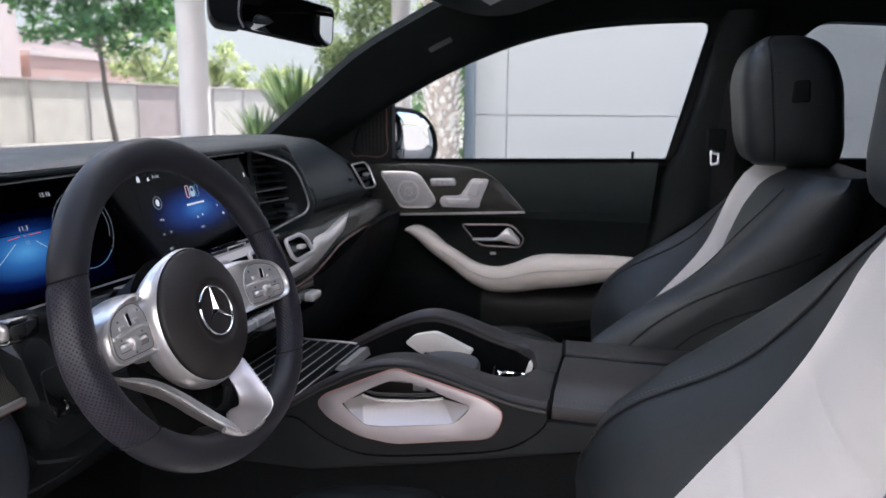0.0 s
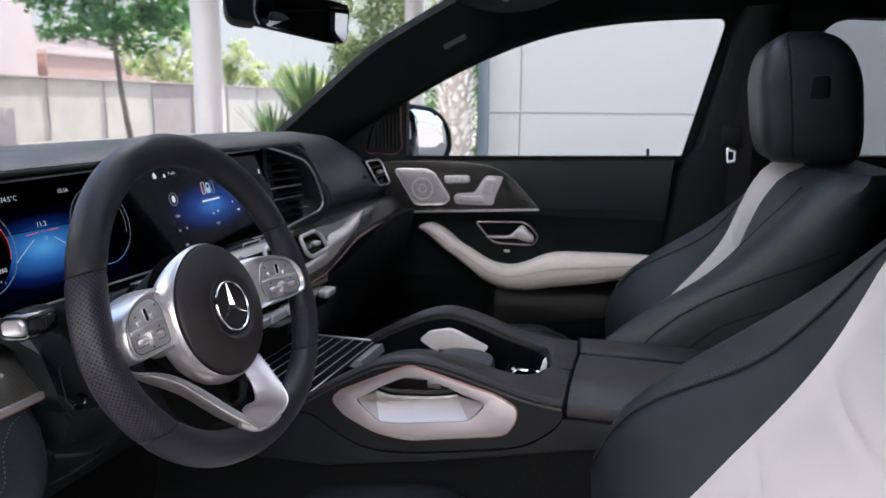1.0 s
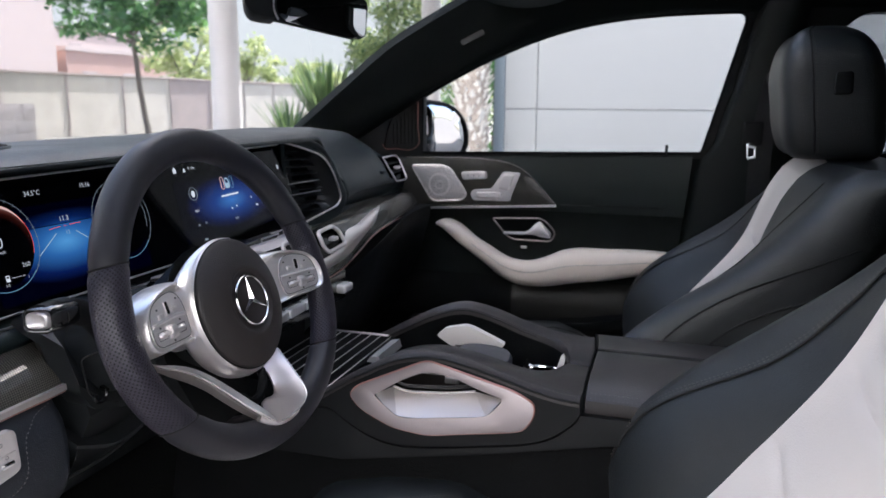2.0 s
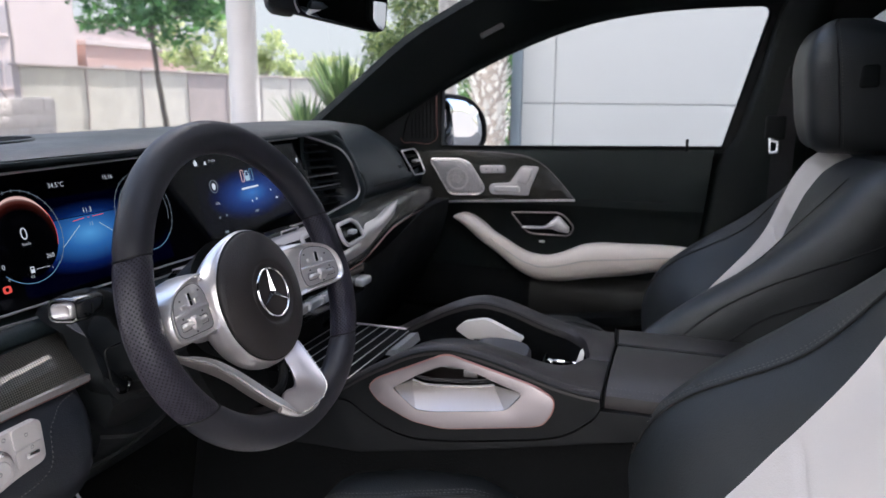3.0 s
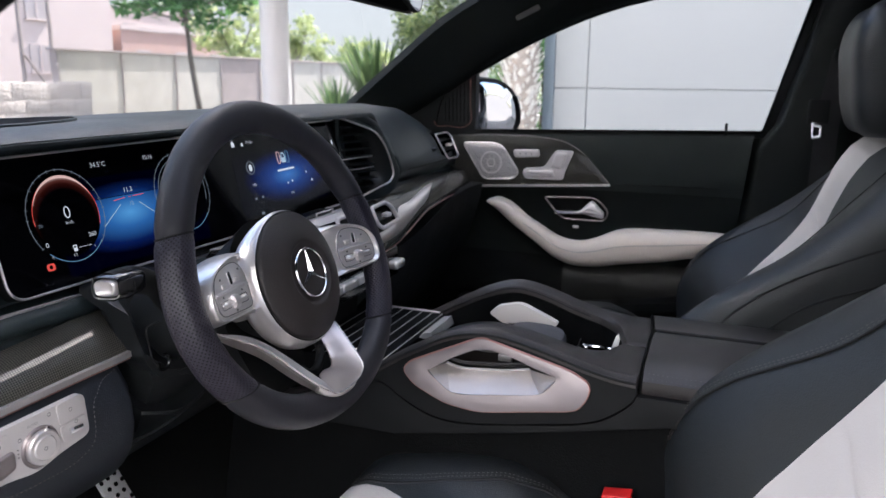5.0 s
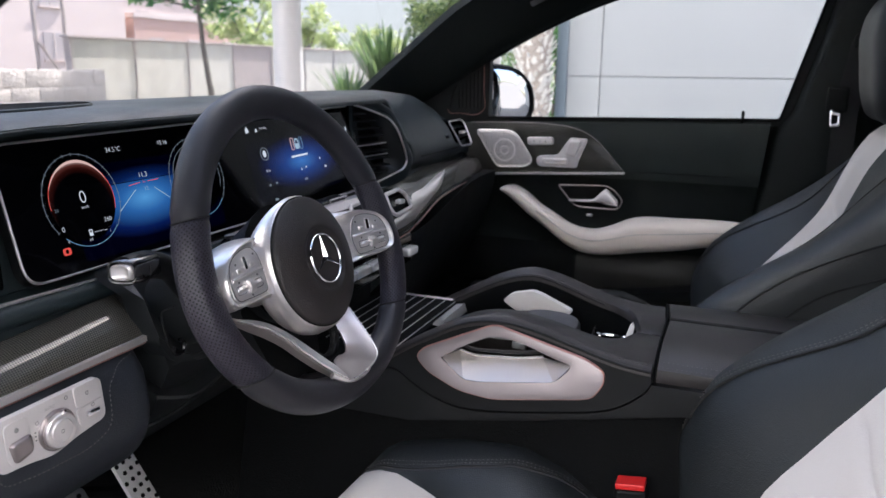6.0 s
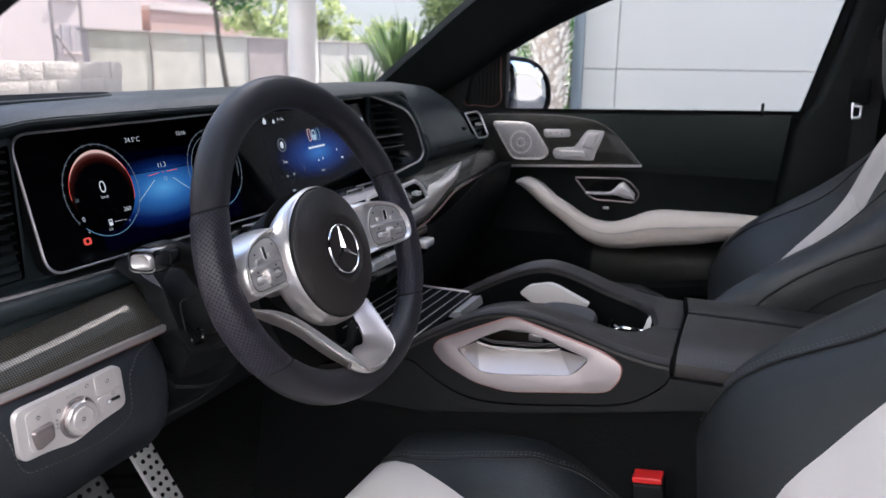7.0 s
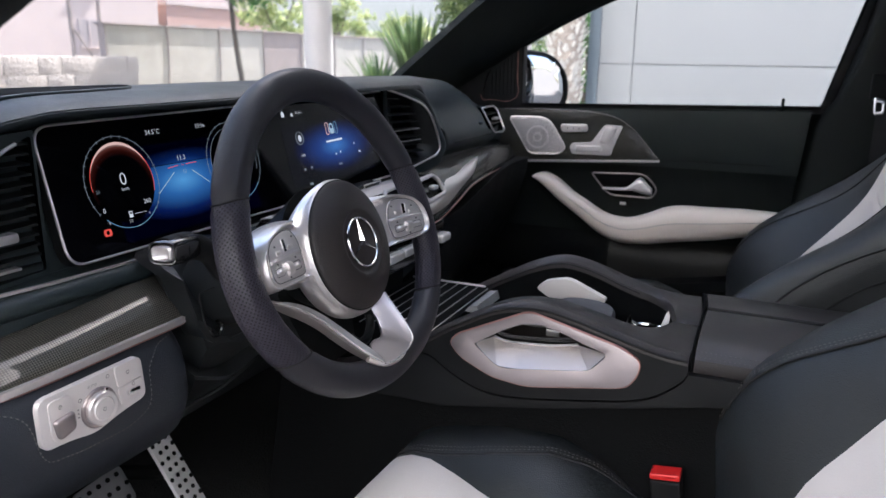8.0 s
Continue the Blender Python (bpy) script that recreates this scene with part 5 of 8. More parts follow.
# head-up display well in the dash top; a flat black plate imitates its shade
hud = thing("head_up_well", (-0.40, 0.5, 1.15), "projector well in the dash top, its dark recess a flat plate", "projector")
def dash_top(x, y):
    return float(np.interp(y, [0.264, 0.30, 0.40, 0.55, 0.70], [1.153, 1.158, 1.157, 1.150, 1.142])) - 0.03 * smooth_step(-0.50, -0.72, x) * smooth_step(0.60, 0.27, y)


well = ring_spline([(-0.695, 0.300), (-0.60, 0.298), (-0.52, 0.302), (-0.42, 0.320), (-0.32, 0.365), (-0.285, 0.43), (-0.30, 0.52), (-0.42, 0.58), (-0.56, 0.60), (-0.70, 0.60)], 56)
add("well_dark_plate", plate(well, [], lambda a, b, c: Vector((a, b, dash_top(a, b) + 0.0012 + c)), 0.0015), DEEP_BLACK, hud, "flat black plate for the darkness inside the well")
add("well_frame", tube([(x, y, dash_top(x, y) + 0.0004) for x, y in well], 0.0026, 8, loop=True), DASH_SKIN, hud)

# steering column
col = thing("steering_column", (-0.38, 0.15, 0.97), "black steering column cover with indicator stalk", "steering column")
rings = []
for y, cz, rx, rz in ((0.055, 0.990, 0.040, 0.032), (0.075, 0.985, 0.050, 0.036), (0.12, 0.968, 0.056, 0.042), (0.20, 0.935, 0.062, 0.05), (0.30, 0.90, 0.068, 0.06)):
    rings.append([(-0.38 + rx * math.copysign(abs(math.cos(q)) ** 0.7, math.cos(q)), y, cz + rz * math.copysign(abs(math.sin(q)) ** 0.7, math.sin(q))) for q in np.linspace(0, 2 * math.pi, 25)[:-1]])
add("column_cover", loft(rings), COVER_PLASTIC, col)
add("lower_cover", loft([[(x, y, z) for y, z in ((0.16, 0.93), (0.15, 0.90), (0.18, 0.84), (0.24, 0.78), (0.34, 0.74), (0.34, 0.93))] for x in (-0.452, -0.44, -0.38, -0.32, -0.20)]), COVER_PLASTIC, col)
flap = rounded([(-0.4605, 0.9640), (-0.407, 0.9645), (-0.376, 0.939), (-0.378, 0.903), (-0.412, 0.9025), (-0.4440, 0.9130), (-0.4540, 0.9270)], [0.006, 0.004, 0.004, 0.006, 0.006, 0.006, 0.004], 4)
body_ = rounded([(-0.4640, 0.996), (-0.36, 0.996), (-0.36, 0.893), (-0.406, 0.8925), (-0.4480, 0.9060), (-0.4645, 0.930)], [0.02, 0.004, 0.004, 0.006, 0.008, 0.008], 4)
add("cover_body", plate(body_, [], lambda a, b, c: Vector((a, 0.1478 + 0.06 * smooth_step(0.966, 0.996, b) + c, b)), 0.030, bevel=0.003), COVER_PLASTIC, col)
add("flap_seam", tube([(a, 0.1474, b) for a, b in flap], 0.0010, 5, up=(0, 1, 0), loop=True), SEAM, col)
sock = [(-0.4395 + 0.0085 * math.cos(q), 0.1462, 0.9195 + 0.0080 * math.sin(q)) for q in np.linspace(radians(-200), radians(75), 13)]
add("diagnostic_socket", tube(sock, 0.0019, 6, up=(0, 1, 0)), GLOSS_BLACK, col)
for q in (80, 20, -60, -190):
    add("socket_claw", block(-0.4410 + 0.0085 * math.cos(radians(q)), -0.4380 + 0.0085 * math.cos(radians(q)), 0.1435, 0.1470, 0.9180 + 0.008 * math.sin(radians(q)), 0.9210 + 0.008 * math.sin(radians(q)), 0.0008), GLOSS_BLACK, col)
ledge = spline([(-0.472, 0.8806), (-0.445, 0.8690), (-0.416, 0.8600), (-0.390, 0.8625), (-0.368, 0.8680)], 12)
add("cover_ledge", loft([[(x, y, z + h) for y, h in ((0.156, 0.0), (0.150, -0.003), (0.151, -0.007), (0.19, -0.009), (0.19, 0.014))] for x, z in ledge]), COVER_PLASTIC, col, "narrow ledge under the column")
add("cover_rim", tube(spline([(-0.486, 0.158, 0.846), (-0.450, 0.157, 0.8440), (-0.410, 0.156, 0.8475), (-0.368, 0.155, 0.8600), (-0.352, 0.156, 0.8690)], 16), 0.0022, 6), COVER_PLASTIC, col)
stalk = add("stalk", sweep(spline([(-0.42, 0.110, 0.975), (-0.452, 0.119, 0.985), (-0.472, 0.122, 1.014), (-0.495, 0.122, 1.025), (-0.512, 0.121, 1.0265), (-0.5268, 0.120, 1.0265)], 20), circle(0.0142, 14, 0.0128), up=(0, 0, 1), scale=[0.70 + 0.36 * smooth_step(0.3, 0.8, i / 19) for i in range(20)]), SOFT_BLACK, col, "black indicator stalk")
add("stalk_tip", loft([[(x - 0.35 * (py_ - 0.120), py_, pz_) for py_, pz_ in [(0.118 + r * math.copysign(abs(math.cos(q)) ** 0.6, math.cos(q)), 1.0268 + 0.82 * r * math.copysign(abs(math.sin(q)) ** 0.6, math.sin(q))) for q in np.linspace(0, 2 * math.pi, 25)[:-1]]] for x, r in ((-0.5255, 0.0098), (-0.5328, 0.0096), (-0.5350, 0.0088), (-0.5356, 0.0076), (-0.5346, 0.0062), (-0.5340, 0.002))]), SATIN, stalk, "silver stalk tip")
add("stalk_housing", loft([[(x - 0.35 * (py_ - 0.120), py_, pz_) for py_, pz_ in [(0.118 + r * math.copysign(abs(math.cos(q)) ** 0.5, math.cos(q)), 1.0268 + 0.86 * r * math.copysign(abs(math.sin(q)) ** 0.5, math.sin(q))) for q in np.linspace(0, 2 * math.pi, 25)[:-1]]] for x, r in ((-0.502, 0.0120), (-0.506, 0.0128), (-0.522, 0.0134), (-0.5310, 0.0132), (-0.5335, 0.0120), (-0.5330, 0.0106), (-0.527, 0.0100))], True, False), GLOSS_BLACK, stalk, "gloss black stalk end")
add("stalk_collar", tube([(-0.512, 0.119 + 0.0146 * math.cos(q), 1.026 + 0.0134 * math.sin(q)) for q in np.linspace(0, 2 * math.pi, 25)[:-1]], 0.0008, 5, up=(1, 0, 0), loop=True), SEAM, stalk)

# ================= steering wheel =================
TAU = radians(18.54)
NV = Vector((0, math.cos(TAU), -math.sin(TAU)))
VV = Vector((0, math.sin(TAU), math.cos(TAU)))
WC = Vector((-0.38, 0, 1.02)) + NV * 0.016
wheel = thing("steering_wheel", WC, "black leather steering wheel with silver spokes and flat bottom", "steering wheel")


TURN = radians(1.8)      # the wheel stands turned a little to the right


def sw_(u, v, w=0.0):
    """A point of the wheel: u right, v up in its plane, w towards the driver."""
    return WC + Vector((u * math.cos(TURN) + v * math.sin(TURN), 0, 0)) + VV * (v * math.cos(TURN) - u * math.sin(TURN)) - NV * w


RW = 0.1615
def rim_at(a):
    """The rim's centre line: round above, drawn in to a flat below."""
    below = abs((math.degrees(a) - 270 + 180) % 360 - 180)
    r = float(np.interp(below, [0, 8, 16, 24, 34, 43, 52, 61, 70, 80, 90], [0.1394, 0.1398, 0.1410, 0.1436, 0.1475, 0.1515, 0.1551, 0.1580, 0.1602, 0.1613, RW]))
    d = math.degrees(a) % 360
    r += 0.0045 * math.exp(-((d - 186) / 22) ** 2) + 0.001 * math.exp(-((d - 354) / 20) ** 2)
    return r * math.cos(a), r * math.sin(a) + 0.0045


def rim_point(a, q, ra, rb):
    """A point on the rim's skin: a round the wheel, q round its section."""
    u, v = rim_at(a)
    (u2, v2), (u1, v1) = rim_at(a + 0.06), rim_at(a - 0.06)
    tu, tv = u2 - u1, v2 - v1
    L = math.hypot(tu, tv)
    return sw_(u + tv / L * ra * math.cos(q), v - tu / L * ra * math.cos(q), -0.003 - 0.012 * v + rb * math.sin(q))


JOINS = {24.0: -2.2, 156.0: 2.2, 217.0: -4.0, 323.0: 4.0}      # where the leather changes, and how far each join leans
def rim_piece(a0, a1, material, name):
    rings = []
    n = max(16, int(abs(a1 - a0) / 2.5))
    s0, s1 = JOINS[a0 % 360], JOINS[a1 % 360]
    for i in range(n + 1):
        t = i / n
        a = a0 + 0.3 + (a1 - a0 - 0.6) * t
        d = a % 360
        grip = 0.0010 * math.exp(-((d - 182) / 20) ** 2) + 0.0010 * (math.exp(-((d - 358) / 20) ** 2) + math.exp(-((d + 2) / 20) ** 2))
        pinch = 0.0012 * max(0, 1 - min(i, n - i) / 0.8)
        lean = s0 * max(0.0, 1 - t / 0.45) + s1 * max(0.0, 1 - (1 - t) / 0.45)
        rings.append([rim_point(radians(a + lean * (1 + math.cos(q))), q, 0.0168 + grip - pinch, 0.0152 - pinch) for q in np.linspace(0, 2 * math.pi, 29)[:-1]])
    return add(name, loft(rings), material, wheel)


rim_piece(24.0, 156.0, RIM_LEATHER, "rim_top")
rim_piece(156.0, 217.0, PERFORATED, "rim_grip")["label"] = "perforated leather grip"
rim_piece(217.0, 323.0, RIM_LEATHER, "rim_bottom")
rim_piece(323.0, 384.0, PERFORATED, "rim_grip")["label"] = "perforated leather grip"


def turned(profile, n=72, top=1.0):
    """A body turned round the wheel's axis from (radius, w) pairs; top below 1 makes it shallower towards the top."""
    if top < 1:
        rings_ = []
        for r, w in profile:
            row = []
            for q in np.linspace(0, 2 * math.pi, n + 1)[:-1]:
                k = top + (1 - top) * smooth_step(radians(12), radians(70), abs((q - math.pi / 2 + math.pi) % (2 * math.pi) - math.pi))
                rr = 0.0672 + (r - 0.0672) * k
                row.append(sw_(rr * math.cos(q), rr * math.sin(q) - 0.0022, w * k))
            rings_.append(row)
        return rings_
    return [[sw_(r * math.cos(q), r * math.sin(q) - 0.0022, w) for q in np.linspace(0, 2 * math.pi, n + 1)[:-1]] for r, w in profile]


hub = add("airbag_cover", loft(turned(((0.064, -0.020), (0.0662, -0.004), (0.0668, 0.0), (0.0664, 0.0018), (0.0650, 0.0034), (0.0620, 0.0050), (0.0560, 0.0080), (0.0490, 0.0108), (0.0420, 0.0130), (0.0365, 0.0142), (0.0340, 0.0143), (0.0325, 0.0136), (0.0310, 0.0122), (0.0285, 0.0116), (0.0255, 0.0118), (0.010, 0.0124)))), BLACK_LEATHER, wheel, "round black leather boss")
RE = 0.0250
add("badge_ring", loft(turned([(RE + 0.0013 * math.cos(q), 0.0136 + 0.0016 * math.sin(q)) for q in np.linspace(0, 2 * math.pi, 11)], 64), True, False), CHROME, hub, "chrome ring badge")
star = bmesh.new()
for k in range(3):
    a = math.pi / 2 + k * 2 * math.pi / 3
    tip = sw_(RE * math.cos(a), RE * math.sin(a) - 0.0015, 0.0142)
    l = sw_(0.0030 * math.cos(a + 1.05), 0.0030 * math.sin(a + 1.05) - 0.0015, 0.0128)
    r = sw_(0.0030 * math.cos(a - 1.05), 0.0030 * math.sin(a - 1.05) - 0.0015, 0.0128)
    c = sw_(0, -0.0015, 0.0168)
    v = [star.verts.new(p) for p in (tip, l, r, c)]
    star.faces.new((v[0], v[1], v[3]))
    star.faces.new((v[0], v[3], v[2]))
    star.faces.new((v[0], v[2], v[1]))
add("badge_star", star, CHROME, hub, "chrome three-armed badge", 5)
# silver collar round the boss, and an arm with a key pad on either side
bez = add("bezel", loft(turned(((0.0660, -0.006), (0.0676, -0.0012), (0.0684, -0.0006), (0.0696, -0.0016), (0.0716, -0.0060), (0.0730, -0.0115), (0.0738, -0.0175), (0.0730, -0.0225), (0.0700, -0.0275), (0.060, -0.036)), 72, 0.35), True, False), SATIN, wheel, "satin silver collar")
add("gap_line", loft(turned([(0.0672 + 0.0007 * math.cos(q), -0.0002 + 0.0012 * math.sin(q)) for q in np.linspace(0, 2 * math.pi, 7)]), True, False), SEAM, bez)
ARM = rounded([(0.058, 0.031), (0.072, 0.0365), (0.0895, 0.0378), (0.1135, 0.0345), (0.136, 0.0265), (0.1492, 0.0125), (0.1522, -0.004), (0.1475, -0.0160), (0.134, -0.0180), (0.107, -0.0180), (0.081, -0.0170), (0.060, -0.026)], [0.004, 0.008, 0.012, 0.014, 0.014, 0.012, 0.012, 0.009, 0.012, 0.014, 0.012, 0.004], 6)
FACE = rounded([(0.0945, 0.0302), (0.1085, 0.0306), (0.1266, 0.0262), (0.1378, 0.0195), (0.1432, 0.0060), (0.1422, -0.0085), (0.1360, -0.0132), (0.0950, -0.0132), (0.0845, -0.0122), (0.0818, 0.0060), (0.0862, 0.0220)], [0.008, 0.008, 0.008, 0.008, 0.008, 0.006, 0.005, 0.008, 0.005, 0.014, 0.010], 5)


def arm_w(u, v):
    """How far an arm's face stands towards the driver: it dips beside the boss and rises to the rim."""
    return 0.0135 * (abs(u) - 0.075) / 0.075 - 0.0125 * (1 - smooth_step(0.066, 0.086, abs(u)))


for s in (1, -1):
    cu_, cv_ = 0.1115, 0.0095
    rings = []
    for k, d in ((0.86, -0.040), (1.09, -0.032), (1.10, -0.024), (1.07, -0.013), (1.02, -0.0035), (1.0, -0.0008), (0.982, 0.0005), (0.955, 0.0008), (0.93, 0.0004), (0.90, -0.0028), (0.85, -0.0034), (0.6, -0.0034), (0.3, -0.0034)):
        rings.append([sw_(s * (cu_ + (a - cu_) * k), cv_ + (b - cv_) * k, arm_w(cu_ + (a - cu_) * k, b) + d) for a, b in ARM])
    arm_ = add("spoke_arm", loft(rings), SATIN, wheel, "satin silver arm of the upper spoke", 50)
    on = lambda a, b, c, s=s: sw_(s * a, b, arm_w(a, b) + c - 0.0026)
    kp = add("key_pad", plate(FACE, [], lambda a, b, c: on(a, b, -0.001 + c), 0.0024, bevel=0.0006), PAD_METAL, arm_, "dull silver multifunction key pad")
    add("pad_groove", tube([on(a, b, 0.0013) for a, b in FACE], 0.00045, 5, up=-NV, loop=True), MARK, kp)
    add("touch_key", plate(rounded([(0.1100, 0.0238), (0.1146, 0.0230), (0.1136, 0.0118), (0.1090, 0.0124)], 0.0016, 3), [], lambda a, b, c: on(a, b, 0.0012 + c), 0.0010), GLOSS_BLACK, kp, "small black touch key")
    add("touch_key_frame", tube([on(a, b, 0.0020) for a, b in rounded([(0.1095, 0.0245), (0.1152, 0.0236), (0.1141, 0.0112), (0.1084, 0.0118)], 0.002, 3)], 0.0005, 5, up=-NV, loop=True), PAD_METAL, kp)
    for x, z in ((0.1002, 0.0150), (0.1238, 0.0122)):
        add("press_key", dome(rounded([(x - 0.0048, z + 0.0026), (x + 0.0048, z + 0.0021), (x + 0.0044, z - 0.0026), (x - 0.0044, z - 0.0021)], 0.001, 3), lambda a, b, c: on(a, b, 0.0012 + c), 0.0018, 2, 0.25), SATIN, kp)
    # ledge across the pad
    ledge = spline([(0.0835, 0.0085, 0), (0.098, 0.0092, 0), (0.118, 0.0082, 0), (0.1405, 0.0062, 0)], 14)
    add("pad_ledge", loft([[on(a, b + h, 0.0012 + g) for h, g in ((0.0016, -0.0004), (0.0008, 0.0014), (-0.0004, 0.0020), (-0.0016, 0.0012), (-0.0022, -0.0004))] for a, b, _ in ledge]), PAD_METAL, kp)
    # rocker bar with a roller in its middle
    bar = [(0.0925, -0.0028, 0.0010), (0.0945, -0.0028, 0.0024), (0.1035, -0.0030, 0.0020), (0.113, -0.0032, 0.0022), (0.1235, -0.0034, 0.0020), (0.1325, -0.0036, 0.0024), (0.1345, -0.0036, 0.0010)]
    add("rocker_bar", loft([[on(a, b + r * math.cos(q), 0.0012 + 1.15 * r * math.sin(q) + 0.0004) for q in np.linspace(0, 2 * math.pi, 11)[:-1]] for a, b, r in spline(bar, 24)]), SATIN, kp, "bright rocker bar")
    add("roller", loft([[on(0.113 + da, -0.0032 + r * math.cos(q), 0.0012 + 0.75 * r * math.sin(q)) for q in np.linspace(0, 2 * math.pi, 15)[:-1]] for da, r in ((-0.0050, 0.0040), (-0.0046, 0.0060), (0.0, 0.0066), (0.0046, 0.0060), (0.0050, 0.0040))]), SATIN, kp, "bright roller key")
    for r_ in ([(0.0905, 0.0012), (0.1050, 0.0006), (0.1050, -0.0070), (0.0905, -0.0066)], [(0.1212, 0.0002), (0.1362, -0.0004), (0.1362, -0.0076), (0.1212, -0.0072)]):
        add("key_gap", tube([on(a, b, 0.0013) for a, b in rounded(r_, 0.0015, 3)], 0.00035, 5, up=-NV, loop=True), MARK, kp)
    for x, z in ((0.0935, 0.0235), (0.1275, 0.0185), (0.0965, 0.0045), (0.1300, 0.0030), (0.1135, -0.0112)):
        add("key_symbol", plate(rounded([(x - 0.0014, z + 0.0009), (x + 0.0014, z + 0.0009), (x + 0.0014, z - 0.0009), (x - 0.0014, z - 0.0009)], 0.0005, 2), [], lambda a, b, c: on(a, b, 0.0014 + c), 0.0001), MARK, kp)

# lower spoke: a long blade and a short leg that meet at the flat of the rim
def flat_(u, v, w=0.0):
    return WC + Vector((u, 0, 0)) + VV * v - NV * w


edge = spline([(-0.1306, -0.0171, -0.020), (-0.1158, -0.0256, -0.018), (-0.1020, -0.0306, -0.016), (-0.0859, -0.0386, -0.014), (-0.0670, -0.0544, -0.010), (-0.0519, -0.0736, -0.004), (-0.0390, -0.0943, 0.004), (-0.0349, -0.1048, 0.011), (-0.0325, -0.1175, 0.0175)], 28)
ridge = spline([(-0.1312, -0.0185, -0.020), (-0.1169, -0.0278, -0.018), (-0.1041, -0.0346, -0.016), (-0.0889, -0.0441, -0.014), (-0.0732, -0.0609, -0.008), (-0.0595, -0.0810, -0.002), (-0.0482, -0.1014, 0.008), (-0.0423, -0.1109, 0.0135), (-0.0340, -0.1205, 0.0175)], 28)
under = spline([(-0.1170, -0.0237, -0.032), (-0.1030, -0.0333, -0.030), (-0.0928, -0.0426, -0.027), (-0.0800, -0.0528, -0.024), (-0.0640, -0.0688, -0.019), (-0.0530, -0.0875, -0.011), (-0.0455, -0.1031, -0.001), (-0.0390, -0.1134, 0.006), (-0.0320, -0.1220, 0.012)], 28)
def between(p, q, t, lift=0.0):
    return flat_(p[0] + (q[0] - p[0]) * t, p[1] + (q[1] - p[1]) * t, p[2] + (q[2] - p[2]) * t + lift)


rings = []
for p, q, r in zip(edge, ridge, under):
    rings.append([flat_(p[0], p[1], p[2] - 0.006), between(p, q, 0.0, -0.002), between(p, q, 0.12, 0.0006), between(p, q, 0.5, 0.0012), between(p, q, 0.88, 0.0014), between(q, r, 0.0, -0.0006), between(q, r, 0.1, -0.004)])
lg = add("lower_spoke", loft(rings), SATIN, wheel, "satin silver lower spoke")
# the underside's shade is put into a duller metal than the blade's
add("spoke_underside", loft([[between(q, r, 0.0, -0.0012), between(q, r, 0.3, 0.0008), between(q, r, 0.65, 0.0008), between(q, r, 1.0), between(q, r, 1.0, -0.006), between(q, r, 0.3, -0.006)] for q, r in zip(ridge, under)]), ROSE_METAL, lg, "underside in duller rose-grey metal for its shaded side")
add("spoke_edge", tube([flat_(u, v, w + 0.0004) for u, v, w in ridge[3:-1]], 0.0007, 6), BRIGHT_KEY, lg)
out_l = spline([(0.0610, -0.0560, -0.023), (0.0613, -0.0714, -0.017), (0.0590, -0.0846, -0.010), (0.0555, -0.0967, -0.003), (0.0500, -0.1090, 0.005), (0.0425, -0.1190, 0.0115), (0.0270, -0.1245, 0.0155), (-0.0010, -0.1268, 0.0175), (-0.0180, -0.1262, 0.0190), (-0.0300, -0.1236, 0.0190)], 34)
in_l = spline([(0.0310, -0.0600, -0.028), (0.0306, -0.0754, -0.022), (0.0302, -0.0825, -0.018), (0.0266, -0.0887, -0.013), (0.0210, -0.0979, -0.008), (0.0085, -0.1037, -0.001), (-0.0190, -0.1012, 0.006), (-0.0325, -0.1030, 0.0105), (-0.0365, -0.1086, 0.0145), (-0.0345, -0.1180, 0.0175)], 34)
rings = []
for p, q in zip(out_l, in_l):
    rings.append([flat_(p[0], p[1], p[2] - 0.014), between(p, q, 0.0, -0.002), between(p, q, 0.04, 0.0012), between(p, q, 0.10, 0.0004), between(p, q, 0.45, -0.0012), between(p, q, 0.85, -0.0006), between(p, q, 1.0, -0.002), flat_(q[0] + 0.002, q[1], q[2] - 0.005)])
lg = add("lower_spoke", loft(rings), ROSE_METAL, wheel, "satin silver lower spoke")
add("spoke_edge", tube([flat_(u * 0.985, v + 0.001, w + 0.0006) for u, v, w in out_l[3:-1]], 0.0008, 6), BRIGHT_KEY, lg)
add("inner_leg", tube([flat_(u, v, -0.016) for u, v in spline([(0.006, -0.066), (0.016, -0.080), (0.012, -0.092), (0.000, -0.101), (-0.014, -0.102), (-0.03, -0.090)], 16)], 0.005, 8), SOFT_BLACK, wheel)
add("spoke_toe", tube([flat_(u, v, w) for u, v, w in spline([(-0.0440, -0.1115, 0.0085), (-0.0360, -0.1185, 0.0120), (-0.0240, -0.1243, 0.0145), (-0.0100, -0.1268, 0.0150), (0.0080, -0.1270, 0.0130), (0.0280, -0.1245, 0.0080)], 30)], 0.0036, 10), SATIN, wheel, "rounded satin toe of the lower spoke")
add("spoke_core", loft([[flat_(u * k, -0.05 + (v + 0.05) * k, w) for u, v in rounded([(-0.075, -0.02), (0.075, -0.02), (0.045, -0.13), (-0.045, -0.13)], 0.01, 3)] for k, w in ((0.8, -0.075), (0.85, -0.060))]), SOFT_BLACK, wheel)
add("wheel_boss", loft([[flat_(r * math.cos(q), r * math.sin(q), w) for q in np.linspace(0, 2 * math.pi, 25)[:-1]] for w, r in ((-0.095, 0.04), (-0.06, 0.055), (-0.035, 0.066))]), SOFT_BLACK, wheel)
for a, lean in JOINS.items():
    add("rim_seam", tube([rim_point(radians(a + lean * (1 + math.cos(q))), q, 0.0162, 0.0146) for q in np.linspace(0, 2 * math.pi, 29)[:-1]], 0.0009, 5, up=(0.3, 0.9, 0.3), loop=True), SEAM, wheel)

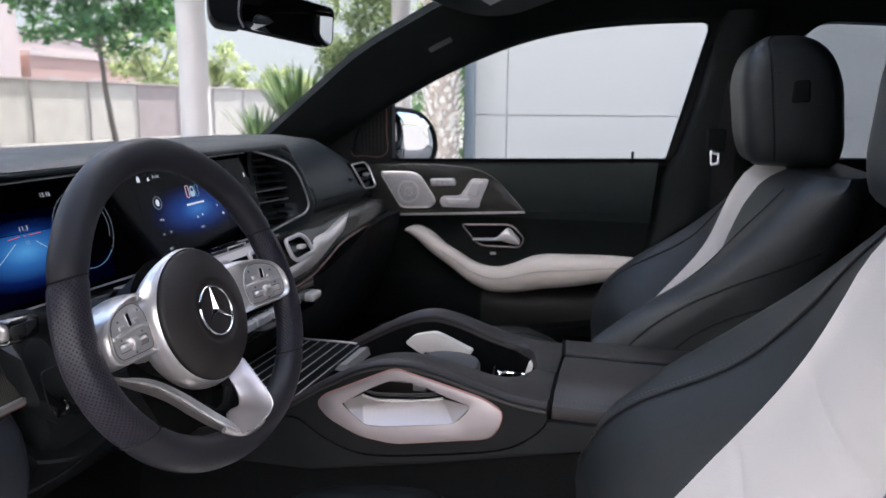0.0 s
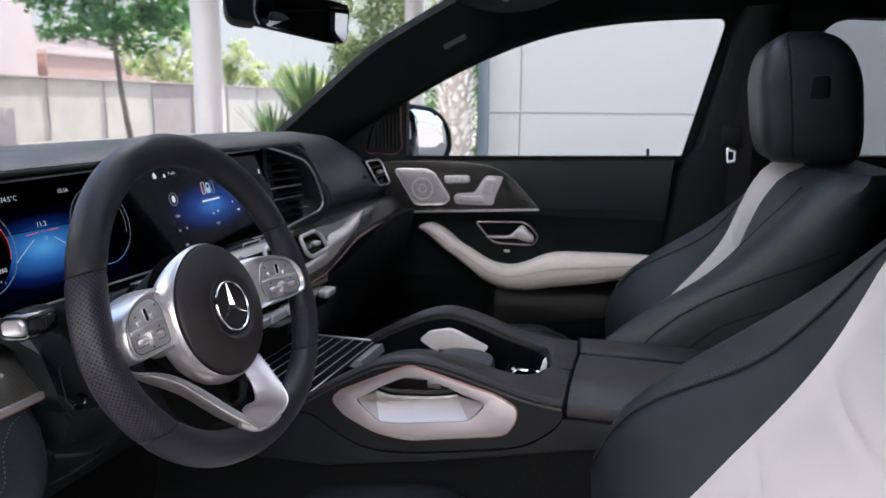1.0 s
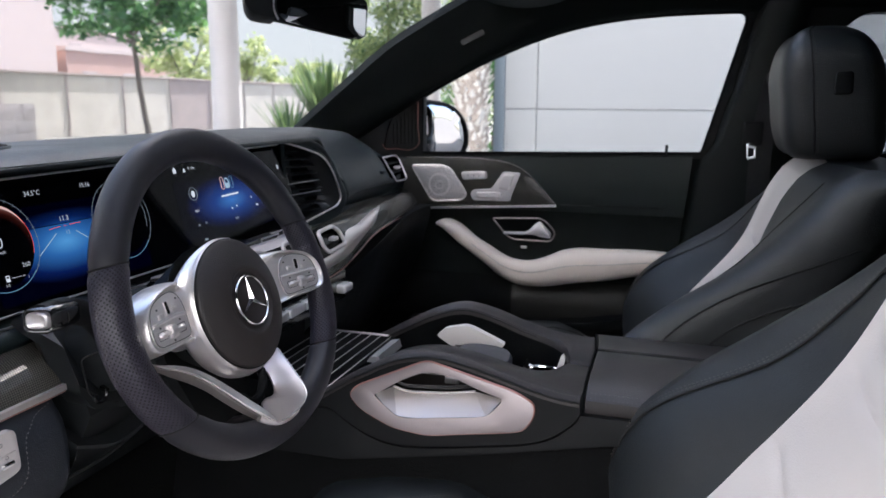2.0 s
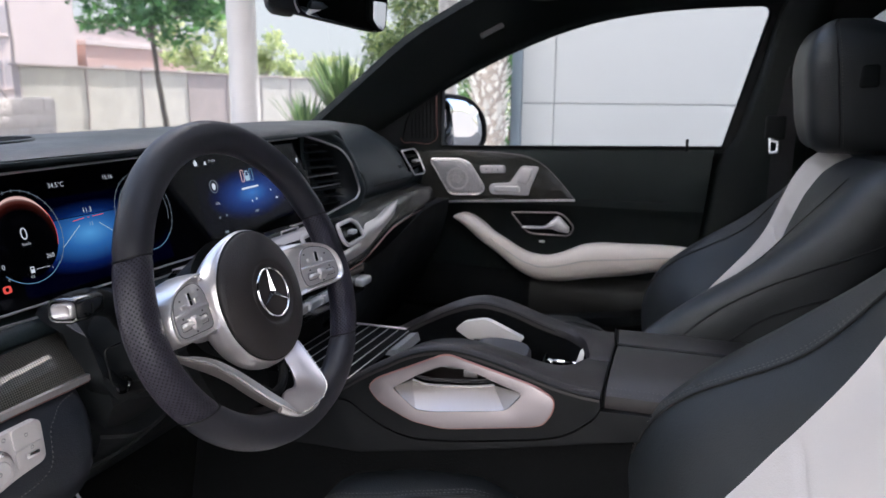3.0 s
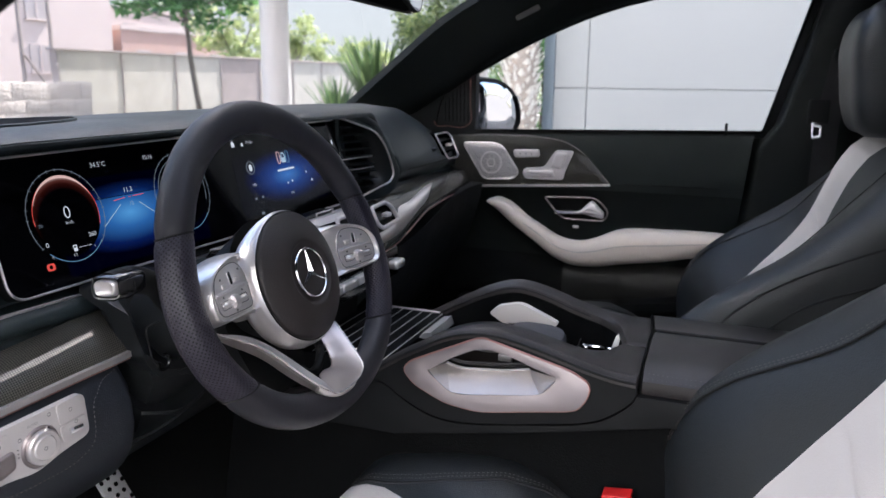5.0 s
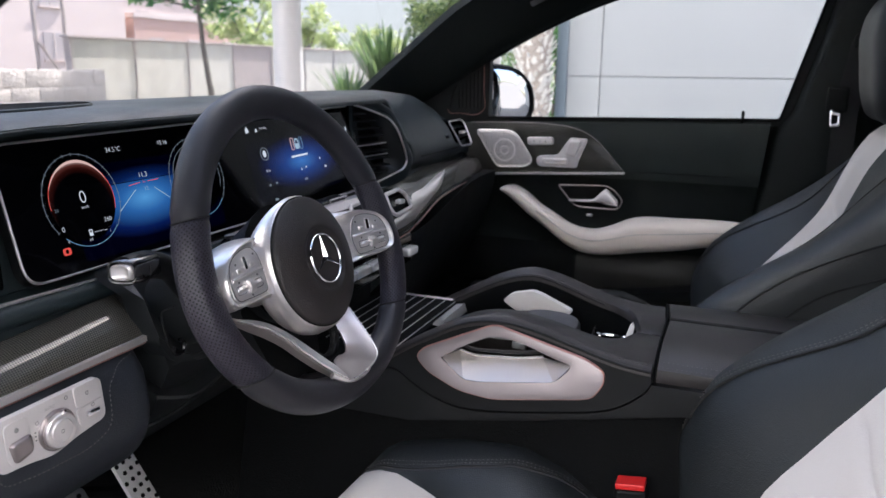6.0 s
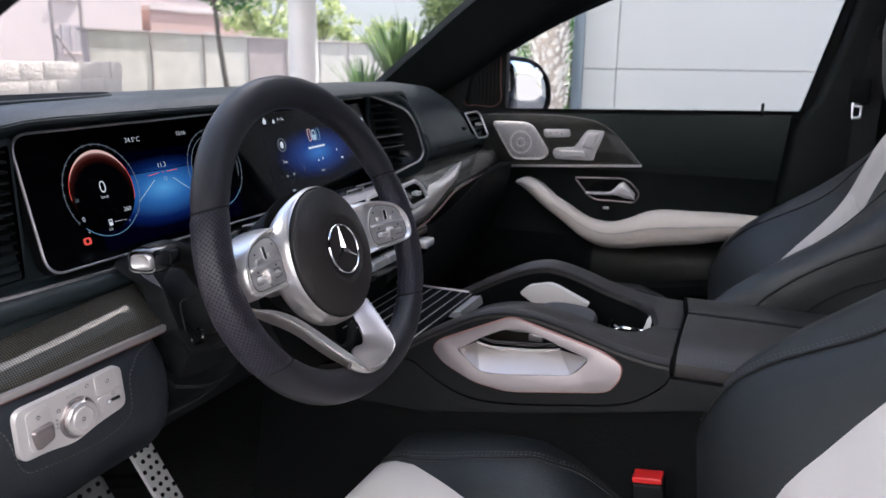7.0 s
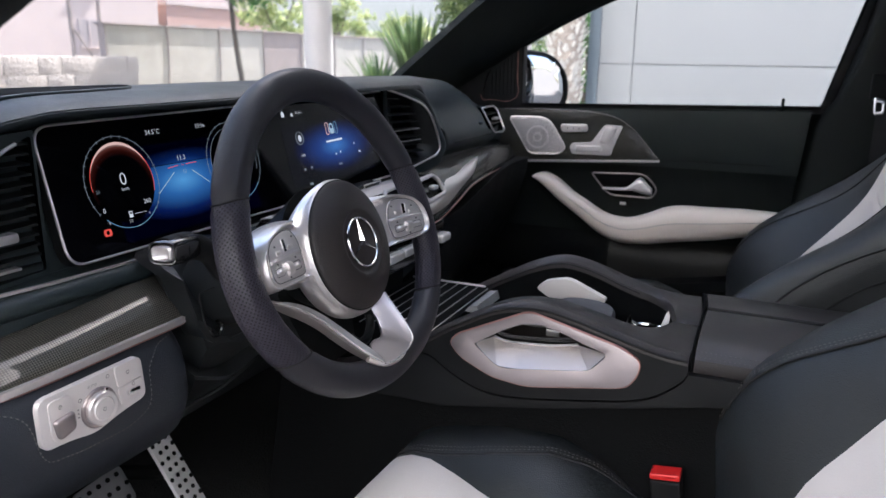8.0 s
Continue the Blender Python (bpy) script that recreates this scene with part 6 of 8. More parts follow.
# ================= centre console =================
con = thing("centre_console", (0, -0.2, 0.42), "leather-covered centre console with silver grab handles", "console")
CREST = [(0.27, 0.748), (0.19, 0.766), (0.112, 0.792), (0.06, 0.817), (0.03, 0.836), (0.0055, 0.8515), (-0.0182, 0.8640), (-0.0375, 0.8745), (-0.0571, 0.8828), (-0.0882, 0.8903), (-0.1192, 0.8916), (-0.1578, 0.8860), (-0.2106, 0.8736), (-0.2472, 0.8648), (-0.2757, 0.8600), (-0.302, 0.8580)]
FAR_CREST = [(0.27, 0.740), (0.19, 0.762), (0.112, 0.797), (0.0805, 0.814), (0.0178, 0.8505), (-0.0323, 0.8766), (-0.060, 0.8865), (-0.0811, 0.8900), (-0.105, 0.8875), (-0.129, 0.8815), (-0.1764, 0.8650), (-0.2226, 0.8525), (-0.26, 0.8480), (-0.302, 0.8475)]


def side_x(z):
    return 0.150 - (z - 0.83) * 0.25


for s in (-1, 1):
    crest = spline(CREST if s < 0 else FAR_CREST, 90)
    rings = []
    for y, zc in crest:
        wide = 0.070 if s < 0 else 0.108
        inn = wide + (0.122 - wide) * smooth_step(-0.05, 0.05, y)
        if y < -0.205:
            inn = wide * math.sqrt(max(0.0, 1 - ((y + 0.205) / 0.058) ** 2))
        deep = 0.80 if y > -0.2625 else zc - 0.03
        deep = min(deep, zc - 0.03)
        xo = side_x(zc - 0.010)
        xt = max(inn + 0.010, 0.0)
        # the rail's top leans: the near one falls inwards, the far one rises inwards at its end
        fall = (lambda x: -0.0055 * min(1.0, max(0.0, (xo - x) / 0.070))) if s < 0 else (lambda x: 0.007 * min(1.0, max(0.0, (xo - x) / 0.14)) * smooth_step(-0.17, -0.27, y))
        rings.append([(s * x, y, z + fall(x)) for x, z in ((xo - 0.012, zc - 0.024), (xo + 0.0006, zc - 0.011), (xo - 0.0012, zc - 0.0055), (xo - 0.0050, zc - 0.0014), (max(xo - 0.018, (xo + xt) / 2 + 0.002), zc + 0.0016), ((xo + xt) / 2 - 0.002, zc + 0.0012), (xt, zc - 0.0016), (max(inn + 0.003, 0), zc - 0.006), (inn, zc - 0.015), (max(inn - 0.002, 0), deep), (max(inn - 0.002, 0), deep - 0.01), (inn + 0.005, deep - 0.01), (inn + 0.005, min(zc - 0.024, deep + 0.05)))])
    add("well_wall", loft([[(x - s * 0.0022, y, z) for x, y, z in (r[8], r[9])] + [(r[9][0] - s * 0.0022, r[9][1], 0.788)] for r in rings if r[8][1] > -0.2615], False, False), DEEP_BLACK, con, "black lining of the console well")
    add("handle_rail", loft(rings, True, True), BLACK_LEATHER, con, "padded leather grab rail")
    add("stitching", stitches([(s * (side_x(zc - 0.010) - 0.0058), y, zc + 0.0002) for y, zc in crest], up=(s * 0.6, 0, 1.0), r=0.0006), DIM_THREAD, con)["kind"] = "stuff"
    add("rail_seam", tube([(s * (side_x(zc - 0.010) - 0.0002), y, zc - 0.0056) for y, zc in crest], 0.0019, 6), SEAM, con)
    wide = 0.070 if s < 0 else 0.108
    if s > 0:
        add("rail_seam", tube([(wide + (0.122 - wide) * smooth_step(-0.05, 0.05, y) + 0.0006, y, zc - 0.0085) for y, zc in crest if -0.205 < y < 0.06], 0.0012, 6), SEAM, con)
        add("stitching", stitches([(wide + (0.122 - wide) * smooth_step(-0.05, 0.05, y) + 0.0052, y, zc - 0.0034) for y, zc in crest if -0.205 < y < 0.06], up=(-0.5, 0, 1)), DIM_THREAD, con)["kind"] = "stuff"
    # side panel with the opening
    ring_o = [(0.004, 0.827), (-0.006, 0.839), (-0.096, 0.8795), (-0.107, 0.881), (-0.223, 0.856), (-0.247, 0.844), (-0.246, 0.828), (-0.235, 0.812), (-0.221, 0.808), (-0.107, 0.789), (-0.060, 0.793), (-0.013, 0.811)]
    ring_o = rounded(ring_o, 0.014, 5)
    ring_i = rounded([(-0.0310, 0.8305), (-0.0680, 0.8535), (-0.0960, 0.8665), (-0.1137, 0.8688), (-0.1449, 0.8635), (-0.1758, 0.8536), (-0.2046, 0.8464), (-0.2049, 0.8417), (-0.1876, 0.8225), (-0.1600, 0.8180), (-0.0800, 0.8068), (-0.0640, 0.8085)], [0.004, 0.01, 0.012, 0.012, 0.01, 0.01, 0.003, 0.004, 0.010, 0.01, 0.008, 0.006], 5)
    upper = [(y, z - 0.0085) for y, z in crest]
    hem = spline([(-0.3035, 0.8400), (-0.300, 0.8325), (-0.286, 0.8190), (-0.262, 0.8035), (-0.235, 0.7950), (-0.20, 0.7885), (-0.145, 0.7792), (-0.10, 0.7730), (-0.068, 0.7712), (-0.045, 0.7735), (-0.020, 0.7805), (0.0075, 0.7925), (0.035, 0.806), (0.08, 0.798), (0.20, 0.758)], 60)
    panel = upper + hem
    PX = lambda a, b, c, s=s: Vector((s * (side_x(b) + c), a, b))
    add("side_panel", plate(panel, [ring_o] if s < 0 else [], lambda a, b, c: PX(a, b, -0.012 + c), 0.012), SOFT_BLACK, con, "black side panel")
    low = [(0.28, 0.760)] + [(y, z - 0.0032) for y, z in reversed(hem)] + [(-0.80, 0.842), (-0.80, 0.806), (-0.345, 0.806), (-0.161, 0.769), (0.008, 0.740), (0.28, 0.735)]
    tun = [(0.28, 0.74), (0.008, 0.742), (-0.161, 0.770), (-0.345, 0.807), (-0.80, 0.81), (-0.80, 0.42), (0.28, 0.42)]
    add("tunnel_carpet", plate(tun, [], lambda a, b, c: PX(a, b, -0.030 + c), 0.012), DEEP_BLACK, con, "black carpet on the tunnel side")
    add("lower_panel", plate(low, [], lambda a, b, c: PX(a, b, -0.016 + c), 0.014, bevel=0.003), SOFT_BLACK, con)
    if s > 0:
        continue
    ringp = add("handle_ring", plate(ring_o, [ring_i], lambda a, b, c: PX(a, b, -0.008 + c), 0.011, bevel=0.003), BRUSHED, con, "brushed metal handle ring")
    add("copper_edge", tube([PX(a, b, 0.0006) for a, b in ring_o], 0.0019, 6, up=(s, 0, 0), loop=True), COPPER, ringp, "copper edge line")
    # three-sided metal scoop that falls inwards from the ring to a lip; dark opening above it
    base = [(-0.0660, 0.8078), (-0.0900, 0.8085), (-0.1250, 0.8132), (-0.1600, 0.8182), (-0.1860, 0.8222)]
    lip = [(-0.0500, 0.8350), (-0.0640, 0.8318), (-0.1000, 0.8330), (-0.1340, 0.8362), (-0.1640, 0.8420)]
    A_, B_ = spline(base, 24), spline(lip, 24)
    floor_ = [[PX(a0 + (a1 - a0) * t, b0 + (b1 - b0) * t - 0.0016 * math.sin(math.pi * t), 0.0018 - 0.024 * t) for (a0, b0), (a1, b1) in zip(A_, B_)] for t in (0.0, 0.12, 0.35, 0.6, 0.85, 1.0)]
    scoop = add("handle_scoop", loft(floor_, False, False), SCOOP_METAL, ringp, "bright metal scoop")
    for e, out_ in ((0, (-0.0300, 0.8308)), (-1, (-0.2055, 0.8445))):
        (a0, b0), (a1, b1) = base[e], lip[e]
        fan = []
        for t in (0.0, 0.25, 0.5, 0.75, 1.0):
            p, q = (a0 + (a1 - a0) * t, b0 + (b1 - b0) * t - 0.0016 * math.sin(math.pi * t), 0.0018 - 0.024 * t), (a0 + (out_[0] - a0) * (0.55 + 0.45 * t), b0 + (out_[1] - b0) * (0.55 + 0.45 * t), 0.002 - 0.004 * t)
            fan.append([PX(*(p[k] + (q[k] - p[k]) * u for k in range(3))) for u in (0.0, 0.15, 0.5, 1.0)])
        add("scoop_cheek", loft(fan, False, False), SCOOP_METAL, scoop, "slanted metal cheek of the scoop")
    add("scoop_lip", tube([PX(a, b + 0.0008, -0.0225) for a, b in B_], 0.0015, 6), BRIGHT_KEY, scoop)
    add("lip_band", sweep([PX(a, b + 0.0050, -0.0275) for a, b in B_], [(-0.0015, -0.0038), (0.0015, -0.0038), (0.0022, 0.0), (0.0015, 0.0038), (-0.0015, 0.0038)]), GLOSS_BLACK, scoop, "gloss black band behind the lip")
    upper_i = [(-0.0310, 0.8315), (-0.068, 0.8538), (-0.096, 0.8665), (-0.1137, 0.8688), (-0.1449, 0.8635), (-0.1758, 0.8536), (-0.2042, 0.8465)]
    add("opening_roof", loft([[PX(a, b - 0.0005, -0.002) for a, b in upper_i], [PX(-0.10 + (a + 0.10) * 0.93, b - 0.003, -0.035) for a, b in upper_i], [PX(-0.10 + (a + 0.10) * 0.9, b - 0.004, -0.066) for a, b in upper_i]], False, False), GLOSS_BLACK, ringp)
    add("chrome_band", sweep([PX(a, b, -0.062) for a, b in spline([(-0.048, 0.8440), (-0.062, 0.8460), (-0.095, 0.8450), (-0.112, 0.8465), (-0.134, 0.8450)], 14)], [(-0.001, -0.0030), (0.001, -0.0030), (0.001, 0.0030), (-0.001, 0.0030)]), BRIGHT_KEY, ringp)
    add("chrome_cap", block(min(s * 0.088, s * 0.096), max(s * 0.088, s * 0.096), -0.132, -0.112, 0.836, 0.846, 0.002, 2), BRIGHT_KEY, ringp)
# well floor, slatted cover, cup holder and touchpad
add("well_floor", block(-0.070, 0.106, -0.26, 0.06, 0.775, 0.790, 0.003), DEEP_BLACK, con)
cover = add("roller_cover", block(-0.124, 0.124, 0.045, 0.200, 0.776, 0.8175, 0.002), DEEP_BLACK, con, "black slatted cover")
for i in range(8):
    y = 0.054 + i * 0.0185
    add("chrome_slat", block(-0.118, 0.118, y - 0.0006, y + 0.0006, 0.8175, 0.8186, 0.0003), SATIN, cover)
add("cover_edge", block(0.1245, 0.128, 0.045, 0.200, 0.80, 0.8195, 0.001), SATIN, cover)
add("chrome_tab", loft([[(x, y, z) for y, z in ((0.044, 0.818), (0.038, 0.826), (0.024, 0.829), (0.020, 0.816))] for x in (-0.005, 0.085)]), BRIGHT_KEY, con)
tp = thing("touchpad", (0, -0.13, 0.80), "dark rounded touchpad on a silver base", "touchpad")
tpo = rounded([(-0.046, -0.106), (0.008, -0.104), (0.021, -0.124), (0.021, -0.160), (0.004, -0.184), (-0.045, -0.192), (-0.056, -0.168)], [0.012, 0.014, 0.014, 0.02, 0.02, 0.02, 0.02], 5)
add("pad_base", loft([[(a * k, -0.14 + (b + 0.14) * k, z + 0.06 * (b + 0.14)) for a, b in tpo] for k, z in ((0.88, 0.79), (0.97, 0.834), (1.03, 0.840))]), BRIGHT_KEY, tp, "silver base")
add("pad_top", loft([[(a * k, -0.14 + (b + 0.14) * k, z + 0.02 * (b + 0.14)) for a, b in tpo] for k, z in ((1.00, 0.8405), (1.02, 0.846), (1.01, 0.853), (0.93, 0.8580), (0.5, 0.8595))]), mat("pad_rubber", (0.055, 0.056, 0.066), 0.45, bump=0.05, size=0.001, vary=0.08, patch=0.02), tp, "dark grey pad")
wp = rounded([(-0.0515, 0.8540), (-0.066, 0.8670), (-0.0985, 0.8745), (-0.110, 0.8720), (-0.1600, 0.8508), (-0.1585, 0.8450), (-0.120, 0.838), (-0.0780, 0.8375)], [0.006, 0.006, 0.005, 0.008, 0.004, 0.004, 0.01, 0.01], 4)
rest = thing("palm_rest", (0.06, -0.11, 0.80), "pale grey palm rest panel inside the console", "palm rest")
add("rest_pad", plate(wp, [], lambda a, b, c: Vector((0.062 - c, a, b)), 0.012, bevel=0.003), WHITE_LEATHER, rest)
add("rest_stand", block(0.050, 0.060, -0.15, -0.08, 0.79, 0.845, 0.003), DEEP_BLACK, rest)
cup = thing("cup_holder", (0, -0.225, 0.79), "chrome-rimmed cup holder in the console well", "cup holder")
for x in (-0.035, 0.04):
    add("cup_rim", tube([(x + 0.030 * math.cos(q), -0.222 + 0.030 * math.sin(q), 0.815) for q in np.linspace(0, 2 * math.pi, 33)[:-1]], 0.0028, 8, loop=True), CHROME, cup, "chrome rim")
    add("cup_wall", loft([[(x + r * math.cos(q), -0.222 + r * math.sin(q), z) for q in np.linspace(0, 2 * math.pi, 25)[:-1]] for z, r in ((0.791, 0.028), (0.815, 0.029))], True, False), GLOSS_BLACK, cup)
add("cup_clip", loft([[(x, y, z) for y, z in ((-0.192, 0.812), (-0.194, 0.822), (-0.198, 0.835), (-0.200, 0.8355), (-0.202, 0.827), (-0.209, 0.824), (-0.210, 0.814))] for x in (0.036, 0.037, 0.044, 0.045)]), CHROME, cup, "chrome spring clip")
add("cup_clip", loft([[(x + 0.25 * (z - 0.81), y, z) for y, z in ((-0.240, 0.808), (-0.242, 0.822), (-0.248, 0.842), (-0.251, 0.845), (-0.254, 0.838), (-0.252, 0.815))] for x in (0.043, 0.044, 0.049, 0.050)]), BRIGHT_KEY, cup, "chrome spring clip")

# two-lid armrest
armb = thing("armrest_box", (0, -0.5, 0.80), "split black leather centre armrest with stitching", "armrest")
for s in (-1, 1):
    rings = []
    for y in [-0.3055, -0.308, -0.315, -0.40, -0.55, -0.70, -0.79, -0.80]:
        k = 0.004 if y in (-0.3055, -0.80) else 0.0
        far = max(s, 0) / 0.139
        rings.append([(s * x, y + 0.016 * far * x, z - 0.007 * far * x) for x, z in ((0.0028, 0.83), (0.0028 + k, 0.8715 - k), (0.0075, 0.8755 - k), (0.04, 0.8765 - k), (0.085, 0.873 - k), (0.116, 0.8665 - k), (0.135 - k, 0.8530), (0.1375 - k, 0.842), (0.1345 - k, 0.828), (0.131, 0.822), (0.0012, 0.822))])
    lid = add("armrest_lid", loft(rings), ARMREST_LEATHER, armb, "padded leather lid")
    for off in (0.0, 0.0046):
        add("stitching", stitches([(s * (0.1248 + off * 1.35), y + (0.016 if s > 0 else 0), 0.8596 - off - (0.007 if s > 0 else 0)) for y in np.linspace(-0.312, -0.79, 60)], up=(s, 0, 0.7), r=0.0008), THREAD, lid)["kind"] = "stuff"
add("lid_split", tube([(0.0, y, 0.8752) for y in np.linspace(-0.307, -0.79, 8)], 0.0017, 6), SEAM, armb)
for s in (-1, 1):
    far = max(s, 0) / 0.139
    sec = [(0.0, 0.8770), (0.04, 0.8775), (0.085, 0.874), (0.116, 0.8673), (0.1357, 0.8538), (0.1383, 0.842), (0.1352, 0.828), (0.120, 0.823), (0.0, 0.823)]
    add("lid_gap", loft([[(s * x, y + 0.016 * far * x, z - 0.007 * far * x) for x, z in sec] for y in (-0.3062, -0.3032)]), DEEP_BLACK, armb, "black gap before the lid")
add("box", block(-0.132, 0.132, -0.80, -0.306, 0.60, 0.822, 0.004), SOFT_BLACK, armb)

# ================= seats =================
BACK = [  # height, insert y, bolster crest y, half width, back y
    (0.56, -0.395, -0.385, 0.235, -0.53), (0.62, -0.400, -0.352, 0.250, -0.545), (0.69, -0.410, -0.345, 0.262, -0.56), (0.787, -0.437, -0.342, 0.270, -0.600), (0.843, -0.475, -0.364, 0.272, -0.630),
    (0.904, -0.516, -0.420, 0.270, -0.665), (0.975, -0.558, -0.508, 0.264, -0.705), (1.04, -0.588, -0.586, 0.258, -0.738), (1.085, -0.608, -0.630, 0.252, -0.750), (1.118, -0.632, -0.662, 0.250, -0.757), (1.134, -0.660, -0.686, 0.240, -0.758)]
def ins_at(z):
    """Half width of the pale middle panel at a height."""
    return float(np.interp(z, [0.56, 0.80, 0.865, 0.91, 0.9575, 1.005, 1.045, 1.09, 1.134], [0.130, 0.1225, 0.1235, 0.1175, 0.110, 0.104, 0.105, 0.109, 0.111]))


def seat_row(z, yi, yc, w, yb, shell=0.0):
    """Half of the backrest at one height, from its middle to its back."""
    return [(0.0, yi - 0.006), (0.05, yi - 0.005), (0.09, yi - 0.002), (ins_at(z), yi + 0.004), (ins_at(z) + 0.02, yi + (yc - yi) * 0.22 + 0.002), (ins_at(z) + 0.05, yi + (yc - yi) * 0.55), (w - 0.055, yi + (yc - yi) * 0.88), (w - 0.030, yc), (w - 0.012, yc - 0.012), (w, yc - 0.04), (w + 0.004, yc * 0.5 + yb * 0.5), (w - 0.012, yb + 0.012), (w - 0.05, yb), (0.0, yb - 0.012)]


def on_row(f, a):
    """The point of a half row, on its front, at a given distance from the middle."""
    i = 1
    while i < len(f) - 1 and f[i][0] < a:
        i += 1
    (a0, y0, z0), (a1, y1, z1) = f[i - 1], f[i]
    u = (a - a0) / max(a1 - a0, 1e-6)
    return Vector((a, y0 + (y1 - y0) * u, z0 + (z1 - z0) * u))


def on_cheek(f, inner, y):
    """The point on the outer side of a half row where it reaches a given y, behind its crest."""
    side = [q for q in f if q[0] > inner]
    for q0, q1 in zip(side, side[1:]):
        if q0[1] >= y >= q1[1]:
            u = (q0[1] - y) / max(q0[1] - q1[1], 1e-9)
            return q0[0] + (q1[0] - q0[0]) * u
    return side[len(side) // 2][0]


def cheek_x(fine, back, y, z):
    """Distance from the seat's middle to its outer side at a given y and height."""
    i = min(max(sum(1 for b in back if b[0] < z) - 1, 0), len(back) - 2)
    u = min(max((z - back[i][0]) / (back[i + 1][0] - back[i][0]), 0), 1)
    x0, x1 = (on_cheek(fine[k], back[k][3] - 0.034, y) for k in (i, i + 1))
    return x0 + (x1 - x0) * u


def make_seat(cx, label, ahead, rest_y, lean=0.0, low=0.0, crest=0.0, nod=-0.10):
    st = thing("bucket_seat", (cx, -0.25, FLOOR_Z), label, "seat", "front seats")
    back = [(z, yi + ahead, yc + ahead, w, yb + ahead) for z, yi, yc, w, yb in spline(BACK, 30)]
    back = [(z - low * smooth_step(1.0, 1.1, z), yi - lean * math.exp(-((z - 0.95) / 0.085) ** 2), yc - lean * math.exp(-((z - 0.95) / 0.085) ** 2), w, yb) for z, yi, yc, w, yb in back]
    back = [(z, yi, yc - crest * math.exp(-((z - 1.0) / 0.065) ** 2), w, yb) for z, yi, yc, w, yb in back]
    rows = [seat_row(*b) for b in back]
    fine = []
    for r, b in zip(rows, back):
        front = spline(r[:4], 8)
        side = spline(r[3:], 34)
        fine.append([(a, y, b[0]) for a, y in front] + [(a, y, b[0]) for a, y in side[1:]])
    # insert: white middle, with a horizontal seam; bolster and shell: black
    for s in (-1, 1):
        spread = 0.052 if cx < 0 and s < 0 else 0.0      # the panel reaches further out on the driver's door side
        rr = [[(cx + s * (a + spread * min(1.0, max(0.0, (b[3] - a) / (b[3] - ins_at(b[0]))))), y, z) for a, y, z in f[7:]] for f, b in zip(fine, back)]
        bm = loft(rr, False, False)
        top = rr[-1]
        bm2 = add("backrest_bolster", bm, SEAT_LEATHER, st, "black leather side bolster")
        line = []
        for f, bk_ in zip(fine[9:28], back[9:28]):
            z, w = bk_[0], bk_[3]
            a_ = float(np.interp(z, [0.60, 0.79, 0.8377, 0.8569, 0.8831, 0.9022, 0.9183, 0.9336, 0.9509, 0.9724, 0.9941, 1.03, 1.065, 1.10], [0.226, 0.2300, 0.2262, 0.2233, 0.2140, 0.2015, 0.1897, 0.1781, 0.1680, 0.1604, 0.1586, 0.165, 0.178, 0.182]))
            line.append(on_row(f, min(a_, w - 0.031)))
        put = lambda p_, d: (cx + s * (p_.x + d), p_.y + 0.0012, p_.z + 0.0006)
        if cx > 0 or s > 0:
            add("bolster_seam", tube(spline([put(p_, 0.0) for p_ in line], 90), 0.0016 if cx < 0 else 0.0010, 6), SEAM, bm2)
        for d in (0.0055, 0.0105) if cx > 0 or s > 0 else ():
            add("stitching", stitches(spline([put(on_row(f, p_.x + d), 0.0) for f, p_ in zip(fine[9:28], line)], 140), up=(0, 1, 0.5)), THREAD, bm2)["kind"] = "stuff"
        # seams along the cheek
        for run in ([(-0.385, 0.72), (-0.402, 0.80), (-0.433, 0.861), (-0.476, 0.904), (-0.527, 0.939), (-0.585, 0.969), (-0.640, 0.994), (-0.690, 1.018)],
                    [(-0.440, 0.72), (-0.463, 0.80), (-0.499, 0.862), (-0.542, 0.900), (-0.590, 0.924), (-0.640, 0.944)]):
            pts = [(cx + s * (cheek_x(fine, back, y + ahead, z) + 0.0002), y + ahead, z) for y, z in spline(run, 40)]
            add("cheek_seam", tube(pts, 0.0017, 6), SEAM, bm2)
    # insert with two soft tucks across it
    cross = []
    for f0, f1 in zip(fine, fine[1:]):
        for u in (0.0, 0.2, 0.4, 0.6, 0.8):
            cross.append([tuple(Vector(p) * (1 - u) + Vector(q) * u) for p, q in zip(f0[:8], f1[:8])])
    cross.append(fine[-1][:8])
    tuck = []
    for f in cross:
        line = []
        for a, y, z in f:
            fade = min(max((ins_at(z) - a) / 0.03, 0.0), 1.0)
            dip = sum(0.0035 * math.exp(-((z - zs - 0.02 * (a / 0.12) ** 2) / 0.0045) ** 2) - 0.0016 * math.exp(-((z - zs - 0.014 - 0.02 * (a / 0.12) ** 2) / 0.010) ** 2) for zs in (0.876, 0.967))
            line.append((a, y - dip * fade, z))
        tuck.append(line)
    wide_ = 0.052 if cx < 0 else 0.0
    ins = [[(cx - a * (1 + wide_ / ins_at(z)), y, z) for a, y, z in reversed(f)] + [(cx + a, y, z) for a, y, z in f[1:]] for f in tuck]
    add("backrest_insert", loft(ins, False, False), WHITE_LEATHER, st, "white leather middle panel")
    lid = [[(cx + s * a, y, z) for s in (1,) for a, y, z in fine[-1]] + [(cx - a, y, z) for a, y, z in reversed(fine[-1][1:-1])]]
    c = Vector((cx, -0.70 + ahead, 1.139 - low))
    lid.append([tuple(Vector(p) * 0.5 + c * 0.5) for p in lid[0]])
    lid.append([tuple(Vector(p) * 0.1 + c * 0.9) for p in lid[0]])
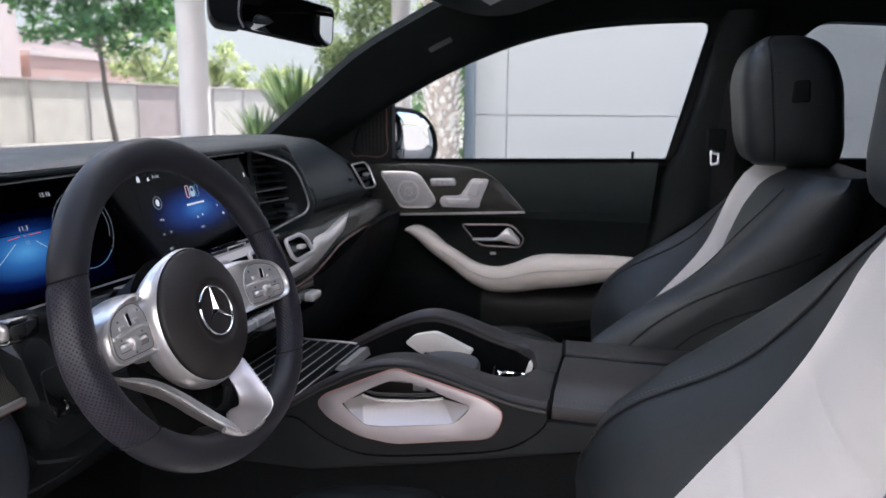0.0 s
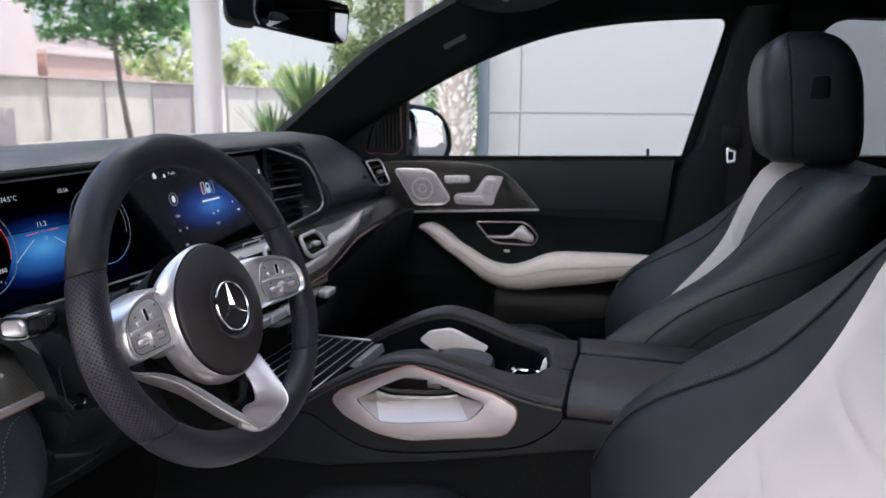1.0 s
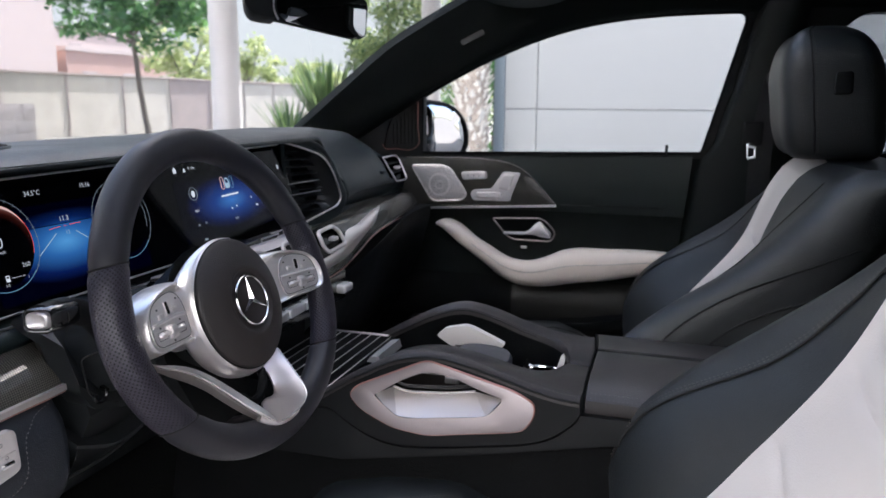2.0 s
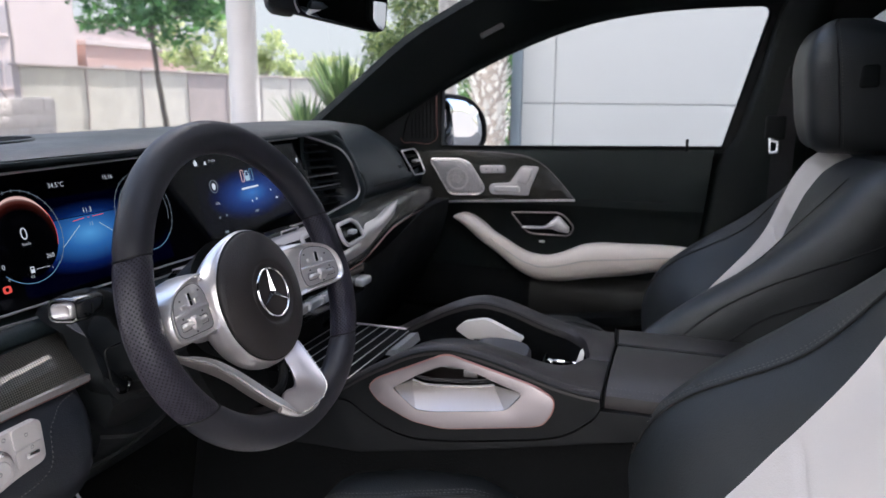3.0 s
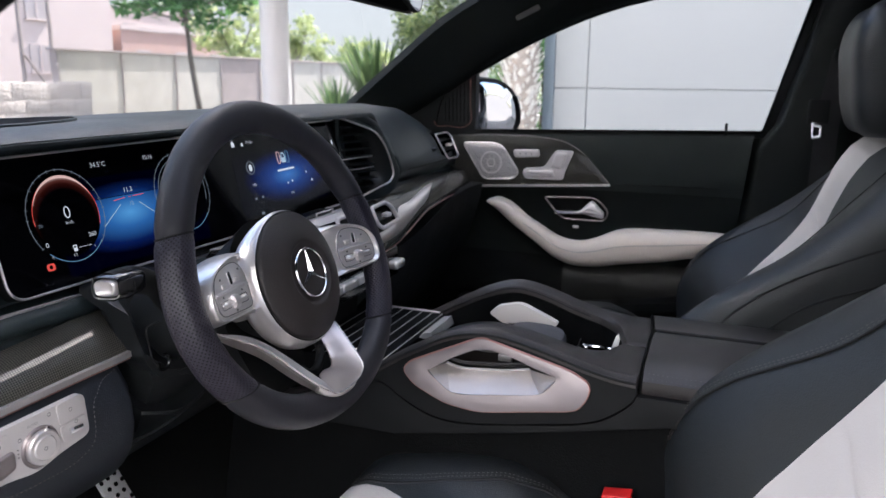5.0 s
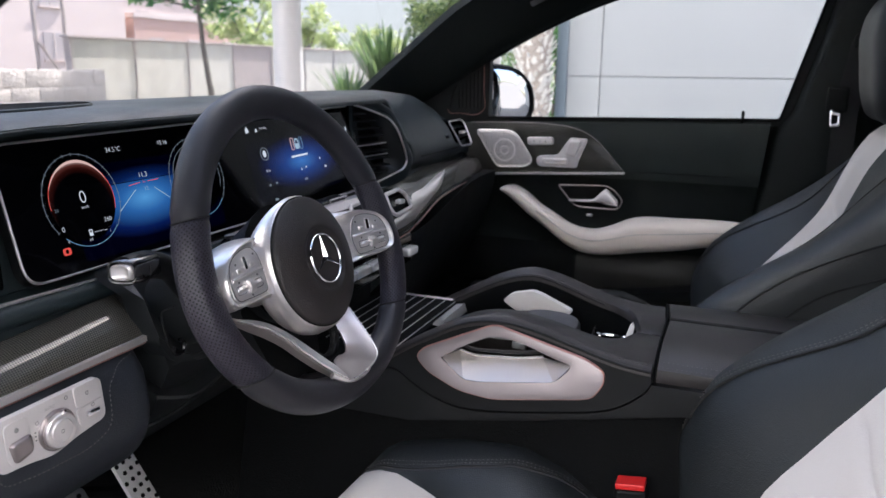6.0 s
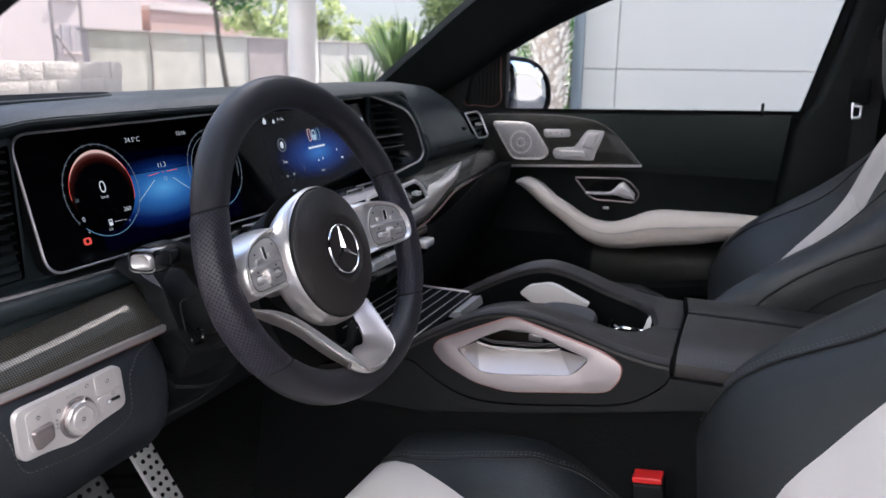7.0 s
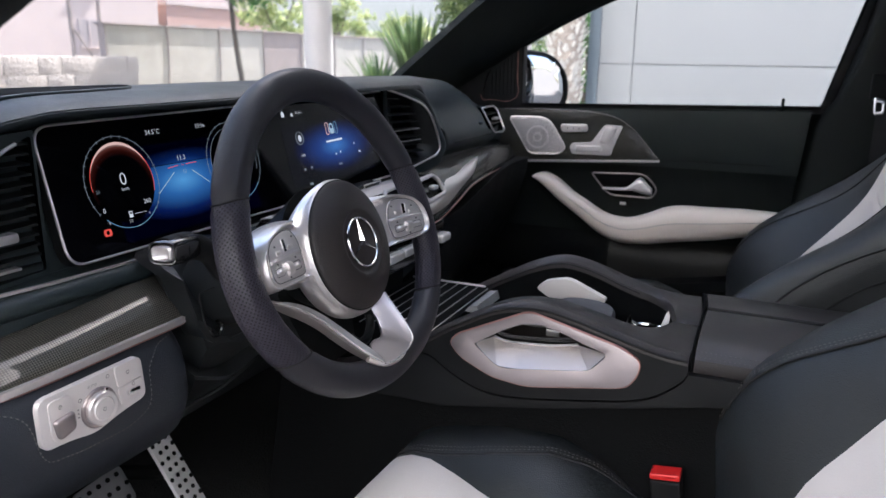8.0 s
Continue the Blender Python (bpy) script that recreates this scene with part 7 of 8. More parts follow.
    add("backrest_top", loft(lid, True, True), SEAT_LEATHER, st)
    # cushion
    cu = []
    for y, zi, zb, w, ih in ((0.062, 0.610, 0.600, 0.225, 0.144), (0.060, 0.655, 0.650, 0.240, 0.144), (0.045, 0.688, 0.688, 0.250, 0.144), (0.020, 0.700, 0.704, 0.254, 0.1435), (-0.01, 0.702, 0.712, 0.256, 0.1415), (-0.06, 0.700, 0.722, 0.258, 0.121), (-0.10, 0.696, 0.727, 0.258, 0.103), (-0.155, 0.690, 0.730, 0.256, 0.092), (-0.21, 0.684, 0.712, 0.252, 0.088), (-0.26, 0.676, 0.680, 0.246, 0.088), (-0.36, 0.655, 0.630, 0.236, 0.088), (-0.48, 0.65, 0.62, 0.23, 0.088)):
        half_ = [(0.0, zi), (ih * 0.5, zi + 0.001), (ih - 0.013, zi), (ih, zi - 0.002), (ih + 0.022, zi + (zb - zi) * 0.6), (ih + 0.06, zb), (w - 0.035, zb - 0.001), (w - 0.012, zb - 0.012), (w, min(zb - 0.04, 0.68)), (w + 0.002, 0.575), (w - 0.02, 0.54), (0.0, 0.54)]
        cu.append((y, half_))
    fin = []
    ys = spline([(y, 0) for y, _ in cu], 26)
    arr = np.array([[c2 for p in h for c2 in p] for _, h in cu])
    oy = np.array([y for y, _ in cu])
    for i, (y, _) in enumerate(ys):
        t = i / 25 * (len(cu) - 1)
        k = min(int(t), len(cu) - 2)
        u = t - k
        yy = oy[k] * (1 - u) + oy[k + 1] * u
        h = (arr[k] * (1 - u) + arr[k + 1] * u).reshape(-1, 2)
        fin.append((yy, [tuple(p) for p in h[:4]], spline([tuple(p) for p in h[3:]], 22)))
    for s in (-1, 1):
        cb = add("cushion_bolster", loft([[(cx + s * a, y, z) for a, z in sd] for y, fr, sd in fin], False, False), SEAT_LEATHER, st, "black leather cushion bolster")
        # double row of stitches with a fold beside it: along the thigh roll, then out to its corner
        rows_s = []
        for y, fr, sd in fin[2:]:
            a_ = float(np.interp(y, [-0.48, -0.263, -0.241, -0.214, -0.181, -0.149, -0.108, -0.057, 0.0, 0.05], [0.203, 0.203, 0.2025, 0.193, 0.181, 0.1685, 0.160, 0.1546, 0.1553, 0.157]))
            rows_s.append([(cx + s * (a_ + o), y, float(np.interp(a_ + o, [p[0] for p in sd[:14]], [p[1] for p in sd[:14]])) + 0.0008) for o in (-0.006, 0.0, 0.006)])
        add("bolster_seam", tube(spline([(x, y, z - 0.0012) for x, y, z in (r[0] for r in rows_s)], 80), 0.0018, 6), SEAM, cb)
        for k in (1, 2):
            add("stitching", stitches(spline([r[k] for r in rows_s], 150)), THREAD, cb)["kind"] = "stuff"
    add("cushion_insert", loft([[(cx - a, y, z) for a, z in reversed(fr)] + [(cx + a, y, z) for a, z in fr[1:]] for y, fr, sd in fin], False, False), WHITE_LEATHER, st, "white leather cushion panel")
    add("cushion_front", loft([[(cx + a, 0.062 - d, z) for a in np.linspace(-0.225, 0.225, 9)] for z, d in ((0.625, 0.0), (0.60, 0.002), (0.55, 0.012), (0.50, 0.03))], False, False), SEAT_LEATHER, st)
    add("seat_base", block(cx - 0.24, cx + 0.24, -0.50, 0.03, FLOOR_Z, 0.56, 0.02, 3), DEEP_BLACK, st)
    # headrest
    hr = thing("headrest", (cx, rest_y, 1.14), "black leather headrest on the seat back", "headrest", "front headrests")
    prof = [(1.138, 0.062, 0.098), (1.146, 0.071, 0.115), (1.170, 0.078, 0.124), (1.215, 0.080, 0.129), (1.262, 0.079, 0.129), (1.296, 0.069, 0.122), (1.318, 0.054, 0.104), (1.330, 0.034, 0.076), (1.335, 0.012, 0.03)]
    prof = [(z - low * smooth_step(1.22, 1.15, z), dy, dx) for z, dy, dx in prof]
    rings = []
    for z, dy, dx in spline(prof, 26):
        cyy = rest_y + nod * (z - 1.2)
        ring = []
        for q in np.linspace(0, 2 * math.pi, 41)[:-1]:
            c_, s_ = math.cos(q), math.sin(q)
            x = dx * math.copysign(abs(c_) ** 0.38, c_)
            y = dy * math.copysign(abs(s_) ** 0.42, s_)
            if s_ > 0:
                y -= 0.010 * (1 - (x / dx) ** 2) if dx > 0.05 else 0
            ring.append((cx + x, cyy + y, z))
        rings.append(ring)
    hb = add("headrest_pad", loft(rings), SEAT_LEATHER, hr)
    for s in (-1, 1):
        seam = [Vector(r[8 if s > 0 else 12]) for r in rings[3:24]]
        add("headrest_seam", tube([(cx + s * (abs(p.x - cx) + 0.0008), p.y - 0.004, p.z) for p in seam], 0.0014, 5), SEAM, hb)
        add("release_button", dome(rounded([(rest_y + 0.008, 1.226), (rest_y - 0.020, 1.228), (rest_y - 0.018, 1.262), (rest_y + 0.006, 1.260)], 0.006, 4), lambda a, b, c, s=s: Vector((cx + s * (0.1275 + c), a, b)), 0.004, 3, 0.15), SOFT_BLACK, hb)
        line = []
        for r, (z, dy, dx) in zip(rings[2:23], spline(prof, 26)[2:23]):
            yo = min(0.030, dy * 0.6)
            sn = (yo / dy) ** (1 / 0.42)
            line.append((cx + s * (dx * math.sqrt(1 - sn * sn) ** 0.38 + 0.0004), rest_y + nod * (z - 1.2) + yo - (0.010 * (1 - (math.sqrt(1 - sn * sn) ** 0.76)) if dx > 0.05 else 0), z))
        add("headrest_seam", tube(spline(line, 30), 0.0013, 5), SEAM, hb)
        add("stitching", stitches(spline([(x, y - 0.005, z) for x, y, z in line], 60), up=(s, 0, 0)), THREAD, hb)["kind"] = "stuff"
        add("post", tube([(cx + s * 0.06, rest_y - 0.04, 1.09), (cx + s * 0.06, rest_y - 0.02, 1.17)], 0.007, 10, up=(0, 1, 0)), CHROME, hr)
    return st, hr


make_seat(-0.38, "black and white leather driver's seat with stitched bolsters", 0.0, -0.664)
make_seat(0.38, "black and white leather passenger seat with stitched bolsters", 0.045, -0.616, 0.013, 0.010, 0.014, 0.12)
bk = thing("belt_buckle", (-0.18, -0.29, 0.68), "black seat belt buckle with red release key", "belt buckle")
BK = Matrix.Translation((-0.183, -0.296, 0.70)) @ Euler((radians(-8), 0, radians(0))).to_matrix().to_4x4()
add("buckle_body", block(-0.012, 0.012, -0.018, 0.018, -0.16, 0.0195, 0.004, 3, BK), SOFT_BLACK, bk)
add("release_key", block(-0.0115, 0.0115, -0.0172, 0.0172, 0.0198, 0.0275, 0.002, 3, BK), RED_PLASTIC, bk, "red release key")

# pedals
def pedal(name, cx, cy, cz, w, h, lean, yaw, label, steel):
    pd = thing(name, (cx, cy, cz), label, "pedal")
    M = Matrix.Translation((cx, cy, cz)) @ Euler((radians(lean), 0, radians(yaw))).to_matrix().to_4x4()
    out = rounded([(-w / 2, -h / 2), (w / 2, -h / 2), (w / 2, h / 2), (-w / 2, h / 2)], 0.008, 4)
    add("pedal_plate", plate(out, [], lambda a, b, c: M @ Vector((a, -c, b)), 0.006, bevel=0.002), steel, pd, "brushed steel pedal plate")
    nx, nz = max(2, int(w / 0.015)), int(h / 0.014)
    for j in range(nz):
        for i in range(nx):
            a = -w / 2 + (i + 0.5 + 0.25 * (1 if j % 2 else -1)) * w / nx
            b = -h / 2 + (j + 0.5) * h / nz
            add("rubber_stud", loft([[M @ Vector((a + r * math.cos(q), -d, b + r * math.sin(q))) for q in np.linspace(0, 2 * math.pi, 11)[:-1]] for d, r in ((0.005, 0.0036), (0.0078, 0.0034), (0.008, 0.002))]), SOFT_BLACK, pd)
    add("pedal_arm", tube([M @ Vector((0, 0.004, 0)), M @ Vector((0, 0.12, 0.04)), M @ Vector((0, 0.3, 0.2))], 0.012, 8), DEEP_BLACK, pd)
    return pd


pedal("accelerator_pedal", -0.243, 0.43, 0.57, 0.048, 0.150, -28, 12, "upright metal accelerator pedal with black rubber studs", PEDAL_STEEL)
pedal("brake_pedal", -0.372, 0.43, 0.598, 0.085, 0.055, -30, 6, "wide metal brake pedal with black rubber studs", BRAKE_STEEL)

# ================= outside =================
GROUND = mat("paving", (0.15, 0.14, 0.13), 0.85, bump=0.4, size=0.02, vary=0.18, patch=0.6)
PANEL_WHITE = mat("white_wall_panel", (0.287, 0.298, 0.303), 0.45, vary=0.025, patch=0.8)
JOINT = mat("panel_joint", (0.225, 0.232, 0.236), 0.7)
COLUMN = mat("white_column_paint", (0.55, 0.53, 0.53), 0.55, bump=0.1, size=0.01, vary=0.05, patch=0.4)
STEEL = mat("grey_steel", (0.16, 0.20, 0.24), 0.4, 0.3, vary=0.1, patch=0.2)
FENCE = mat("fence_plaster", (0.42, 0.39, 0.345), 0.85, bump=0.4, size=0.03, vary=0.24, patch=0.45)
COPING = mat("fence_coping", (0.30, 0.25, 0.235), 0.8, bump=0.3, size=0.02, vary=0.2, patch=0.3)
STONE = mat("pale_stone", (0.42, 0.375, 0.345), 0.85, bump=0.5, size=0.04, vary=0.12, patch=0.4)
HOUSE_PINK = mat("pink_plaster", (0.42, 0.27, 0.23), 0.85, bump=0.3, size=0.03, vary=0.1, patch=1.0)
HOUSE_PALE = mat("pale_plaster", (0.48, 0.39, 0.36), 0.85, bump=0.3, size=0.03, vary=0.1, patch=1.0)
DARK_WINDOW = mat("window_dark", (0.34, 0.29, 0.285), 0.3, vary=0.1, patch=0.4)
BARK = mat("bark", (0.12, 0.10, 0.085), 0.9, bump=0.8, size=0.02, vary=0.3, patch=0.08)
PALM_BARK = mat("palm_bark", (0.42, 0.36, 0.31), 0.9, bump=0.9, size=0.02, vary=0.35, patch=0.06)
PALM_FIBRE = mat("palm_fibre", (0.80, 0.75, 0.70), 0.9, bump=0.6, size=0.01, vary=0.3, patch=0.05)


def leaf_mat(name, a, b):
    m = mat(name, a, 0.5, vary=0.3, patch=0.3)
    nt = m.node_tree
    g = nt.nodes.new("ShaderNodeNewGeometry")
    mx = nt.nodes.new("ShaderNodeMix")
    mx.data_type = "RGBA"
    mx.inputs["A"].default_value = (*a, 1)
    mx.inputs["B"].default_value = (*b, 1)
    nt.links.new(g.outputs["Random Per Island"], mx.inputs["Factor"])
    p = nt.nodes["Principled BSDF"]
    nt.links.new(mx.outputs["Result"], p.inputs["Base Color"])
    tr = nt.nodes.new("ShaderNodeBsdfTranslucent")
    nt.links.new(mx.outputs["Result"], tr.inputs["Color"])
    ms = nt.nodes.new("ShaderNodeMixShader")
    ms.inputs[0].default_value = 0.4
    nt.links.new(p.outputs[0], ms.inputs[1])
    nt.links.new(tr.outputs[0], ms.inputs[2])
    nt.links.new(ms.outputs[0], nt.nodes["Material Output"].inputs["Surface"])
    return m


LEAF = leaf_mat("tree_leaves", (0.03, 0.10, 0.03), (0.11, 0.24, 0.07))
LEAF_PALE = leaf_mat("pale_leaves", (0.22, 0.29, 0.10), (0.44, 0.47, 0.22))
LEAF_SHRUB = leaf_mat("shrub_leaves", (0.04, 0.10, 0.035), (0.36, 0.42, 0.18))
LEAF_PALM = leaf_mat("palm_leaves", (0.04, 0.095, 0.035), (0.15, 0.21, 0.085))

gm = bmesh.new()
bmesh.ops.create_grid(gm, x_segments=2, y_segments=2, size=900)
ground = part("ground", gm, GROUND)
tagged(ground, "pale stone paving and ground around the car", "ground", kind="structure")

# building with white panel cladding on the car's right
wall = thing("wall_building", (6.0, -4, 0), "white panel-clad building wall with thin grey joints", "wall", kind="structure")
XW = 6.0
YE = 1.265
cols = [YE, 0.955] + [0.955 - 5.4 * k for k in range(1, 4)]
rows_z = [0.0, 1.133, 4.1, 7.1, 10.1, 13.1, 16.1]
for i in range(len(cols) - 1):
    for j in range(len(rows_z) - 1):
        add("panel", block(XW, XW + 0.06, cols[i + 1] + 0.004, cols[i] - 0.004, rows_z[j] + 0.004, rows_z[j + 1] - 0.004, 0.001, 1), PANEL_WHITE, wall)
add("wall_core", block(XW + 0.03, XW + 6.0, cols[-1], YE, 0.0, 16.0), JOINT, wall)
add("corner_strip", block(XW - 0.01, XW + 0.2, YE, YE + 0.10, 0.0, 16.1), STEEL, wall, "dark steel corner post")
# columns under the added canopy
def column(x, y, r, h, label):
    c = thing("column", (x, y, 0), label, "column", "white columns")
    add("shaft", loft([[(x + rr * math.cos(q), y + rr * math.sin(q), z) for q in np.linspace(0, 2 * math.pi, 33)[:-1]] for z, rr in ((0, r * 1.02), (0.4, r), (h, r * 0.97))]), COLUMN, c)
    add("base_collar", loft([[(x + rr * math.cos(q), y + rr * math.sin(q), z) for q in np.linspace(0, 2 * math.pi, 33)[:-1]] for z, rr in ((0, r * 1.15), (0.06, r * 1.15), (0.07, r * 1.05))]), COLUMN, c)
    return c


column(9.85, 6.9, 0.235, 5.2, "thick white round column standing on the paving")
column(11.67, 3.95, 0.17, 5.2, "slim white round column beside the building")

# boundary wall
FY = 16.0
fence = thing("boundary_wall", (16, FY, 0), "pale plastered boundary wall with darker coping", "garden wall")
f0, f1 = 13.62, 34.0
n = 0
x = f0
while x < f1:
    add("bay", block(x + 0.03, min(x + 2.15, f1), FY, FY + 0.18, 0, 1.86, 0.01, 1), COPING if n == 3 else FENCE, fence)
    add("pier", block(x - 0.03, x + 0.03, FY - 0.03, FY + 0.2, 0, 1.88, 0.01, 1), COPING, fence)
    x += 2.18
    n += 1
add("coping", block(f0 - 0.1, f1, FY - 0.06, FY + 0.24, 1.86, 1.92, 0.01, 1), COPING, fence)
lw = thing("low_wall", (9.5, 13, 0), "low wall of pale rough stone blocks", "garden wall")
rnd = random.Random(5)
for j in range(3):
    x = 4.0 - rnd.random() * 0.4
    while x < 11.7:
        w = 0.5 + rnd.random() * 0.4
        add("stone", block(x + 0.004, min(x + w, 11.8), 13.0 + rnd.random() * 0.02, 13.5, j * 0.36 + 0.004, (j + 1) * 0.36 - 0.002, 0.014, 2), STONE, lw)
        x += w
add("wall_core", block(3.6, 11.7, 13.02, 13.45, 0, 1.06), STONE, lw)


def house(name, x, y, w, d, h, m, label, wins, roof=False, yaw=0):
    hs = thing(name, pose(x, y, 0, 0, 0, yaw), label, "house", "houses behind the wall")
    M = pose(x, y, 0, 0, 0, yaw)
    add("wall", block(-w / 2, w / 2, 0, d, 0, h, 0.02, 1, M), m, hs)
    add("parapet", block(-w / 2 - 0.1, w / 2 + 0.1, -0.1, d, h, h + 0.35, 0.02, 1, M), HOUSE_PALE, hs)
    for (a, z, ww, hh) in wins:
        wn_ = add("window", block(a - ww / 2, a + ww / 2, -0.06, 0.05, z, z + hh, 0.01, 1, M), DARK_WINDOW, hs)
        add("sill", block(a - ww / 2 - 0.1, a + ww / 2 + 0.1, -0.16, 0.0, z - 0.1, z, 0.01, 1, M), HOUSE_PALE, wn_)
        add("frame_bar", block(a - 0.04, a + 0.04, -0.09, -0.05, z, z + hh, 0, 1, M), HOUSE_PALE, wn_)
    return hs


house("house", 27.9, 40, 23.8, 10, 9.5, HOUSE_PALE, "pale pink plastered house with recessed shaded windows", [(a, z, 1.5, 1.7) for a in (-9, -2, 6) for z in (1.4, 4.6)])
house("house", 46.6, 40, 12, 10, 4.4, HOUSE_PINK, "low pink house behind the wall", [(-4, 1.6, 1.4, 1.5), (0, 1.6, 1.4, 1.5), (4, 1.6, 1.4, 1.5)])
house("house", 60, 52, 18, 10, 7.0, HOUSE_PALE, "pale house far behind the trees", [(-6, 1.6, 1.6, 1.6), (-2, 1.6, 1.6, 1.6), (2, 1.6, 1.6, 1.6), (6, 1.6, 1.6, 1.6), (-6, 4.6, 1.6, 1.4), (2, 4.6, 1.6, 1.4)])


def leaves(bm, centre, radius, count, size, rnd_, flat=0.7, droop=0.0):
    """Many small pointed leaves scattered in a clump."""
    for _ in range(count):
        d = Vector((rnd_.gauss(0, 1), rnd_.gauss(0, 1), rnd_.gauss(0, 1) * flat))
        d = d.normalized() * (radius * rnd_.random() ** 0.45) if d.length > 0 else d
        p = Vector(centre) + d
        ax = Vector((rnd_.gauss(0, 1), rnd_.gauss(0, 1), rnd_.gauss(0, 0.6) - droop)).normalized()
        sd = ax.cross(Vector((rnd_.gauss(0, 1), rnd_.gauss(0, 1), rnd_.gauss(0, 1)))).normalized()
        L = size * (0.6 + rnd_.random() * 0.8)
        v = [bm.verts.new(q) for q in (p - ax * L * 0.5, p + sd * L * 0.22, p + ax * L * 0.5, p - sd * L * 0.22)]
        bm.faces.new(v)


def limb(a, b, r0, r1, bend, rnd_, n=8):
    a, b = Vector(a), Vector(b)
    mid = (a + b) / 2 + Vector((rnd_.uniform(-1, 1), rnd_.uniform(-1, 1), rnd_.uniform(-0.3, 0.3))) * bend
    pts = spline([tuple(a), tuple(mid), tuple(b)], n)
    rings = []
    for i, (p, t, s, u) in enumerate(frames_along(pts, (0.3, 0.9, 0.2))):
        r = r0 + (r1 - r0) * i / (n - 1)
        rings.append([p + s * r * math.cos(q) + u * r * math.sin(q) for q in np.linspace(0, 2 * math.pi, 9)[:-1]])
    return loft(rings)


def tree(x, y, h, spread, m, label, seed, trunk_h, r0, leaf, clumps, per, lean=(0, 0), group=""):
    rd = random.Random(seed)
    t = thing("tree", (x, y, 0), label, "tree", group)
    top = Vector((x + lean[0], y + lean[1], trunk_h))
    add("trunk", limb((x, y, 0), top, r0, r0 * 0.6, 0.10, rd, 12), BARK, t)
    bm = bmesh.new()
    for k in range(clumps):
        a = rd.uniform(0, 2 * math.pi)
        rr = spread * math.sqrt(rd.random())
        c = top + Vector((rr * math.cos(a), rr * math.sin(a), rd.uniform(-0.1, 1.0) * (h - trunk_h) * (1 - 0.6 * (rr / spread) ** 2)))
        if k < 9:
            add("limb", limb(top + Vector((0, 0, rd.uniform(-0.5, 0.2))), c, r0 * 0.45, r0 * 0.1, 0.2, rd), BARK, t)
        leaves(bm, c, spread * rd.uniform(0.18, 0.34), per, leaf, rd, 0.6, 0.5)
    add("crown", bm, m, t)
    return t


tree(15.75, 13.3, 5.8, 1.95, LEAF, "young tree with slender leaning trunk and feathery green crown", 3, 3.05, 0.085, 0.24, 38, 150, (-0.42, 0.0))
tree(39.5, 30, 6.6, 2.7, LEAF_PALE, "pale green tree beyond the boundary wall", 8, 2.2, 0.2, 0.32, 34, 90, group="trees beyond the wall")
tree(46.5, 30, 5.8, 2.6, LEAF_PALE, "pale green tree beyond the boundary wall", 9, 1.8, 0.2, 0.32, 32, 90, group="trees beyond the wall")
tree(59, 31, 4.6, 3.2, LEAF_PALE, "pale green tree beyond the boundary wall", 12, 1.5, 0.2, 0.32, 34, 90, group="trees beyond the wall")


def shrub(x, y, r, h, m, label, seed, n, size, base=0.0):
    rd = random.Random(seed)
    s = thing("shrub", (x, y, 0), label, "shrub")
    bm = bmesh.new()
    for k in range(n):
        a = rd.uniform(0, 2 * math.pi)
        rr = r * math.sqrt(rd.random())
        leaves(bm, (x + rr * math.cos(a), y + rr * math.sin(a), base + h * rd.random() * (1 - 0.3 * rr / r)), r * 0.28, 90, size, rd, 0.9)
    add("foliage", bm, m, s)
    add("stem", limb((x, y, 0), (x, y, h * 0.7), 0.05, 0.02, 0.1, rd), BARK, s)
    return s


shrub(16.9, 6.9, 1.15, 6.0, LEAF_SHRUB, "tall dense shrub with mixed dark and light leaves", 21, 130, 0.13)
shrub(18.4, 5.6, 1.0, 5.5, LEAF_SHRUB, "tall dense shrub beside the slim column", 22, 80, 0.13)
shrub(13.5, 3.3, 0.9, 2.6, LEAF, "dark shrub at the foot of the palm", 23, 50, 0.12)


def fan_palm(x, y, h, n, size, label, seed):
    """Low palm: a tuft of long upright folded blades that arch at the tip."""
    rd = random.Random(seed)
    p = thing("palm_shrub", (x, y, 0), label, "palm")
    bm = bmesh.new()
    for k in range(n):
        a = rd.uniform(0, 2 * math.pi)
        lean = rd.uniform(0.05, 0.55)
        L = size * rd.uniform(0.6, 1.1)
        base = Vector((x + 0.12 * math.cos(a), y + 0.12 * math.sin(a), h))
        out = Vector((math.cos(a), math.sin(a), 0))
        side = Vector((-math.sin(a), math.cos(a), 0))
        rows_ = []
        for i in range(7):
            u = i / 6
            q = base + out * L * (lean * u + 0.25 * lean * u * u) + Vector((0, 0, L * (u - 0.22 * lean * u * u)))
            wd = 0.026 * size * (0.35 + 1.3 * u) * (1 - u) ** 0.6 + 0.004
            rows_.append([bm.verts.new(v) for v in (q - side * wd, q + out * wd * 0.5, q + side * wd)])
        for r0, r1 in zip(rows_, rows_[1:]):
            bm.faces.new((r0[0], r0[1], r1[1], r1[0]))
            bm.faces.new((r0[1], r0[2], r1[2], r1[1]))
    add("frond_tuft", bm, LEAF_PALM, p)
    add("stump", limb((x, y, 0), (x, y, h + 0.05), 0.13, 0.10, 0.02, rd), PALM_BARK, p)
    return p


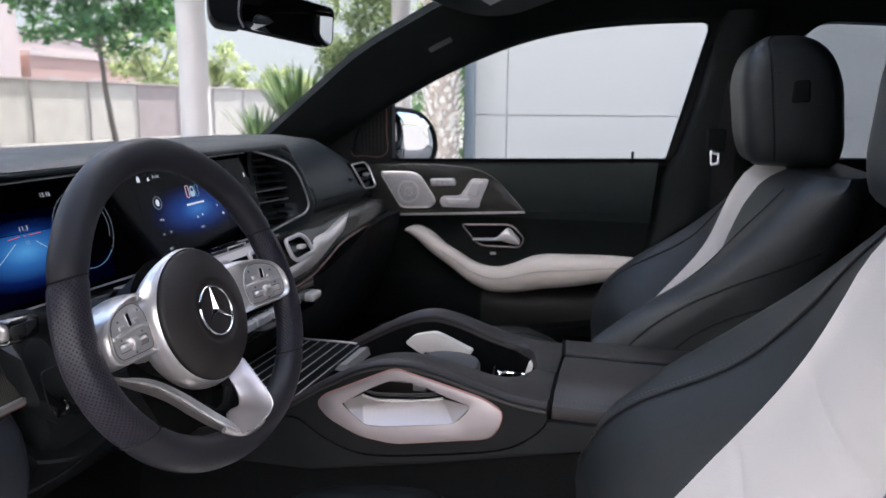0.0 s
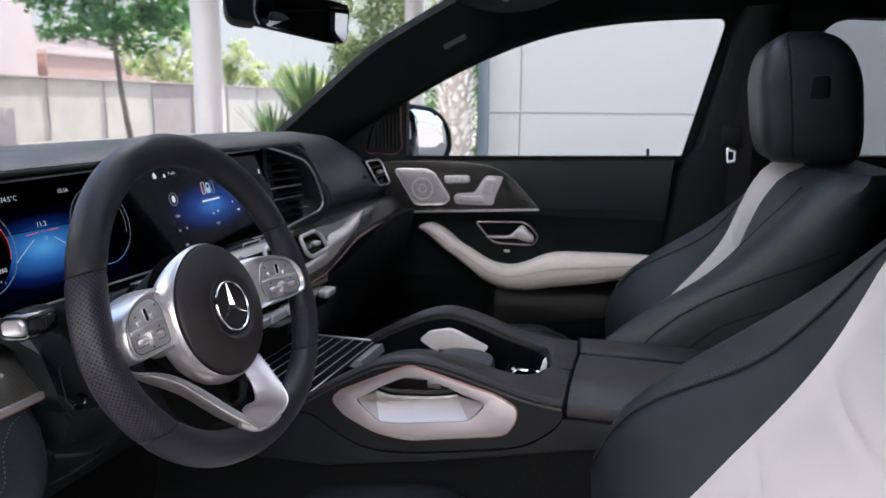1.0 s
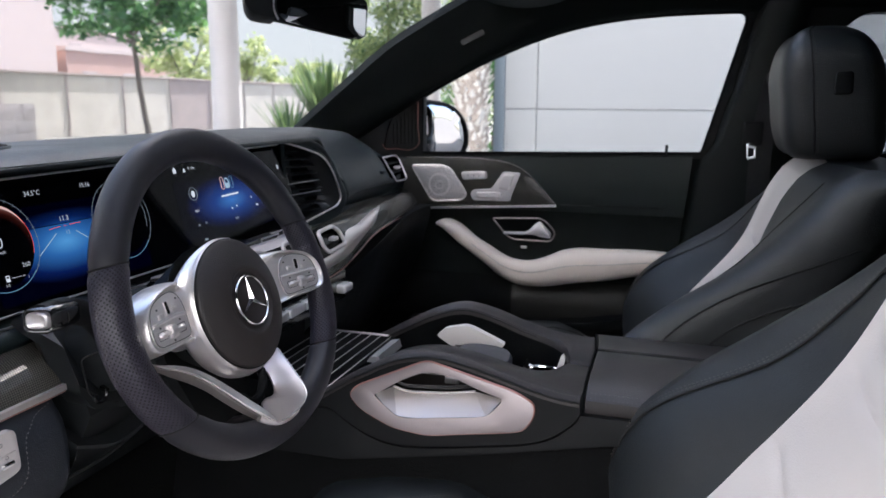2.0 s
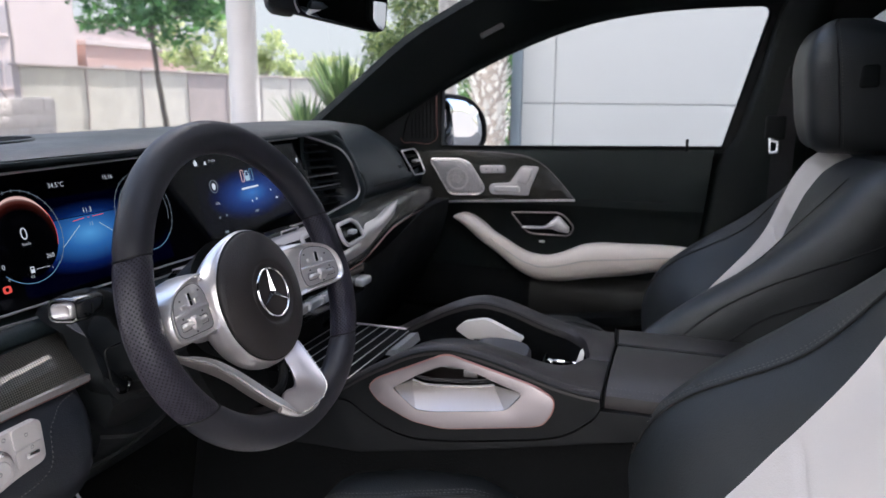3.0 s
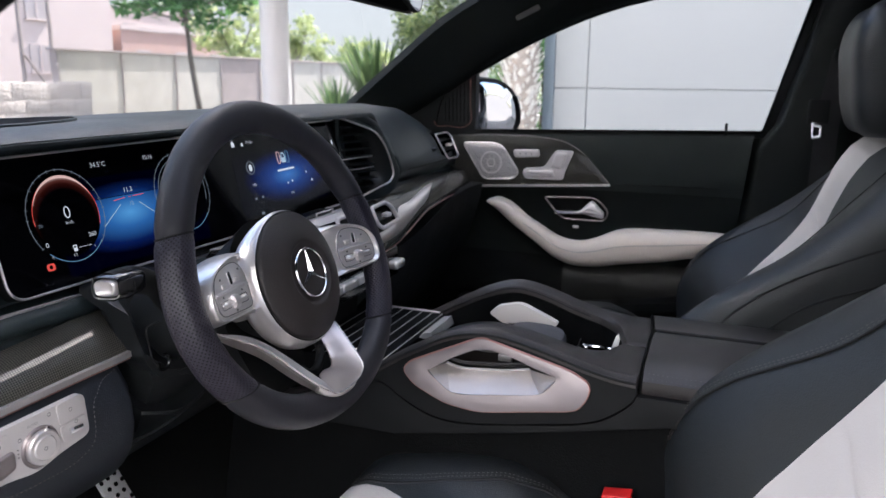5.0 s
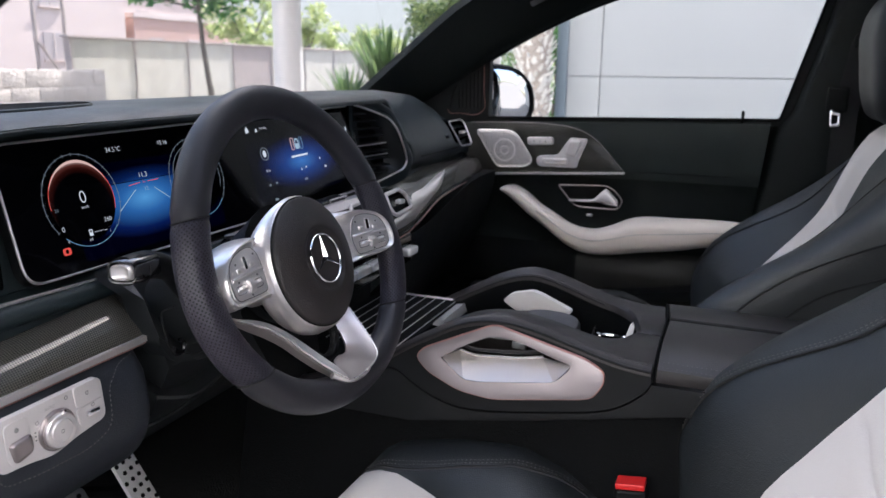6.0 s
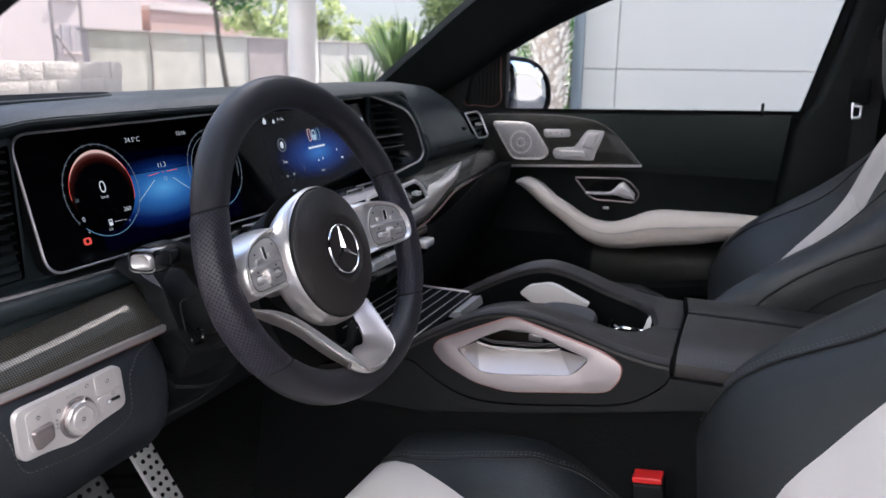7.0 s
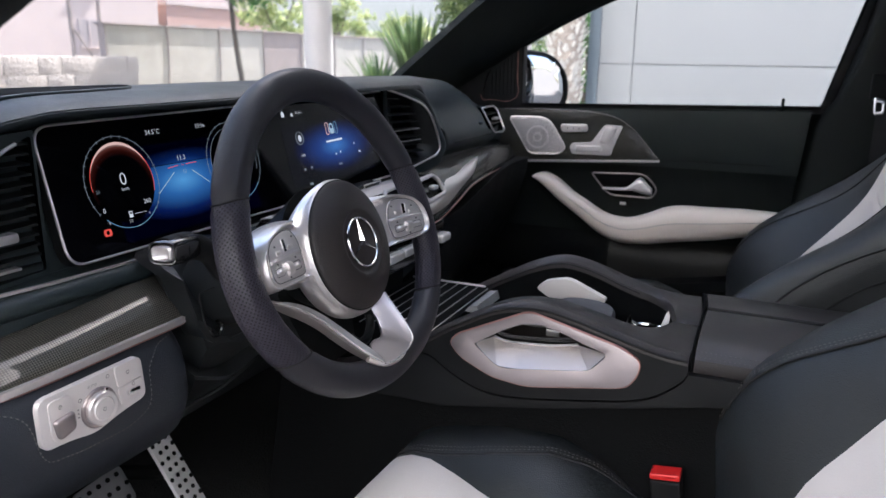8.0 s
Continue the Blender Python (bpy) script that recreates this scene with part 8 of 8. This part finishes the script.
fan_palm(16.5, 8.4, 0.25, 120, 2.05, "low palm tuft with long upright green fronds", 31)
fan_palm(14.7, 8.5, 0.1, 70, 1.15, "small palm tuft with arching dark fronds", 32)
for px_ in (13.22, 14.12):
    pole = thing("support_pole", (px_, 16.7, 0), "thin dark metal pole with a slanting brace", "pole", "poles by the wall")
    add("shaft", tube([(px_, 16.7, 0), (px_, 16.7, 4.5)], 0.05, 8, up=(0, 1, 0)), COPING, pole)
    add("brace", tube([(px_ + 0.03, 16.65, 1.72), (px_ + 0.55, 16.65, 1.05)], 0.03, 8, up=(0, 1, 0)), COPING, pole)

# tall palm trunk beside the building
palm = thing("palm_tree", (5.55, 1.62, 0), "thick palm trunk with shaggy pale cut leaf bases", "palm")
rd = random.Random(41)
PX0, PY0 = 5.75, 1.52
rings = []
for z in np.linspace(0, 6.5, 60):
    r = 0.155 + 0.02 * math.sin(z * 9) * 0.3 + 0.05 * math.exp(-z * 3)
    rings.append([(PX0 + (r + rd.uniform(-0.012, 0.012)) * math.cos(q), PY0 + (r + rd.uniform(-0.012, 0.012)) * math.sin(q), z) for q in np.linspace(0, 2 * math.pi, 21)[:-1]])
add("trunk", loft(rings), PALM_BARK, palm)
fib = bmesh.new()
for z in np.arange(0.05, 6.3, 0.05):
    for k in range(9):
        a = 2 * math.pi * (k / 9) + z * 7.3 + rd.uniform(-0.2, 0.2)
        o = Vector((math.cos(a), math.sin(a), 0))
        tq = Vector((-math.sin(a), math.cos(a), 0))
        b = Vector((PX0, PY0, z)) + o * 0.15
        L = rd.uniform(0.03, 0.085)
        w = rd.uniform(0.018, 0.04)
        tip = b + o * L * 0.75 + Vector((0, 0, rd.uniform(0.02, 0.09)))
        v = [fib.verts.new(q) for q in (b - tq * w, b + tq * w, tip + tq * w * 0.35, tip - tq * w * 0.35, b - Vector((0, 0, 0.03)) - o * 0.0, tip - Vector((0, 0, 0.015)))]
        fib.faces.new((v[0], v[1], v[2], v[3]))
        fib.faces.new((v[0], v[3], v[5], v[4]))
        fib.faces.new((v[1], v[4], v[5], v[2]))
add("fibre_cover", fib, PALM_FIBRE, palm, "pale fibrous leaf bases")["kind"] = "stuff"

# unseen sunlit wall, added for bounce light; closes the court behind the camera
back = thing("wall_bounce", (-5.4, 0, 0), "unseen plain white wall, added to bounce sunlight into the cabin", "wall", kind="structure")
add("bounce_slab", block(-5.8, -5.4, -18, 14, 0, 13.0, 0.02, 1), mat("bounce_render", (0.85, 0.85, 0.85), 0.8, bump=0.2, size=0.02, vary=0.04, patch=1.0), back)
add("plinth", block(-5.4, -5.3, -16, 12, 0, 0.5, 0.02, 1), STONE, back)

# unseen flat slab over the columns, added to hold back skylight
can = thing("canopy", (9, 4.7, 5.2), "unseen flat pale slab, added over the columns to cut skylight", "canopy", kind="structure")
add("slab", block(5.0, 13.0, 1.4, 8.0, 5.2, 5.5, 0.02, 1), COLUMN, can)

# pale hazy sky low over the distance
haze = thing("backdrop", (0, 0, 0), "pale hazy blue sky low over the distance", "sky", kind="structure")
arc = [(math.radians(a)) for a in range(-30, 131, 5)]
add("haze", loft([[(400 * math.cos(a), 400 * math.sin(a), z) for a in arc] for z in (-5, 60, 120, 190)], False, False), glow("hazy_sky", (0.93, 0.965, 1.0), 0.205), haze)
